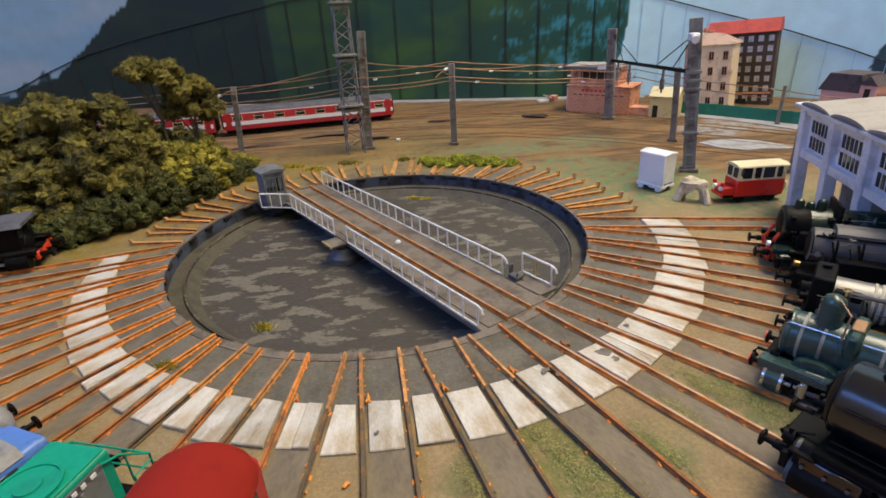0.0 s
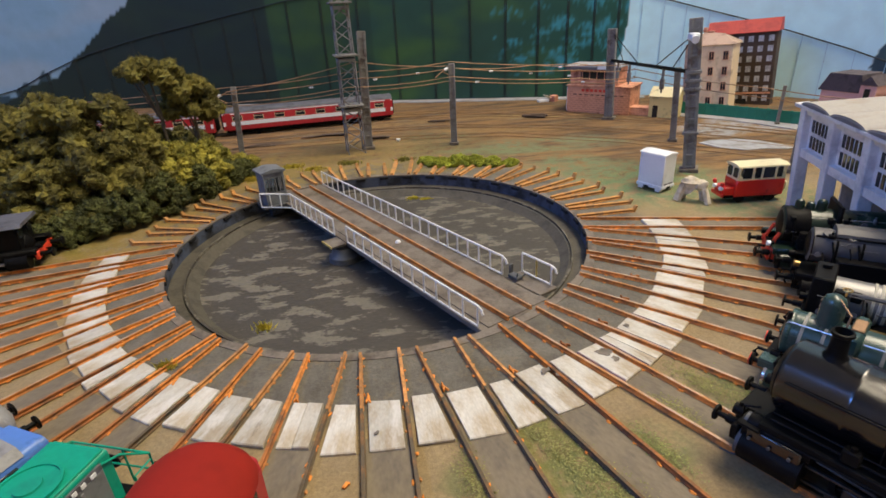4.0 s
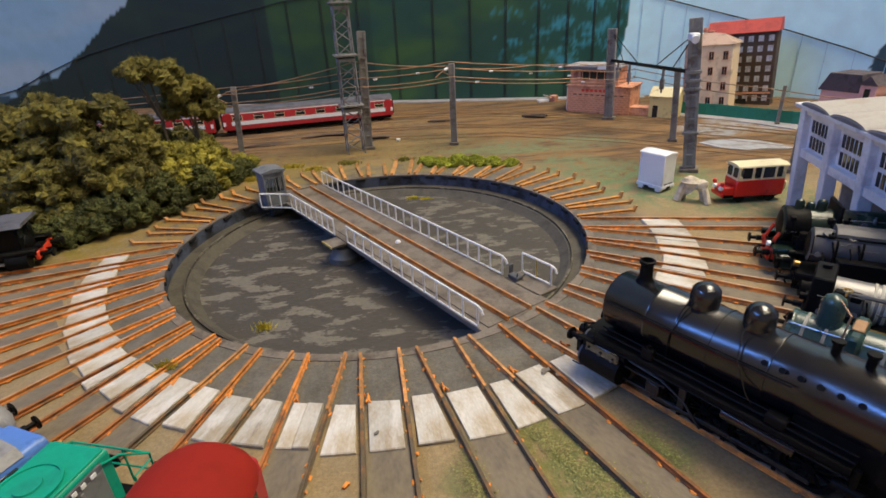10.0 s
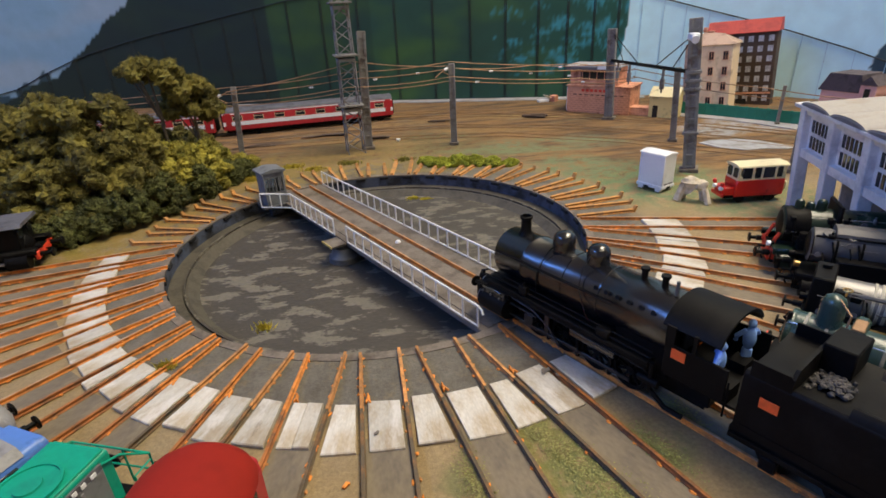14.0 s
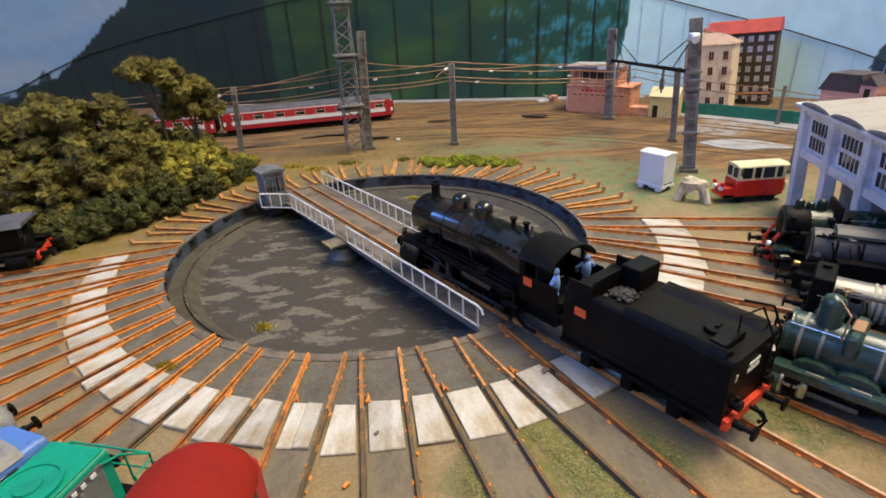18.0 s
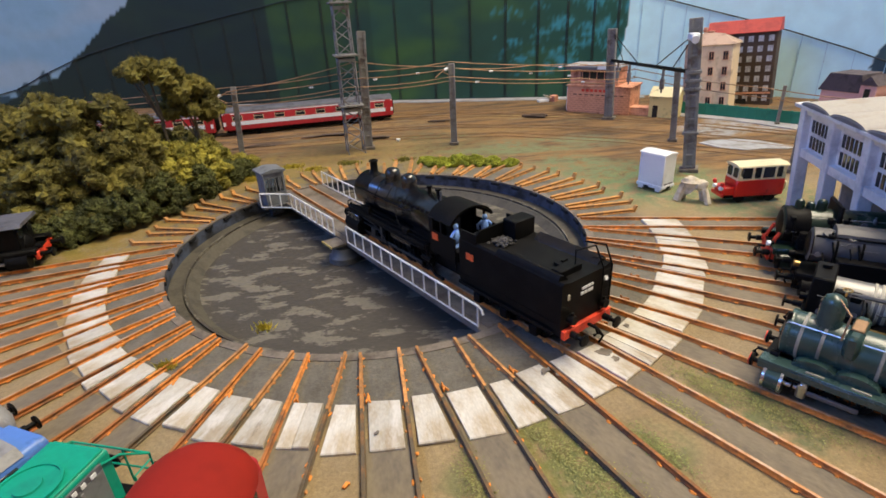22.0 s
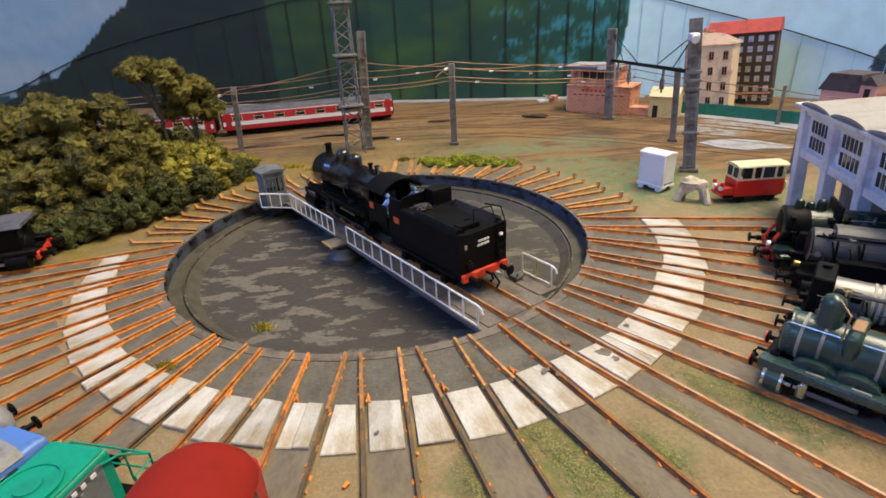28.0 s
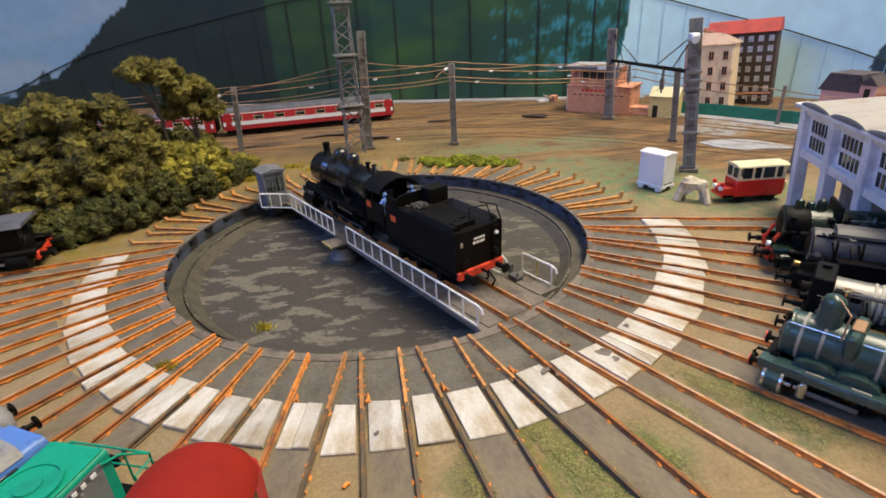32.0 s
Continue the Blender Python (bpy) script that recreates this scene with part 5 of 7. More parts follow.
def build_steam_loco(m):
    l = thing("steam_locomotive", m, "black steam freight locomotive with tender and orange-red plates", "locomotive")
    # along y: buffer beam -88, smokebox -86, cab 2..22, tender 26..83
    part("frame", Geo().box(0, -36, 11.5, 11, 102, 8, 0.4).box(0, -36, 8, 7, 98, 6).box(0, -34, 16.4, 17, 88, 5), BLACK, l)
    beam = part("front_beam", Geo().box(0, -83.5, 12.5, 29, 2.0, 5.0, 0.3), BLACK, l)
    for s in (-1, 1):
        buffer(beam, s * 10, -84.2, 12.5, -1)
        part("lamp", Geo().cyl((s * 10, -83, 17.3), (s * 10, -86, 17.3), 1.7, n=12).cyl((s * 10, -84.5, 19), (s * 10, -84.5, 20.2), 0.6, n=8), BLACK, beam, "black oil lamp")
        part("hand_rail", Geo().tube([(s * 13, -83, 15), (s * 13, -82.5, 22), (s * 12.5, -79, 23.5)], 0.4), BLACK, beam)
    part("coupling_hook", Geo().tube([(0, -84, 12), (0, -88, 12), (0, -89, 10), (0, -87.5, 8)], 0.7).tube([(3, -85, 10), (4, -87, 6), (3, -86, 3)], 0.5), BLACK, beam)
    for s in (-1, 1):
        part("running_board", Geo().box(s * 11.4, -40, 19.6, 5.4, 76, 0.9, 0.2).box(s * 12.6, -80, 17.4, 6, 6, 0.9, 0.2), BLACK, l)
        part("board_edge", Geo().box(s * 14.2, -40, 19.0, 0.5, 76, 1.8, 0.1), BLACK, l)
        cy = part("cylinder", Geo().cyl((s * 12.2, -81, 10.0), (s * 12.2, -66, 10.0), 5.0, n=20).cyl((s * 11.4, -81, 16.6), (s * 11.4, -65, 16.6), 3.0, n=16).box(s * 11, -73.5, 13.6, 7, 12, 8, 0.5), BLACK, l)
        part("cylinder_cover", Geo().cyl((s * 12.2, -82.2, 10), (s * 12.2, -80.9, 10), 4.2, n=20).cyl((s * 12.2, -83.2, 10), (s * 12.2, -82, 10), 1.4, n=12), GREYMETAL, cy)
        part("valve_cover", Geo().cyl((s * 11.4, -82.0, 16.6), (s * 11.4, -80.9, 16.6), 2.5, n=16), GREYMETAL, cy)
    turn = Matrix.Translation((0, 0, 29.2)) @ Matrix.Rotation(radians(-90), 4, "X")
    boiler = part("boiler", Geo().lathe([(0.1, -79.2), (7, -79.0), (9.8, -78.3), (10.4, -77.4), (10.4, -63), (10.55, -62.8), (10.55, -62), (10.4, -61.8), (10.6, -18), (10.9, -17.6), (10.9, 2.2), (0.1, 2.2)], 44, turn), BLACKGLOSS, l, "satin black boiler")
    for y in (-62.4, -53, -42, -26):
        part("boiler_band", Geo().lathe([(10.3, y - 0.3), (10.72, y - 0.22), (10.72, y + 0.22), (10.3, y + 0.3)], 44, turn), BLACKGLOSS, boiler)
    part("smokebox_door", Geo().lathe([(0.1, -81.4), (3, -81.1), (7.4, -79.9), (8.8, -78.9), (8.8, -78)], 30, turn), BLACK, boiler)
    part("door_wheel", Geo().tube([(1.8 * math.cos(a), -81.6, 30.3 + 1.8 * math.sin(a)) for a in np.linspace(0, 2 * math.pi, 13)], 0.3).cyl((0, -80.5, 30.3), (0, -82.4, 30.3), 0.6, n=8), BLACK, boiler)
    part("firebox", Geo().box(0, -7.5, 21, 19.6, 20, 15, 0.5), BLACK, boiler)
    part("chimney", Geo().lathe([(3.9, 38.4), (2.7, 39.8), (2.2, 40.8), (2.05, 45.4), (2.3, 45.9), (2.6, 46.1), (2.6, 46.9), (2.0, 47.1), (1.8, 45.6), (1.7, 42)], 22, Matrix.Translation((0, -69.6, 0))), BLACK, l)
    for y, h, w in ((-49.4, 46.6, 1.02), (-33.6, 46.4, 0.98)):
        part("dome", Geo().lathe([(5.0 * w, 37.2), (4.2 * w, 38.8), (4.2 * w, 40.6), (4.3 * w, 42.0), (4.0 * w, h - 2.0), (2.9 * w, h - 0.7), (1.3, h - 0.1), (0.05, h)], 28, Matrix.Translation((0, y, 0))), BLACKGLOSS, l, "glossy black dome")
    part("dome_ring", Geo().lathe([(5.4, 37.4), (5.1, 38.4), (4.3, 39.0)], 28, Matrix.Translation((0, -49.4, 0))), BLACK, l)
    part("sand_pipe", Geo().tube([(3.4, -34, 43), (7.6, -34.5, 39.6), (11.0, -33, 33), (12.0, -29, 25), (11.0, -22, 15)], 0.22), BLACKGLOSS, l, "black curved pipe")
    part("sand_pipe", Geo().tube([(3.4, -50, 42), (7.8, -51, 38.8), (11.1, -53, 31), (11.3, -53, 20)], 0.2), BLACK, l)
    for y in (-15, -7.5):
        part("safety_valve", Geo().cyl((0, y, 39.5), (0, y, 43.4), 1.1, n=10).cyl((0, y, 43.4), (0, y, 44.2), 1.6, n=10), BLACK, l)
    part("whistle", Geo().cyl((2.5, -2, 40), (2.5, -2, 45.0), 0.6, n=8), GREYMETAL, l)
    for k in range(6):
        part("washout_plug", Geo().cyl((8.6, -27 + 4.4 * k, 34.6), (9.7, -27 + 4.4 * k, 35.2), 0.8, n=10), BLACK, boiler)
    part("boiler_rail", Geo().tube([(10.4, -76, 32.6), (10.7, -55, 32.6), (11.0, -19, 32.6)], 0.3), BLACK, boiler)
    part("pump", Geo().cyl((-11.8, -50, 22), (-11.8, -50, 33), 3.0, n=16).cyl((-11.8, -50, 26), (-11.8, -50, 29), 3.6, n=16), BLACK, l)
    for s in (-1, 1):
        for z, x, r in ((21.6, 12.6, 0.4), (23.2, 11.6, 0.3), (18.0, 14.6, 0.32)):
            part("pipe_run", Geo().tube([(s * x, -76, z), (s * x, -40, z), (s * (x + 0.3), -2, z - 0.4)], r), BLACK, l)
        part("air_reservoir", Geo().cyl((s * 12.4, -33, 15.8), (s * 12.4, -14, 15.8), 2.2, n=16), BLACKGLOSS, l)
        part("lubricator", Geo().box(s * 12.6, -58, 22.4, 2.6, 4, 3.8, 0.4).cyl((s * 12.6, -58, 24.2), (s * 12.6, -58, 25.4), 0.7, n=8), BLACK, l)
        part("sand_box", Geo().box(s * 12.2, -20, 21.8, 3.6, 5.4, 3.4, 0.5), BLACK, l)
        for y in (-79, -74, -69):
            part("cover_bolt", Geo().cyl((s * 15.6, y, 14.6), (s * 16.1, y, 14.6), 0.5, n=8), GREYMETAL, l)
        part("cylinder_casing", Geo().box(s * 14.8, -73.4, 12.6, 1.0, 13.4, 9.4, 0.4), BLACKGLOSS, l)
        part("drain_cock", Geo().tube([(s * 13.4, -79, 6), (s * 14.0, -83, 4.6), (s * 14.0, -86, 4.4)], 0.3), GREYMETAL, l)
    # running gear
    for y, r in ((-71, 4.2), (-54, 6.6), (-39.7, 6.6), (-25.4, 6.6), (-11.1, 6.6)):
        for s in (-1, 1):
            wheel(l, s * 7.2, y, r)
    for s in (-1, 1):
        part("coupling_rod", Geo().box(s * 10.6, -32.5, 6.6, 0.9, 46, 1.6, 0.2), RODS, l, "oily steel rod")
        part("connecting_rod", Geo().box(s * 12.2, -45, 9.6, 0.9, 30, 1.5, 0.2, Matrix.Rotation(radians(2.5), 4, "X")), RODS, l, "oily steel rod")
        part("crosshead", Geo().box(s * 12.2, -55, 10.2, 1.6, 4.6, 4.2, 0.3), RODS, l)
        for z in (12.8, 7.8):
            part("slide_bar", Geo().box(s * 12.2, -58.5, z, 1.0, 15, 0.8, 0.1), RODS, l)
        part("valve_gear", Geo().tube([(s * 13.2, -64, 16.6), (s * 13.2, -52, 15.6), (s * 13.2, -44, 12), (s * 13.4, -38, 6)], 0.45), RODS, l)
        part("expansion_link", Geo().box(s * 13, -45, 13.6, 0.9, 2.2, 9, 0.2), RODS, l)
        for y in (-46.8, -32.5, -18.2):
            part("brake_hanger", Geo().box(s * 9.5, y, 8, 1.2, 1.2, 9), BLACK, l)
        part("step", Geo().box(s * 14.2, -80, 8.6, 3, 4, 0.6).box(s * 14.2, -80, 13, 0.5, 3.4, 8), BLACK, l)
        part("injector", Geo().tube([(s * 13, -1, 20), (s * 13, -1, 10), (s * 13, 5, 6), (s * 13, 11, 6)], 0.9).cyl((s * 13, -5, 13), (s * 13, 2, 13), 1.5, n=10), BLACK, l)
    # cab
    arc = [(14.2 * math.cos(a), 31.2 + 10.8 * math.sin(a)) for a in np.linspace(radians(24), radians(156), 17)]
    cab = part("cab", Geo().prism([(-13, 19.5), (13, 19.5)] + [(x * 0.97, z - 0.9) for x, z in arc], 2.0, 2.8), BLACK, l)
    for s in (-1, 1):
        part("cab_side", Geo().box(s * 13.2, 12, 24.6, 0.8, 19, 11.2, 0.1), BLACK, cab)
        part("window_post", Geo().box(s * 13.2, 3.7, 33.0, 0.8, 3, 6.4, 0.1), BLACK, cab)
        part("window_post", Geo().box(s * 13.2, 11.2, 33.0, 0.8, 1.2, 6.4, 0.1), BLACK, cab)
        part("cab_plate", Geo().box(s * 13.8, 7.0, 27.6, 0.4, 4.4, 3.4, 0.1), PLATE, cab, "orange-red plate")
    part("cab_roof", Geo().prism(arc + [(x * 0.94, z - 0.9) for x, z in arc[::-1]], 0.5, 18.0), BLACK, cab)
    part("cab_floor", Geo().box(0, 14, 18.6, 26, 22, 1.0).box(9.6, 20, 21.4, 6, 5, 5).box(-6, 17, 20.6, 6, 5, 4), BLACK, cab)
    part("grab_rail", Geo().tube([(13.7, 22.2, 15), (13.7, 22.2, 27)], 0.3), BLACK, cab)
    part("firehole_door", Geo().box(0, 3.4, 27, 9, 1.2, 9, 0.5), GREYMETAL, cab)
    # tender
    ten = part("tender_body", Geo().prism([(-14.2, 13.4), (14.2, 13.4), (14.2, 32.0), (13.9, 33.0), (13.2, 33.5), (9.2, 32.7), (-9.2, 32.7), (-13.2, 33.5), (-13.9, 33.0), (-14.2, 32.0)], 25.5, 84.5), BLACK, l, "plain black tender")
    part("tender_floor", Geo().box(0, 54.5, 12.0, 27, 60, 3.0, 0.3), BLACK, ten)
    part("tender_front_screen", Geo().prism([(-14.0, 30), (14.0, 30), (14.0, 36.8), (11.8, 38.8), (4, 39.2), (-11.8, 39.2), (-14.0, 37.2)], 36.0, 37.0), BLACK, ten)
    for s in (-1, 1):
        part("screen_side", Geo().box(s * 13.6, 31.5, 34.2, 0.8, 9.5, 6.4, 0.1), BLACK, ten)
    part("tool_box", Geo().box(-7.6, 40.5, 36.8, 12, 8, 8.4, 0.4), BLACK, ten)
    coal = Geo()
    rc = random.Random(3)
    for k in range(110):
        u, w = rc.gauss(0, 0.45), rc.gauss(0, 0.45)
        coal.ball(3.6 + 5 * max(-1, min(1, u)), 43 + 5 * max(-1, min(1, w)), 33.0 + 1.6 * math.exp(-2 * (u * u + w * w)) + rc.uniform(-0.3, 0.3), rc.uniform(0.5, 1.0), rc.uniform(0.5, 1.0), rc.uniform(0.4, 0.8), 6, 0.5, k)
    tagged(part("coal", coal, COAL, ten, "dusty grey coal", smooth=0), kind="stuff")
    for s in (-1, 1):
        part("side_coping", Geo().prism([(s * 14.0, 32.5), (s * 13.4, 34.5), (s * 12.3, 35.4), (s * 10.2, 34.7), (s * 8.2, 32.6)], 49, 82), BLACKGLOSS if s < 0 else BLACK, ten, "curved coping along the coal space")
        part("tender_plate", Geo().box(s * 14.4, 33.0, 26.2, 0.4, 4.8, 3.2, 0.1), PLATE, ten, "orange-red plate")
        part("side_sill", Geo().box(s * 14.4, 53, 11.4, 0.8, 56, 1.6, 0.1), BLACK, ten)
        part("beading", Geo().box(s * 14.3, 54, 16.0, 0.3, 54, 0.5), BLACK, ten)
        for y in (36, 53, 70):
            wheel(ten, s * 7.2, y, 4.9, spokes=8)
            part("axle_box", Geo().box(s * 12.2, y, 6.8, 3, 4.4, 4.6, 0.4).box(s * 12.4, y, 10, 2.2, 9, 0.9, 0.1), BLACK, ten)
    rear = part("rear_beam", Geo().box(0, 85.4, 12.0, 27.6, 1.8, 3.8, 0.2), REDBEAM, ten, "orange-red buffer beam")
    for s in (-1, 1):
        buffer(rear, s * 9.6, 86, 11.6, 1)
        part("rear_lamp", Geo().cyl((s * 9.2, 84.4, 17.6), (s * 9.2, 87.2, 17.6), 1.8, n=14).cyl((s * 9.2, 85.8, 19), (s * 9.2, 85.8, 20.4), 0.7, n=8), BLACK, rear, "black lamp")
    part("rear_hook", Geo().tube([(0, 86, 12), (0, 90, 12), (0, 91, 10), (0, 89.5, 8.4)], 0.7).tube([(-4, 86, 10), (-5, 90, 6), (-4, 89, 3)], 0.6), BLACK, rear)
    # unreadable marks on the tender's rear become bars
    for x, z, w, h in ((2.6, 28.0, 1.3, 1.1), (1.0, 28.0, 1.2, 1.1), (-0.8, 28.0, 1.6, 1.1), (-2.6, 28.0, 1.0, 1.1), (3.0, 26.0, 1.6, 1.2), (1.0, 26.0, 1.4, 1.2), (-0.9, 26.0, 1.3, 1.2), (-2.5, 26.0, 1.2, 1.2)):
        part("marking", Geo().box(x, 84.75, z, w, 0.3, h), WHITEPAINT, ten, "white lettering bars")
    part("crest", Geo().box(10.6, 84.75, 27.0, 1.2, 0.3, 2.2), CREAMY, ten, "small pale crest")
    part("rear_dial", Geo().cyl((-10.4, 84.4, 27.5), (-10.4, 85.4, 28.0), 0.95, n=14), WHITEPAINT, ten, "white dial")
    part("rear_ladder", Geo().tube([(-13.0, 85.2, 15), (-13.0, 85.4, 33), (-13, 82, 40), (-9, 75, 40.5)], 0.4).tube([(-8.0, 85.2, 15), (-8.0, 85.4, 33), (-8, 81, 41), (1, 79, 41), (1, 79, 32.5)], 0.4).box(-10.5, 85.3, 19, 5, 0.4, 0.5).box(-10.5, 85.3, 23, 5, 0.4, 0.5).box(-10.5, 85.3, 31.5, 5, 0.4, 0.5), BLACK, ten)
    part("water_hatch", Geo().cyl((0, 73, 32), (0, 73, 34.1), 4.0, n=18).box(0, 73, 34.5, 3, 1, 0.8), BLACK, ten)
    part("rear_deck_box", Geo().box(4, 77.6, 33.6, 12, 5, 3.4, 0.3), BLACK, ten)
    # two small painted driver figures stand on the footplate
    fig = Geo().ball(0, 0, 10, 2.0, 1.7, 4.2, 10).ball(0, 0, 15.2, 1.3, 1.3, 1.5, 8).tube([(1.4, 0, 13), (3.6, -0.8, 10.5), (3.2, -1.6, 8.5)], 0.8).tube([(-1.4, 0, 13), (-3.0, -1.4, 11)], 0.8).box(0, 0, 3.4, 3.0, 2.2, 6.6, 0.6)
    me = fig.mesh("driver_figurine", BLUECLOTH)
    part("driver_figurine", me, None, l, "small blue painted figurine", m=at(8.8, 16.8, 18.8, 20))
    part("driver_figurine", me, None, l, "small blue painted figurine", m=at(-8.6, 17.0, 19.0, -40))
    return l


LOCO_TURN = BRIDGE_TURN + 0.5 + 180


def loco_pose(s):
    """The locomotive with its origin s mm out from the pit's centre."""
    a = radians(BRIDGE_TURN + 0.5)
    return at(-0.9 + math.sin(a) * s, -0.5 - math.cos(a) * s, 0, LOCO_TURN)


LOCO = build_steam_loco(loco_pose(280))
RIDE = [(0, 314.6), (1, 311.8), (2, 309), (3, 305.7), (3.5, 303.8), (5.5, 293), (6, 289), (6.5, 283.8), (7, 278.6), (8, 268.2), (9, 257.8), (10, 246.8), (11, 234.5), (12, 221.5), (13, 207), (14, 191.8), (16.5, 153.4), (17, 145.8),
        (18, 129.8), (19, 114.8), (20, 99.8), (21, 84.6), (22, 69.8), (23, 54.7), (24, 39.3), (25, 25.2), (25.5, 20.8), (26.5, 15.6), (27.5, 12.2), (28, 11.0), (28.5, 9.5), (29, 8.1), (29.5, 7.9), (32, 7.9)]


# ---- bushes, trees and tufts: foam clumps with loose flock on them ----
def foliage(name, colour, colour2, spread=0.45):
    ma = surface(name, colour, 0.95, 0, spread, 2.2, 14, colour2, 0.55, 0.8)
    n, l = ma.node_tree.nodes, ma.node_tree.links
    geo = n.new("ShaderNodeNewGeometry")
    mr = n.new("ShaderNodeMapRange")
    mr.inputs[3].default_value, mr.inputs[4].default_value = 0.6, 1.35
    l.new(geo.outputs["Random Per Island"], mr.inputs[0])
    old = [k for k in n["Principled BSDF"].inputs["Base Color"].links][0].from_node
    hs = n.new("ShaderNodeHueSaturation")
    l.new(old.outputs[0], hs.inputs["Color"])
    l.new(mr.outputs[0], hs.inputs["Value"])
    l.new(hs.outputs[0], n["Principled BSDF"].inputs["Base Color"])
    return ma


OLIVE = foliage("olive_foam_foliage", (0.165, 0.143, 0.026), (0.075, 0.068, 0.015))
MOSSY = foliage("yellow_green_foliage", (0.32, 0.28, 0.04), (0.16, 0.15, 0.025))
DARKLEAF = foliage("dark_green_hedge_foliage", (0.105, 0.115, 0.03), (0.05, 0.056, 0.016))
GRASS = foliage("bright_grass_tuft", (0.42, 0.44, 0.045), (0.25, 0.29, 0.035))
WEED = foliage("dull_moss_green", (0.27, 0.25, 0.085), (0.20, 0.20, 0.065))
GRASSY = foliage("fresh_moss_green", (0.25, 0.26, 0.085), (0.19, 0.20, 0.07))
STRAW = foliage("yellow_moss_tuft", (0.60, 0.48, 0.05), (0.42, 0.36, 0.05))
YELLOWMOSS = foliage("bright_yellow_moss", (0.70, 0.56, 0.03), (0.45, 0.38, 0.03))
BARK = surface("grey_brown_bark", (0.11, 0.085, 0.06), 0.9, 0, 0.3, 1.5, 6, None, 0.4, 0.5)


def foam(g, x, y, z, r, seed, flakes, size, rr, n=22):
    """A lump of torn foam: a ragged body under fine loose flock."""
    k = n // 2 + 1
    vs = [(x, y, z - r * 0.7)]
    shift_ = Vector((seed * 3.7, seed * 1.3, seed * 0.7))
    for i in range(1, k):
        a = math.pi * i / k - math.pi / 2
        for j in range(n):
            b = 2 * math.pi * j / n
            d = Vector((math.cos(a) * math.cos(b), math.cos(a) * math.sin(b), math.sin(a)))
            q = r * (1 + 0.5 * noise.noise(d * 1.6 + shift_) + 0.42 * noise.noise(d * 4.2 + shift_) + 0.28 * noise.noise(d * 9.5 + shift_))
            vs.append((x + q * d.x, y + q * d.y, z + 0.85 * q * d.z))
    vs.append((x, y, z + r * 0.85))
    fs = [(0, 1 + (j + 1) % n, 1 + j) for j in range(n)]
    for i in range(k - 2):
        o = 1 + i * n
        fs += [(o + j, o + (j + 1) % n, o + n + (j + 1) % n, o + n + j) for j in range(n)]
    o = 1 + (k - 2) * n
    fs += [(o + j, o + (j + 1) % n, len(vs) - 1) for j in range(n)]
    g.add(vs, fs)
    # loose flock stands off the body
    c = np.array((x, y, z))
    pts = np.array(vs)[rr.integers(1, len(vs) - 1, flakes)]
    pts = c + (pts - c) * rr.uniform(0.96, 1.16, flakes)[:, None] + rr.normal(0, r * 0.07, (flakes, 3))
    a = rr.normal(0, 1, (flakes, 3))
    b = rr.normal(0, 1, (flakes, 3))
    a /= np.linalg.norm(a, axis=1)[:, None] / (size * rr.uniform(0.5, 1.2, flakes))[:, None]
    b /= np.linalg.norm(b, axis=1)[:, None] / (size * rr.uniform(0.4, 0.9, flakes))[:, None]
    quad = np.stack([pts - a, pts + b * 0.7, pts + a, pts - b * 0.7], 1).reshape(-1, 3)
    base = len(g.v)
    g.v += [tuple(q) for q in quad.tolist()]
    g.f += [(base + 4 * q, base + 4 * q + 1, base + 4 * q + 2, base + 4 * q + 3) for q in range(flakes)]


def plant(name, x, y, h, spread, material, label, category, seed, lumps=26, size=8.0, z0=None, trunk=True, flakes=150, flake=0.6, group="", squash=1.0):
    """A model tree or bush: lumps of foam on the skin of a dome, with hollows between them."""
    rr, rn = random.Random(seed), np.random.default_rng(seed)
    p = thing(name, at(x, y, 0, rr.uniform(0, 360)), label, category, group)
    z0 = h * 0.12 if z0 is None else z0
    crown, spots, tries = Geo(), [], 0
    while len(spots) < lumps and tries < lumps * 30:
        tries += 1
        a, t = rr.uniform(0, 2 * math.pi), rr.random() ** 0.8
        s = size * rr.uniform(0.6, 1.25)
        w = spread * math.sqrt(max(0.03, 1 - t ** 2.4)) * (0.78 + 0.22 * min(1, t * 3)) * rr.uniform(0.72, 1.0)
        q = Vector((math.cos(a) * w, math.sin(a) * w * squash, z0 + (h - z0 - s * 0.7) * t))
        if all((q - o).length > 0.72 * (s + u) for o, u in spots):
            spots.append((q, s))
    for k, (q, s) in enumerate(spots):
        foam(crown, q.x, q.y, q.z, s, seed * 31 + k, int(flakes * s / 4), flake, rn)
        for j in range(2):
            u = s * rr.uniform(0.35, 0.6)
            d = Vector((q.x, q.y, rr.uniform(-4, 9))).normalized() * s * 0.75
            foam(crown, q.x + d.x + rr.uniform(-0.4, 0.4) * s, q.y + d.y + rr.uniform(-0.4, 0.4) * s, q.z + d.z - rr.uniform(0, 0.5) * s, u, seed * 57 + k * 3 + j, int(flakes * u / 4), flake, rn, 10)
    tagged(part("crown", crown, material, p, smooth=0), kind="stuff")
    if trunk:
        part("trunk", Geo().cyl((0, 0, -0.5), (rr.uniform(-2, 2), rr.uniform(-2, 2), h * 0.8), 1.8, 0.7, 8), BARK, p)
        for k in range(5):
            q, s = spots[k * 3 % len(spots)]
            part("limb", Geo().cyl((0, 0, q.z * 0.6), (q.x * 0.9, q.y * 0.9, q.z), 0.9, 0.4, 6), BARK, p)
    return p


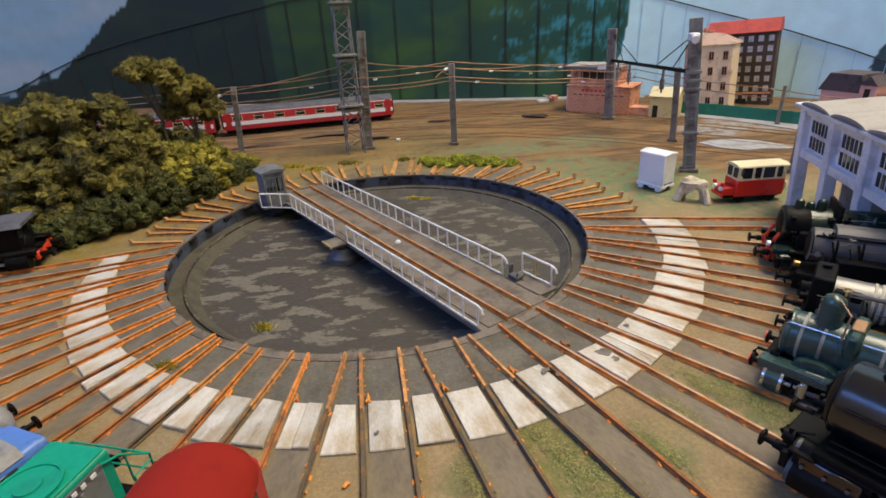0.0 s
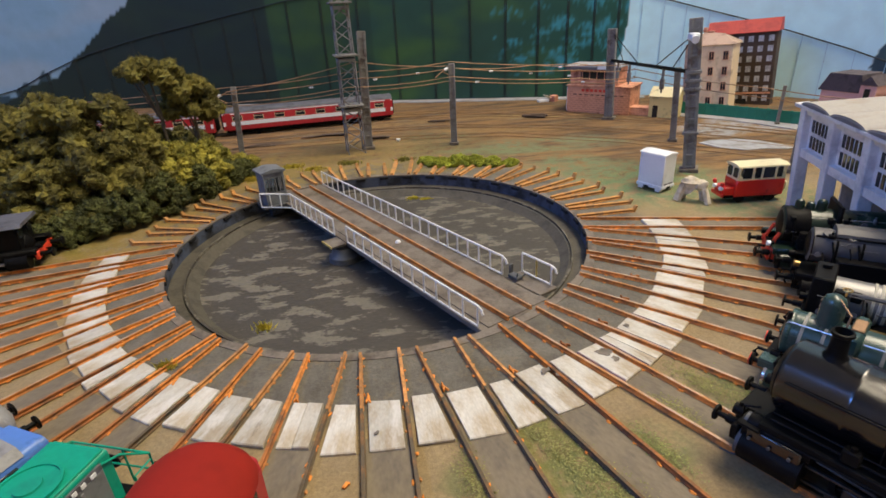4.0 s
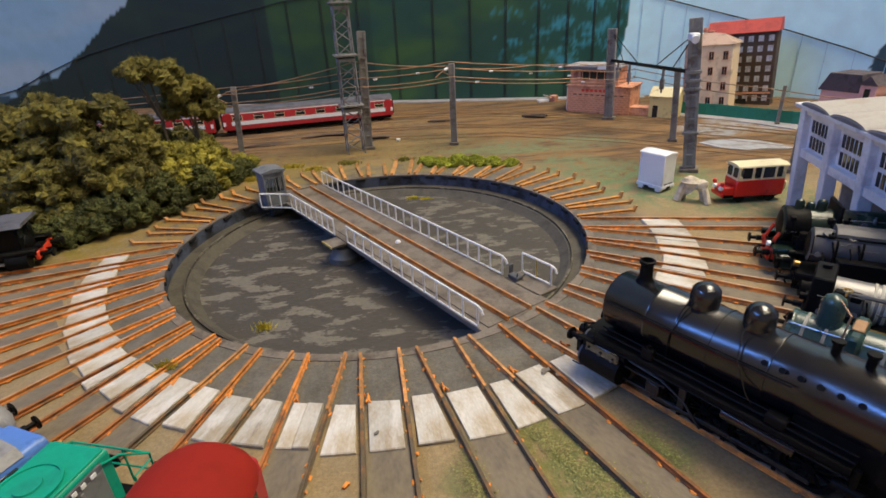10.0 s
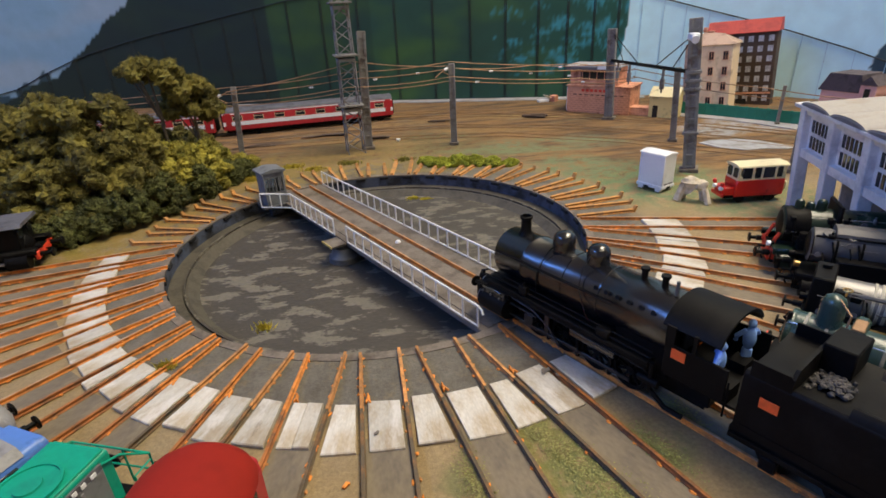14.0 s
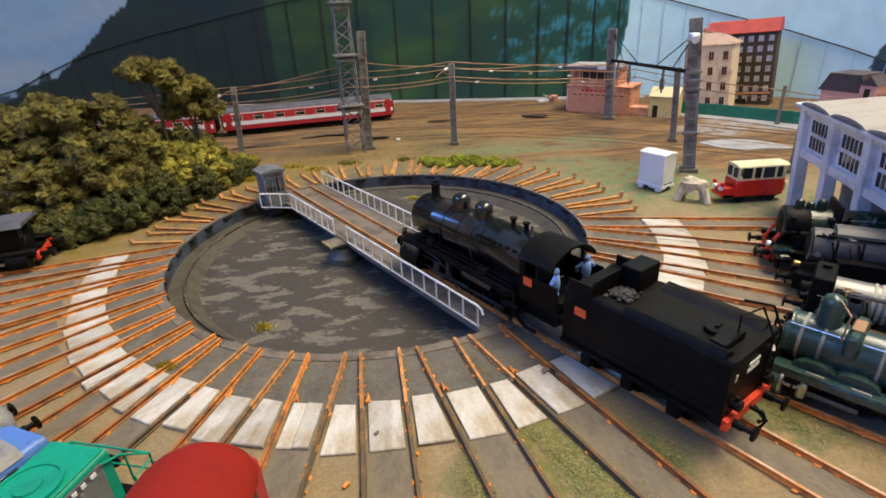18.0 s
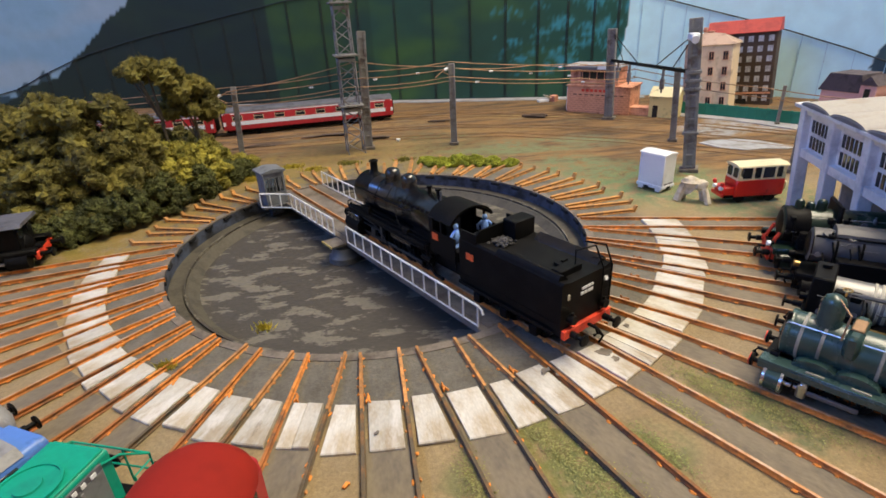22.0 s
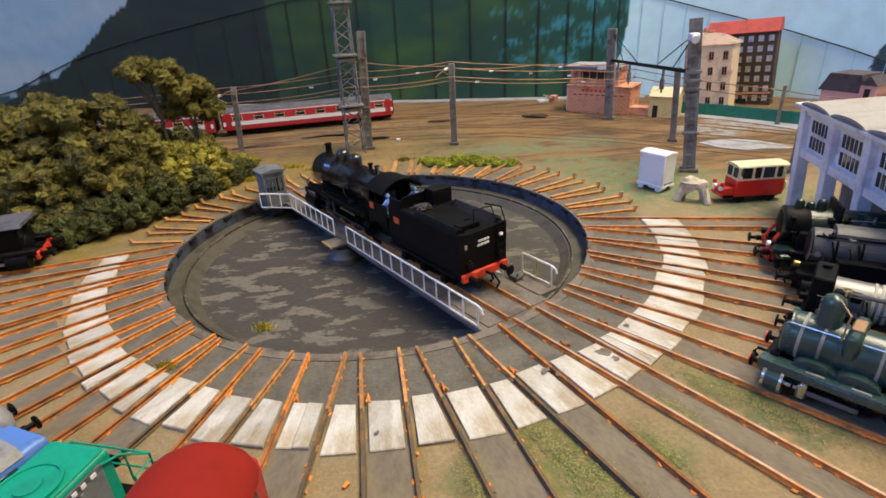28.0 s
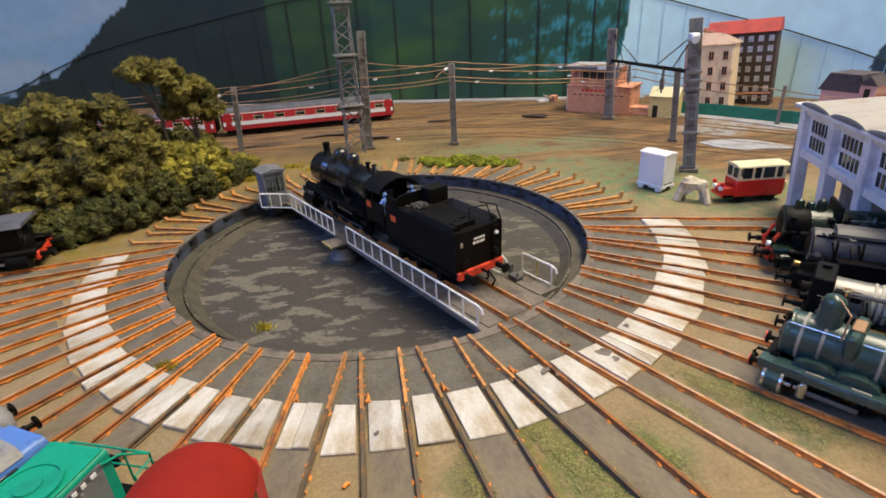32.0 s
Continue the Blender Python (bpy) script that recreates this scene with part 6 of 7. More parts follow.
for i, (x, y, h, s) in enumerate(((-236, 80, 74, 30), (-204, 76, 84, 27), (-182, 84, 80, 26), (-172, 92, 66, 20), (-205, 150, 72, 34), (-272, 108, 74, 30), (-255, 150, 78, 34), (-300, 150, 72, 34), (-170, 180, 40, 26))):
    plant("deciduous_tree", x, y, h, s, OLIVE, "olive green model tree with dense lumpy foam crown", "tree", 10 + i, 26, 7.8, h * 0.14, True, 420, 0.75, "trees on the bank")
plant("tall_tree", -158, 118, 102, 21, OLIVE, "tall olive tree with spreading flat crown on a thin trunk", "tree", 40, 15, 6.0, 87, True, 440, 0.7)
plant("tall_tree", -143, 138, 88, 18, OLIVE, "olive tree with leaning lumpy crown", "tree", 41, 15, 6.6, 56, True, 440, 0.7)
for i, (x, y, h, s) in enumerate(((-212, 46, 50, 19), (-190, 56, 54, 20), (-172, 74, 56, 18), (-156, 100, 46, 18), (-228, 54, 46, 18), (-142, 126, 40, 17))):
    plant("leafy_shrub", x, y, h, s, MOSSY if i in (3, 5) else OLIVE, "tall olive shrub with lumpy foam foliage", "shrub", 60 + i, 22, 6.6, 4, True, 420, 0.75, "shrubs on the bank")
for i, (x, y, h, s) in enumerate(((-212, 25, 16, 13), (-197, 31, 20, 13), (-184, 40, 25, 14), (-168, 50, 29, 15), (-154, 73, 29, 15), (-140, 102, 27, 15), (-129, 134, 21, 14), (-120, 156, 14, 11))):
    plant("hedge_bush", x, y, h, s, DARKLEAF, "dark green leafy hedge bush at the track ends", "bush", 80 + i, 46, 3.4, 1, False, 330, 0.85, "hedge by the tracks")
for i, (x, y, h, s) in enumerate(((-122, 168, 16, 14), (-140, 165, 26, 14))):
    plant("grassy_bush", x, y, h, s, MOSSY, "yellow-green low bush on the bank", "bush", 95 + i, 24, 4.0, 1, False, 260, 0.8)


def tuft(x, y, z, h, spread, material, label, seed, count=220, blade=1.0):
    rr = random.Random(seed)
    g = Geo()
    for k in range(count):
        a, u = rr.uniform(0, 6.283), min(1.3, abs(rr.gauss(0, 0.5))) * spread
        px, py = math.cos(a) * u, math.sin(a) * u * 0.7
        q = Vector((rr.gauss(0, 0.8), rr.gauss(0, 0.8), 1)).normalized() * h * rr.uniform(0.4, 1.1)
        w = rr.uniform(0.25, 0.5) * blade
        g.add([(px - w, py, -0.2), (px + w, py, -0.2), (px + q.x * 0.5 + w * 0.7, py + q.y * 0.4, q.z * 0.6), (px + q.x, py + q.y, q.z)], [(0, 1, 2, 3)])
    tagged(solid("grass_tuft", g, material, at(x, y, z), label, "grass", smooth=0), kind="stuff")


for i, (x, y, h, s) in enumerate(((50, 141, 7, 13), (66, 138, 9, 13), (80, 136, 8, 13), (95, 132, 7, 12), (108, 128, 5, 9), (40, 150, 6, 12))):
    plant("grass_clump", x, y, h, s * 0.85, GRASS, "bright yellow-green grass clump behind the pit rim", "grass", 205 + i, 22, 2.4, 0.2, False, 420, 0.85, "grass behind the rim", 0.6)
tuft(-59, -75, PIT_FLOOR, 4, 4.5, STRAW, "small yellow-green tuft on the pit floor", 21, 150)
tuft(24, 99, PIT_FLOOR, 1.8, 6, YELLOWMOSS, "flat yellow moss on the pit floor", 22, 200)
tuft(33, 95, PIT_FLOOR, 1.5, 5, YELLOWMOSS, "flat yellow moss on the pit floor", 23, 140)
tuft(-85.6, -118, 0, 4.0, 4, STRAW, "yellow-green tuft between the rails", 24, 150)
for i, (x, y) in enumerate(((-96, 150), (-60, 158), (-30, 170), (-80, 172), (20, 168), (-110, 140))):
    tuft(x, y, 0, 3.6, 11, STRAW if i % 2 else MOSSY, "dry yellow grass on the far rim", 30 + i, 260)


def moss(x, y, spread, way, material, label, seed, count=700):
    """Fine flock scattered on the sand, drawn out along the tracks."""
    rr = random.Random(seed)
    g = Geo()
    for k in range(count):
        px, py = rr.gauss(0, 0.6) * spread * 1.9, rr.gauss(0, 0.4) * spread
        r, a = rr.uniform(0.16, 0.46), rr.uniform(0, 6.283)
        ca, sa, tilt = r * math.cos(a), r * math.sin(a), rr.uniform(-0.5, 0.5) * r
        z = rr.uniform(0.05, 0.5)
        g.add([(px - ca, py - sa, z - tilt), (px + sa * 0.6, py - ca * 0.6, z), (px + ca, py + sa, z + tilt), (px - sa * 0.6, py + ca * 0.6, z)], [(0, 1, 2, 3)])
    tagged(solid("moss_patch", g, material, at(x, y, 0, way), label, "moss", smooth=0), kind="stuff")


for i, (x, y, w) in enumerate(((55, -184, 8), (62, -197, 8), (50, -175, 6), (70, -207, 8), (123, -170, 9), (113, -160, 7), (132, -181, 9), (84, -186, 5), (26, -190, 6), (98, -172, 5))):
    moss(x, y, w, math.degrees(math.atan2(y, x)), (WEED, GRASSY, WEED)[i % 3], "thin mossy green flock on sand", 50 + i, 900)
for i, (x, y) in enumerate(((210, 62), (180, 78), (225, 40), (-178, 18), (-205, 14))):
    moss(x, y, 14, math.degrees(math.atan2(y, x)), WEED, "thin green flock on sand", 70 + i, 700)
CHIP = Geo().box(0, 0, 0.3, 1.2, 2.4, 0.6, 0.15).box(0.5, 0.8, 0.4, 0.9, 1.0, 0.5, 0.15, rz=30)
for x, y, a in ((-11, -186, -30), (-21.5, -170.5, 8)):
    solid("rust_chip", CHIP, ORANGE, at(x, y, 0.1, a), "loose orange chip of rust on the ground", "chip")


# ---- engines parked round the turntable; local y runs outward from the front beam at y = 0 ----
def parked(name, index, r, label, category, shift=0.0):
    foot, d, turn = track_line(index)
    p = foot + d * (r - PIT_R) + Vector((-d.y, d.x)) * shift
    return thing(name, at(p.x, p.y, 0, turn + 180), label, category, "engines parked round the turntable")


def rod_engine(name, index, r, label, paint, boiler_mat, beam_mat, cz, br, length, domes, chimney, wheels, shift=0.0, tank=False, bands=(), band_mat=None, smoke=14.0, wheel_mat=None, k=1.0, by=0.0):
    """A parked steam engine, its front towards the turntable."""
    e = parked(name, index, r, label, "locomotive", shift)
    part("frame", Geo().box(0, length / 2, 8, 11, length, 6, 0.3), BLACK, e)
    beam = part("front_beam", Geo().box(0, 0.8 + by, 8.5, 25, 1.8, 4.6, 0.3), beam_mat, e, "red buffer beam" if beam_mat is REDBEAM else "")
    for s in (-1, 1):
        buffer(beam, s * 9, by, 8.5, -1)
        part("lamp", Geo().cyl((s * 8, 1 + by, 13), (s * 8, by - 1.6, 13), 1.5, n=12), BLACK, beam)
    part("coupling_hook", Geo().tube([(0, 0, 8), (0, -3.4, 8), (0, -4.4, 6), (0, -3, 4.6)], 0.6), BLACK, beam)
    turn = Matrix.Translation((0, 0, cz)) @ Matrix.Rotation(radians(-90), 4, "X")
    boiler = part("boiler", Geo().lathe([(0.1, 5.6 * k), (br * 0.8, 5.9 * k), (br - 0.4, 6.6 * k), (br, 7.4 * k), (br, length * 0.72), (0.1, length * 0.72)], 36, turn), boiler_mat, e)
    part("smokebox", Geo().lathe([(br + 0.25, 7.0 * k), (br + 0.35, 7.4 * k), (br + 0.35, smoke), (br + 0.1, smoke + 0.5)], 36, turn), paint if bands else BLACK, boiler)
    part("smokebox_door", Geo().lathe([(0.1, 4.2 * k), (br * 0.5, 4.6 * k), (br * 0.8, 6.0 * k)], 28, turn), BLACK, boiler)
    for y in bands:
        part("boiler_band", Geo().lathe([(br, y - 0.5), (br + 0.3, y - 0.4), (br + 0.3, y + 0.4), (br, y + 0.5)], 36, turn), band_mat, boiler)
    for y, dr, dz, mat in domes:
        part("dome", Geo().lathe([(dr * 1.25, cz + br * 0.75), (dr, cz + br + 1), (dr, dz - dr * 0.8), (dr * 0.8, dz - dr * 0.3), (dr * 0.45, dz - 0.2), (0.05, dz)], 24, Matrix.Translation((0, y, 0))), mat, e)
    if chimney:
        y, cr, ch = chimney
        part("chimney", Geo().lathe([(cr * 1.5, cz + br - 0.6), (cr, cz + br + 1.6), (cr * 0.95, ch - 2), (cr * 1.25, ch - 1.2), (cr * 1.25, ch), (cr * 0.8, ch)], 20, Matrix.Translation((0, y, 0))), BLACK, e)
    for s in (-1, 1):
        part("running_board", Geo().box(s * 11.2, length * 0.38, 12.4, 5.6, length * 0.76, 1.2, 0.3), paint, e)
        part("valance", Geo().box(s * 13.8, length * 0.38, 11.0, 0.8, length * 0.76, 2.6, 0.2), paint, e)
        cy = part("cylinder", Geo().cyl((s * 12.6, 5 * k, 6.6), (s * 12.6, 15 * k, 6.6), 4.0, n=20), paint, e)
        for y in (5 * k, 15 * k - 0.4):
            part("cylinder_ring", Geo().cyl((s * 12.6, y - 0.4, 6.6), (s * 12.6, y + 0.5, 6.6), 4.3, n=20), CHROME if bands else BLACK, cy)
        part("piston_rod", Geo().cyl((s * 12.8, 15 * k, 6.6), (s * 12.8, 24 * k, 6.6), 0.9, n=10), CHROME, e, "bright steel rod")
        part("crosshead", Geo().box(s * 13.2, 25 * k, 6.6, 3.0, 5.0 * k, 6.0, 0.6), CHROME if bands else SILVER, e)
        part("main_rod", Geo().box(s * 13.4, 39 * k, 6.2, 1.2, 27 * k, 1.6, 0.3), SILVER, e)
        for y in wheels:
            wheel(e, s * 7.4, y, 6.0, wheel_mat or BLACK)
            part("splasher", Geo().prism([(y + 6.4 * math.cos(a), 12.6 + 3.6 * math.sin(a)) for a in np.linspace(0, math.pi, 11)], s * 9 - 2.0, s * 9 + 2.0, Matrix.Rotation(radians(90), 4, "Z") @ Matrix.Scale(-1, 4, (0, 1, 0))), paint, e)
        if tank:
            part("side_tank", Geo().box(s * 11.2, length * 0.42, 19, 5, length * 0.36, 13, 0.6), paint, e)
    part("cab", Geo().box(0, length * 0.72 + 9, 21, 26, 18, 22, 0.6), paint, e)
    part("cab_roof", Geo().prism([(-14, 32), (14, 32), (13, 33.6), (6, 35.4), (-6, 35.4), (-13, 33.6)], length * 0.72 - 1, length * 0.72 + 21), BLACK, e)
    return e


PALEGOLD = surface("pale_gold_line", (0.30, 0.29, 0.24), 0.45)
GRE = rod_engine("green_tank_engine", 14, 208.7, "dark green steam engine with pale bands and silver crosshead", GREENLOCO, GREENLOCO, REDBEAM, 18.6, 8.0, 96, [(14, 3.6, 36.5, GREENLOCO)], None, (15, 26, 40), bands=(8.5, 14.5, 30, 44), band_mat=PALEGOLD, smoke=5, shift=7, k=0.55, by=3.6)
for s in (-1, 1):
    part("buffer_face", Geo().cyl((s * 9, -3.0, 8.5), (s * 9, -3.5, 8.5), 2.1, n=16), REDBEAM, GRE, "red buffer face")
part("sand_box", Geo().box(0, 22, 23.5, 17, 4.4, 9, 1.2), GREENLOCO, GRE)
part("sand_box_lid", Geo().box(0, 22, 28.2, 8, 3.4, 0.8, 0.3), WIRE, GRE, "copper lid")
part("feed_pipe", Geo().tube([(7, 19, 25), (5, 19.5, 33), (1, 15, 36)], 0.35), WIRE, GRE, "copper pipe")
part("boiler_rail", Geo().tube([(5.7, 4, 24.6), (5.7, 4.6, 25.2), (5.8, 60, 25.4)], 0.24), CHROME, GRE, "bright rail along the boiler highlight")
part("lamp_iron", Geo().cyl((4, 4, 24), (4, 4, 28), 0.8, n=8), BLACK, GRE)
for y in (16, 28, 39):
    part("spring_hanger", Geo().box(14.2, y, 14.2, 0.6, 5, 0.6, 0.1), PALEGOLD, GRE)
part("step_plate", Geo().box(14.2, 11, 9.5, 1.0, 4, 0.5).box(14.2, 11, 7.5, 0.5, 0.6, 4), BLACK, GRE)
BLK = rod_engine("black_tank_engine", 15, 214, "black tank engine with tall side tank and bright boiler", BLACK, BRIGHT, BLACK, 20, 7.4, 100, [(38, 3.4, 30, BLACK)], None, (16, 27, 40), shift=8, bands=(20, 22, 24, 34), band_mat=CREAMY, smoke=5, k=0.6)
part("tank_front", Geo().box(-1, 4.6, 19, 17, 7, 20, 0.6), BLACK, BLK, "tall plain black side tank")
part("tank_cap", Geo().cyl((-4, 4.6, 29), (-4, 4.6, 30.4), 1.6, n=14), BLACK, BLK)
part("steam_pipe", Geo().tube([(7.5, 9, 25), (8.5, 18, 26), (8.5, 50, 26)], 0.8), SILVER, BLK)
part("running_pipe", Geo().tube([(11, 6, 15), (11, 60, 15)], 0.5), BRASS, BLK)
part("valve_wheel", Geo().tube([(9 + 1.4 * math.cos(a), 12 + 1.4 * math.sin(a), 27.5) for a in np.linspace(0, 2 * math.pi, 13)], 0.3).cyl((9, 12, 25), (9, 12, 27.5), 0.4, n=6), BRASS, BLK, "brass valve wheel")
for y in (10, 15, 28, 33):
    part("boiler_fitting", Geo().box(7.4, y, 24.5, 3.6, 3.2, 3, 0.4), BLACK, BLK)
    part("boiler_pipe", Geo().tube([(8.5, y + 2, 25), (10.5, y + 2.5, 20), (11, y + 2, 13)], 0.4), RODS, BLK)
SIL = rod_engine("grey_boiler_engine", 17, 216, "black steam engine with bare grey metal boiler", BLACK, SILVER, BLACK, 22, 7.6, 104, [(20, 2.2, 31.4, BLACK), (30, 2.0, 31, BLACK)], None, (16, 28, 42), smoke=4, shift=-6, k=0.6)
for y, w in ((9, 5), (18, 8), (30, 6), (42, 9)):
    part("casing_lid", Geo().cyl((3.2, y, 28.2), (4.4, y, 29.8), w * 0.34, n=16), SILVER, SIL)
    part("casing_strap", Geo().lathe([(7.65, y + 3.4), (7.95, y + 3.5), (7.95, y + 4.3), (7.65, y + 4.4)], 36, Matrix.Translation((0, 0, 22)) @ Matrix.Rotation(radians(-90), 4, "X")), BLACK, SIL)
    part("boiler_pipe", Geo().tube([(6.5, y + 2, 26.5), (9, y + 3, 22), (10.5, y + 3, 13)], 0.5), BLACK, SIL)
part("upper_casing", Geo().prism([(-6, 27), (6, 27), (5.4, 30), (3, 31.6), (-3, 31.6), (-5.4, 30)], 12, 70), SILVER, SIL, "long grey casing along the boiler top")
part("feed_pipe", Geo().tube([(5, 5, 28), (6, 24, 28.6), (5, 60, 28.2)], 0.5), BLACK, SIL)
part("side_tank", Geo().box(11, 30, 17, 6, 34, 8, 0.6), BLACK, SIL)
part("lamp", Geo().cyl((9, 1, 15.5), (9, -1, 15.5), 1.3, n=12), BRASS, SIL, "small brass lamp")
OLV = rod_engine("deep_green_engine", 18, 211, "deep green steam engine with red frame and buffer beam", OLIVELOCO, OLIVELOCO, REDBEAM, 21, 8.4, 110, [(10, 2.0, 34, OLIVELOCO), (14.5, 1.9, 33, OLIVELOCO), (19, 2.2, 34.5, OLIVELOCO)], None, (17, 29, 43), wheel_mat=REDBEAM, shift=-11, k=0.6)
# Bright rail laid along the boiler top to draw its white highlight line.
part("boiler_rail", Geo().tube([(6.0, 4.4, 26.6), (6.2, 50, 27)], 0.28), CHROME, OLV, "bright rail along the boiler highlight")
part("cab_sheet", Geo().box(0, 25, 26, 17, 2, 15, 0.5), BLACK, OLV)
part("red_frame_end", Geo().box(0, 2, 6, 15, 5, 5, 0.5), REDBEAM, OLV, "red frame end")
part("red_strut", Geo().tube([(7, -0.5, 9), (6, 3, 18)], 0.9).tube([(-7, -0.5, 9), (-6, 3, 18)], 0.9), REDBEAM, OLV, "red struts")
part("headlamp", Geo().cyl((9, -0.6, 13.4), (9, -2.2, 13.4), 1.3, n=12), WHITEPAINT, OLV, "white headlamp")
for y in (7, 22, 28):
    part("boiler_fitting", Geo().box(6.8, y, 26, 2.6, 2.4, 2.4, 0.3), BLACK, OLV)
    part("boiler_pipe", Geo().tube([(7.5, y, 26), (9.4, y + 1, 21), (10.5, y + 1, 13)], 0.4), BLACK, OLV)
part("pump", Geo().cyl((11, 12, 13), (11, 12, 21), 2.2, n=14).cyl((11, 12, 16), (11, 12, 18), 2.7, n=14), BLACK, OLV)
# pipes, rods and small fittings of the parked engines
rp = random.Random(12)
for eng, top, n_ in ((BLK, 21, 20), (SIL, 22, 24), (OLV, 21, 22)):
    for q in range(n_):
        y = 4 + q * 2.3 + rp.uniform(-1, 1)
        z = top + rp.uniform(-5, 5)
        mat = rp.choice((BLACK, RODS, SILVER, BLACK))
        if q % 4 == 0:
            part("grab_iron", Geo().tube([(8.4, y, z), (9.4, y, z + 0.4), (9.4, y + 4.5, z + 0.4), (8.4, y + 4.5, z)], 0.22), SILVER, eng)
        elif q % 4 == 1:
            part("valve", Geo().cyl((7.6, y, z), (9.6, y, z + 0.6), 0.7, n=10).cyl((9.6, y, z + 0.6), (10.0, y, z + 0.7), 1.1, n=10), mat, eng)
        elif q % 4 == 2:
            part("drain_pipe", Geo().tube([(8.2, y, z), (10.4, y + 0.6, z - 3), (11.2, y + 1.2, 13)], 0.32), BLACK, eng)
        else:
            w = rp.uniform(1.2, 2.8)
            part("fitting_box", Geo().box(rp.uniform(5.4, 7.4), y, z + 2, 2.4, w, rp.uniform(1.2, 2.6), 0.35).cyl((6.4, y, z + 3), (6.4, y, z + 4.4), 0.5, n=8), mat, eng)
    part("hand_wheel", Geo().tube([(9.6, 9 + 1.3 * math.cos(a), 17 + 1.3 * math.sin(a)) for a in np.linspace(0, 2 * math.pi, 13)], 0.22), RODS, eng)
    part("front_step", Geo().box(13.0, 1.0, 6.0, 2.4, 3, 0.5).box(13.0, -0.4, 8.4, 0.4, 0.5, 5), BLACK, eng)
    part("brake_hose", Geo().tube([(4.4, 0.4, 8), (4.4, -1.8, 7.4), (4.4, -2.4, 4.6), (3.8, -1.6, 3.0)], 0.45), BLACK, eng)
    part("coupling_chain", Geo().tube([(0, -2.6, 7.6), (0.5, -3.2, 5.4), (0, -2.8, 3.6)], 0.5), RODS, eng)
# the dark engine at the west side
WST = rod_engine("black_shunting_engine", 0, 192.5, "black shunting engine with cab and orange-red beam", BLACK, BLACK, REDBEAM, 13, 6, 100, [], None, (20, 36, 52), shift=-19)
part("front_cab", Geo().box(0, 20, 19, 22, 26, 14, 0.6), BLACK, WST)
part("front_cab_roof", Geo().prism([(-13, 26), (13, 26), (11, 28), (-11, 28)], 3, 36), ROOFGREY, WST, "grey-black cab roof")
part("cab_window", Geo().box(-6.6, 6.6, 21.5, 6, 0.6, 5), DARKGLASS, WST)
part("cab_window", Geo().box(6.6, 6.6, 21.5, 6, 0.6, 5), DARKGLASS, WST)
part("cab_window", Geo().box(11.2, 16, 21.5, 0.6, 7, 5), DARKGLASS, WST)
part("red_badge", Geo().box(3, 6.6, 14.6, 3, 0.6, 2.4), REDBEAM, WST)

# ---- diesel stock at the near side ----
BLUEPAINT = surface("light_blue_paint", (0.09, 0.21, 0.58), 0.4, 0, 0.08, 2, 12, None, 0.2, 0.03)
ROOFSILVER = surface("silver_grey_roof", (0.30, 0.30, 0.31), 0.55, 0.2, 0.12, 2, 14, None, 0.3, 0.05)
JADE = surface("jade_green_paint", (0.0, 0.30, 0.19), 0.5, 0, 0.12, 2, 12, (0.0, 0.24, 0.16), 0.35, 0.06)
ROOFRED = surface("brick_red_roof", (0.265, 0.016, 0.009), 0.85, 0, 0.1, 2, 16, (0.22, 0.014, 0.008), 0.35, 0.05)
ROOFRED.node_tree.nodes["Principled BSDF"].inputs["Specular IOR Level"].default_value = 0.2
GRILLE = surface("grey_grille", (0.24, 0.245, 0.25), 0.5, 0.3, 0.1)


def rounded(w, z0, z1, r):
    """Cross section with rounded top corners."""
    out = [(-w, z0), (w, z0), (w, z1 - r)]
    out += [(w - r + r * math.cos(a), z1 - r + r * math.sin(a)) for a in np.linspace(0, math.pi / 2, 6)]
    out += [(-w + r + r * math.cos(a), z1 - r + r * math.sin(a)) for a in np.linspace(math.pi / 2, math.pi, 6)]
    return out + [(-w, z1 - r)]


def bogies(e, ys):
    for y in ys:
        b = part("bogie", Geo().box(0, y, 5, 19, 24, 5, 0.5), BLACK, e)
        for k in (-7, 7):
            for s in (-1, 1):
                part("wheel", Geo().cyl((s * 8, y + k, 6), (s * 9.6, y + k, 6), 4.2, n=16), BLACK, b)


# grey-nosed engine
GN = parked("grey_railcar", 6, 196, "grey rounded railcar nose with black buffers", "railcar", -6)
part("body", Geo().prism(rounded(12, 6, 19, 4), 2, 90), ROOFSILVER, GN)
part("nose", Geo().ball(0, 3, 12, 11.6, 6, 6.5, 16), ROOFSILVER, GN)
for s in (-1, 1):
    buffer(GN, s * 7.5, 0, 7.5, -1)
bogies(GN, (20, 70))
# blue railcar
BL = parked("blue_railcar", 7, 199, "light blue railcar with silver roof and dark windows", "railcar", -9)
part("body", Geo().prism(rounded(10, 5, 19.6, 2.5), 0, 90), BLUEPAINT, BL)
part("roof", Geo().prism([(-10, 18.6), (10, 18.6), (8, 21.2), (3, 22.4), (-3, 22.4), (-8, 21.2)], 5, 92), ROOFSILVER, BL)
part("cab_front", Geo().prism(rounded(9, 8, 18.5, 2.5), -2, 1), BLUEPAINT, BL)
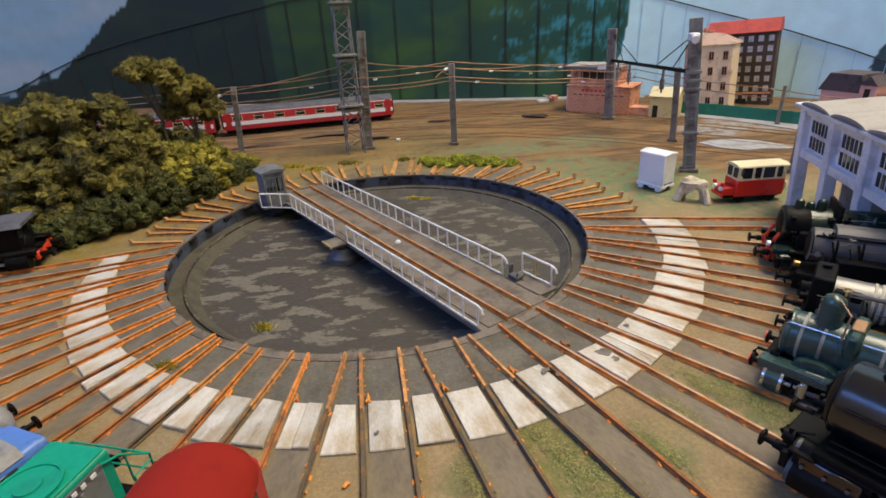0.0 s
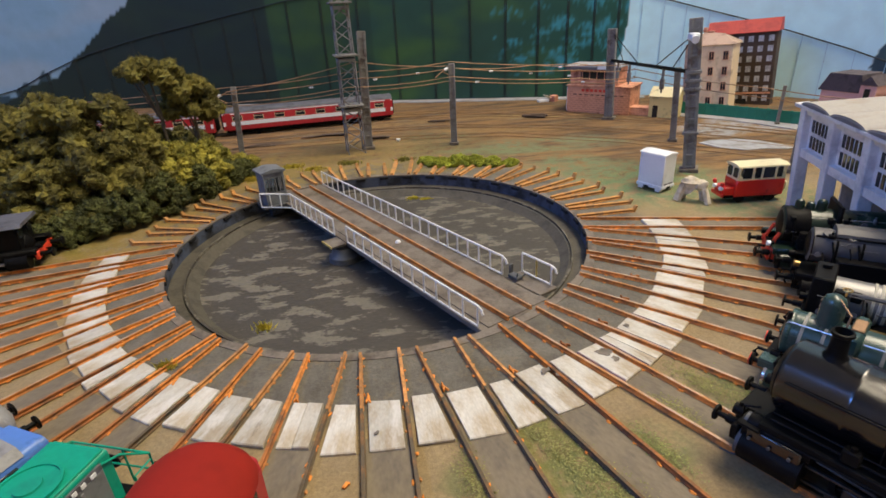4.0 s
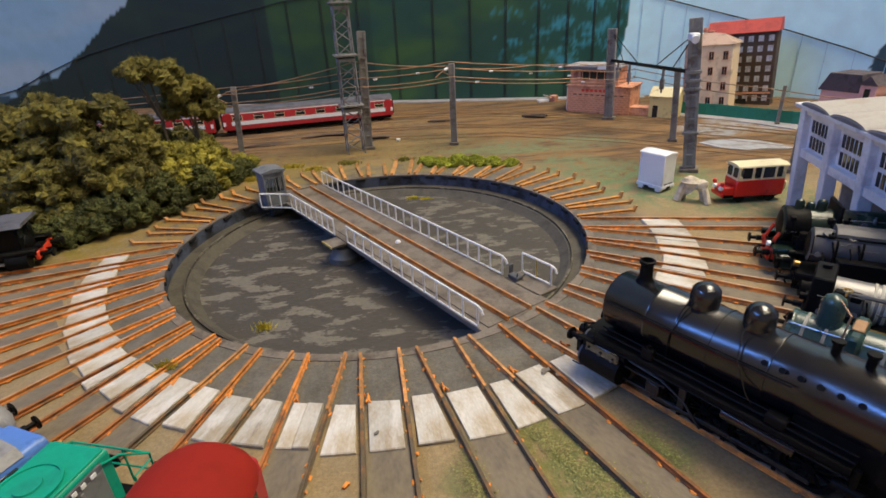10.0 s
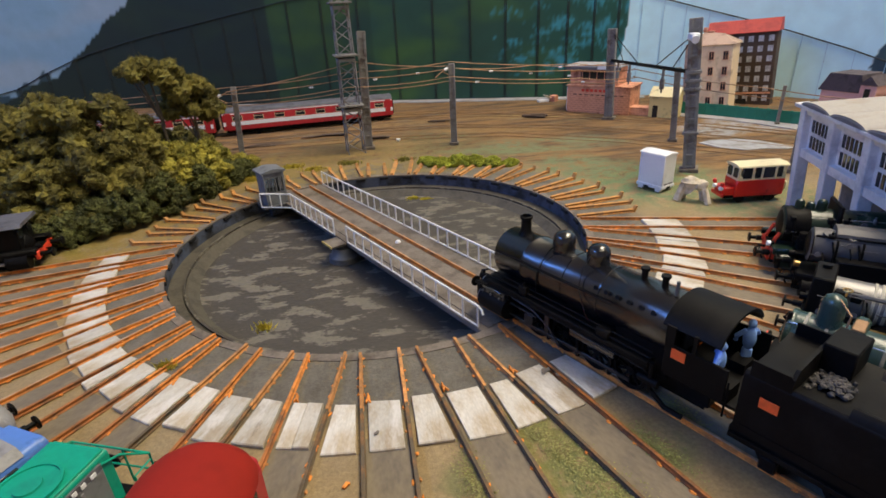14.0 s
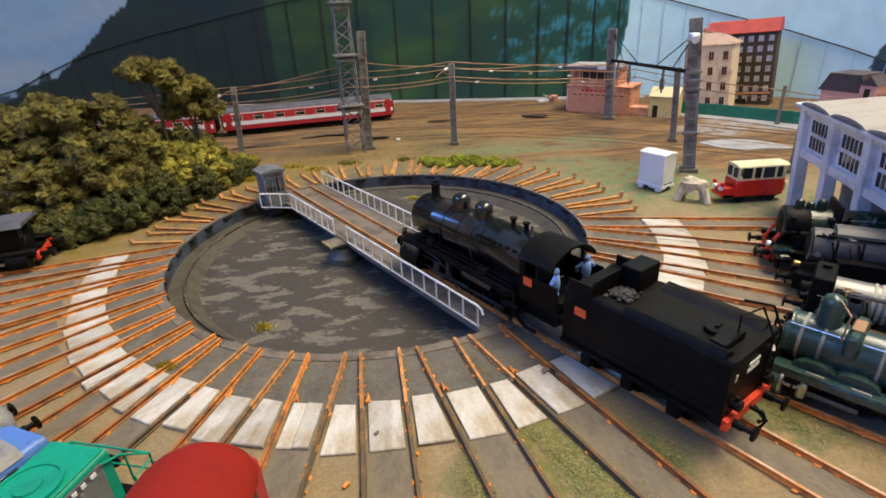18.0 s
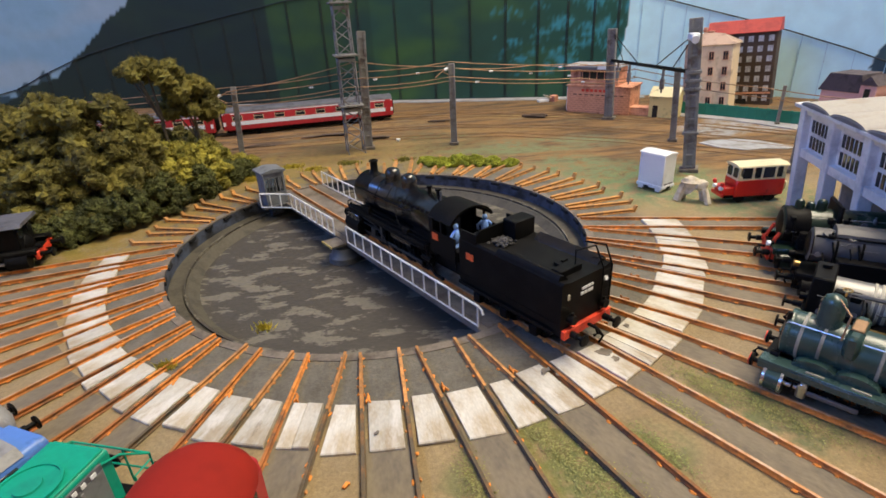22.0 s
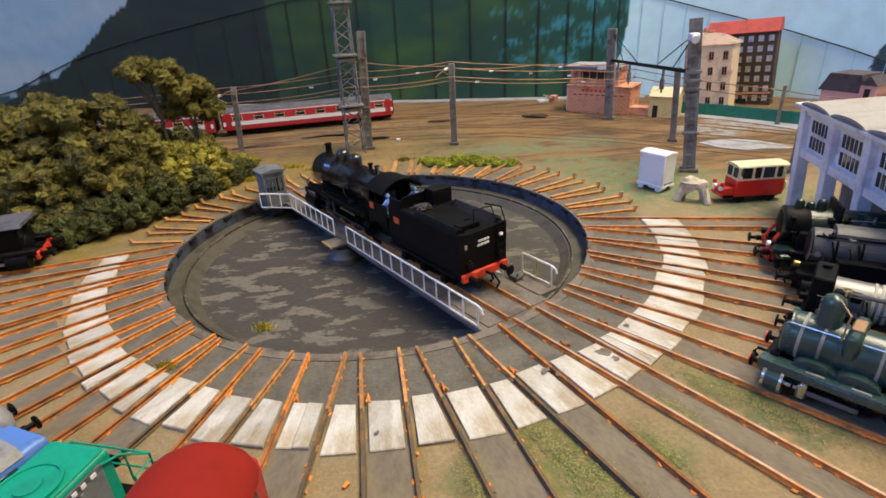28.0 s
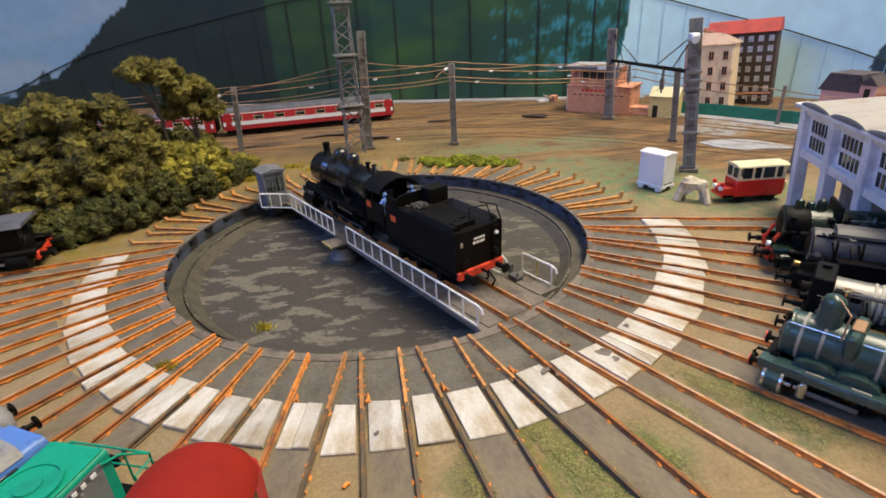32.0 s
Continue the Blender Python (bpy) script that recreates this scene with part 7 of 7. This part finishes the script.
for s in (-1, 1):
    part("windscreen", Geo().box(s * 4.4, -2.1, 14.5, 6, 0.6, 5, 0.3), DARKGLASS, BL)
    part("side_window", Geo().box(s * 10, 12, 14.5, 0.7, 9, 5, 0.3), DARKGLASS, BL)
    part("side_window", Geo().box(s * 10, 28, 14.5, 0.7, 12, 5, 0.3), DARKGLASS, BL)
    part("hand_rail", Geo().tube([(s * 10.4, 4, 8), (s * 11.0, 4, 13), (s * 10.4, 4, 17)], 0.4), CHROME, BL)
    buffer(BL, s * 7.5, -1, 7.5, -1)
part("roof_gutter", Geo().box(9.6, 46, 19.4, 0.9, 88, 0.9, 0.2), ROOFSILVER, BL)
bogies(BL, (20, 70))
# green diesel
DG = parked("green_diesel_engine", 8, 198, "jade green diesel engine with round roof fans and end railing", "locomotive", -8.5)
part("hood", Geo().prism(rounded(8.4, 8, 28, 1.2), 4, 80), JADE, DG)
part("hood_top", Geo().box(0, 42, 28.2, 16, 75, 0.7, 0.3), JADE, DG)
for y, r in ((18, 7.2), (40, 7.2), (62, 7.2)):
    part("roof_fan", Geo().lathe([(r, 28.7), (r, 29.3), (r - 0.7, 29.3), (r - 0.8, 28.9), (r * 0.42, 28.9), (r * 0.4, 29.4), (0.05, 29.5)], 30, Matrix.Translation((0, y, 0))), JADE, DG)
for s in (-1, 1):
    part("side_panel", Geo().box(s * 8.5, 42, 18, 0.7, 70, 13, 0.3), GRILLE, DG, "grey louvred side panel")
    part("name_strip", Geo().box(s * 8.55, 42, 25.4, 0.7, 70, 1.9, 0.2), ROOFGREY, DG, "dark strip with white marks")
    for k in range(10):
        part("louvre", Geo().box(s * 8.9, 14 + 1.7 * k, 18, 0.5, 0.8, 11), ROOFSILVER, DG)
    for k, (y, w) in enumerate(((10, 2.2), (13, 1.8), (15.6, 1.8), (19.4, 2.4), (23, 1.6), (25.4, 1.6))):
        part("side_mark", Geo().box(s * 9.0, y, 25.2, 0.4, w * 0.7, 1.1), WHITEPAINT, DG, "white lettering bars")
    part("walkway", Geo().box(s * 12, 42, 8, 5, 84, 1.2, 0.2), JADE, DG)
    part("end_railing", Geo().tube([(s * 12.5, 2, 8), (s * 12.5, -3, 9), (s * 12.5, -3, 20), (s * 9, 2, 24), (s * 8.5, 8, 26)], 0.36).tube([(s * 12.5, -3, 13), (s * 12.5, 8, 14)], 0.3).tube([(s * 12.5, 3, 8), (s * 12.5, 3, 18), (s * 12.5, -3, 18)], 0.3), JADE, DG)
    buffer(DG, s * 8, -2, 8, -1)
part("front_railing", Geo().tube([(-12.5, -3, 20), (12.5, -3, 20)], 0.36).tube([(-4, -3, 20), (-4, -3, 8)], 0.3).tube([(4, -3, 20), (4, -3, 8)], 0.3).tube([(-12.5, -3, 14), (12.5, -3, 14)], 0.3), JADE, DG)
part("frame", Geo().box(0, 42, 6.6, 24, 88, 2.6, 0.3), BLACK, DG)
bogies(DG, (18, 66))
# railcar with red roof
RR = parked("red_railcar", 9, 197, "railcar with plain rounded brick-red roof", "railcar", shift=-8.5)
body = part("body", Geo().prism(rounded(13, 5, 26, 2), 4, 90), COACHRED, RR)
sec = [(14.8 * math.cos(a), 25 + 8.0 * math.sin(a)) for a in np.linspace(0, math.pi, 17)]
vs, fs = [], []
for k, (y, sc) in enumerate(((-1.0, 0.05), (-0.2, 0.42), (1.6, 0.68), (4.5, 0.86), (9, 0.97), (14, 1.0), (92, 1.0))):
    vs += [(x * sc, y, 25 + (z - 25) * (0.35 + 0.65 * sc) - 2.2 * (1 - sc)) for x, z in sec]
for k in range(6):
    fs += [(k * 17 + i, k * 17 + i + 1, (k + 1) * 17 + i + 1, (k + 1) * 17 + i) for i in range(16)]
fs.append(tuple(range(17)))
part("roof", Geo().add(vs, fs), ROOFRED, RR, "plain brick-red roof")
part("nose", Geo().prism(rounded(10.5, 5, 24, 2), 0, 5), COACHRED, RR)
# Added orange line, standing in for the rail seen past the roof.
part("aerial_wire", Geo().tube([(9.6, 4, 20), (11.8, 40, 30)], 0.5), RUST, RR)
for s in (-1, 1):
    part("windscreen", Geo().box(s * 5, -0.2, 19, 8, 0.6, 6, 0.3), DARKGLASS, RR)
    part("side_window", Geo().box(s * 13.1, 16, 19, 0.6, 14, 7, 0.3), DARKGLASS, RR)
    buffer(RR, s * 6, 4.5, 7, -1)
bogies(RR, (20, 70))


def motions():
    walk(LOCO, [(t, loco_pose(s)) for t, s in RIDE])


motions()
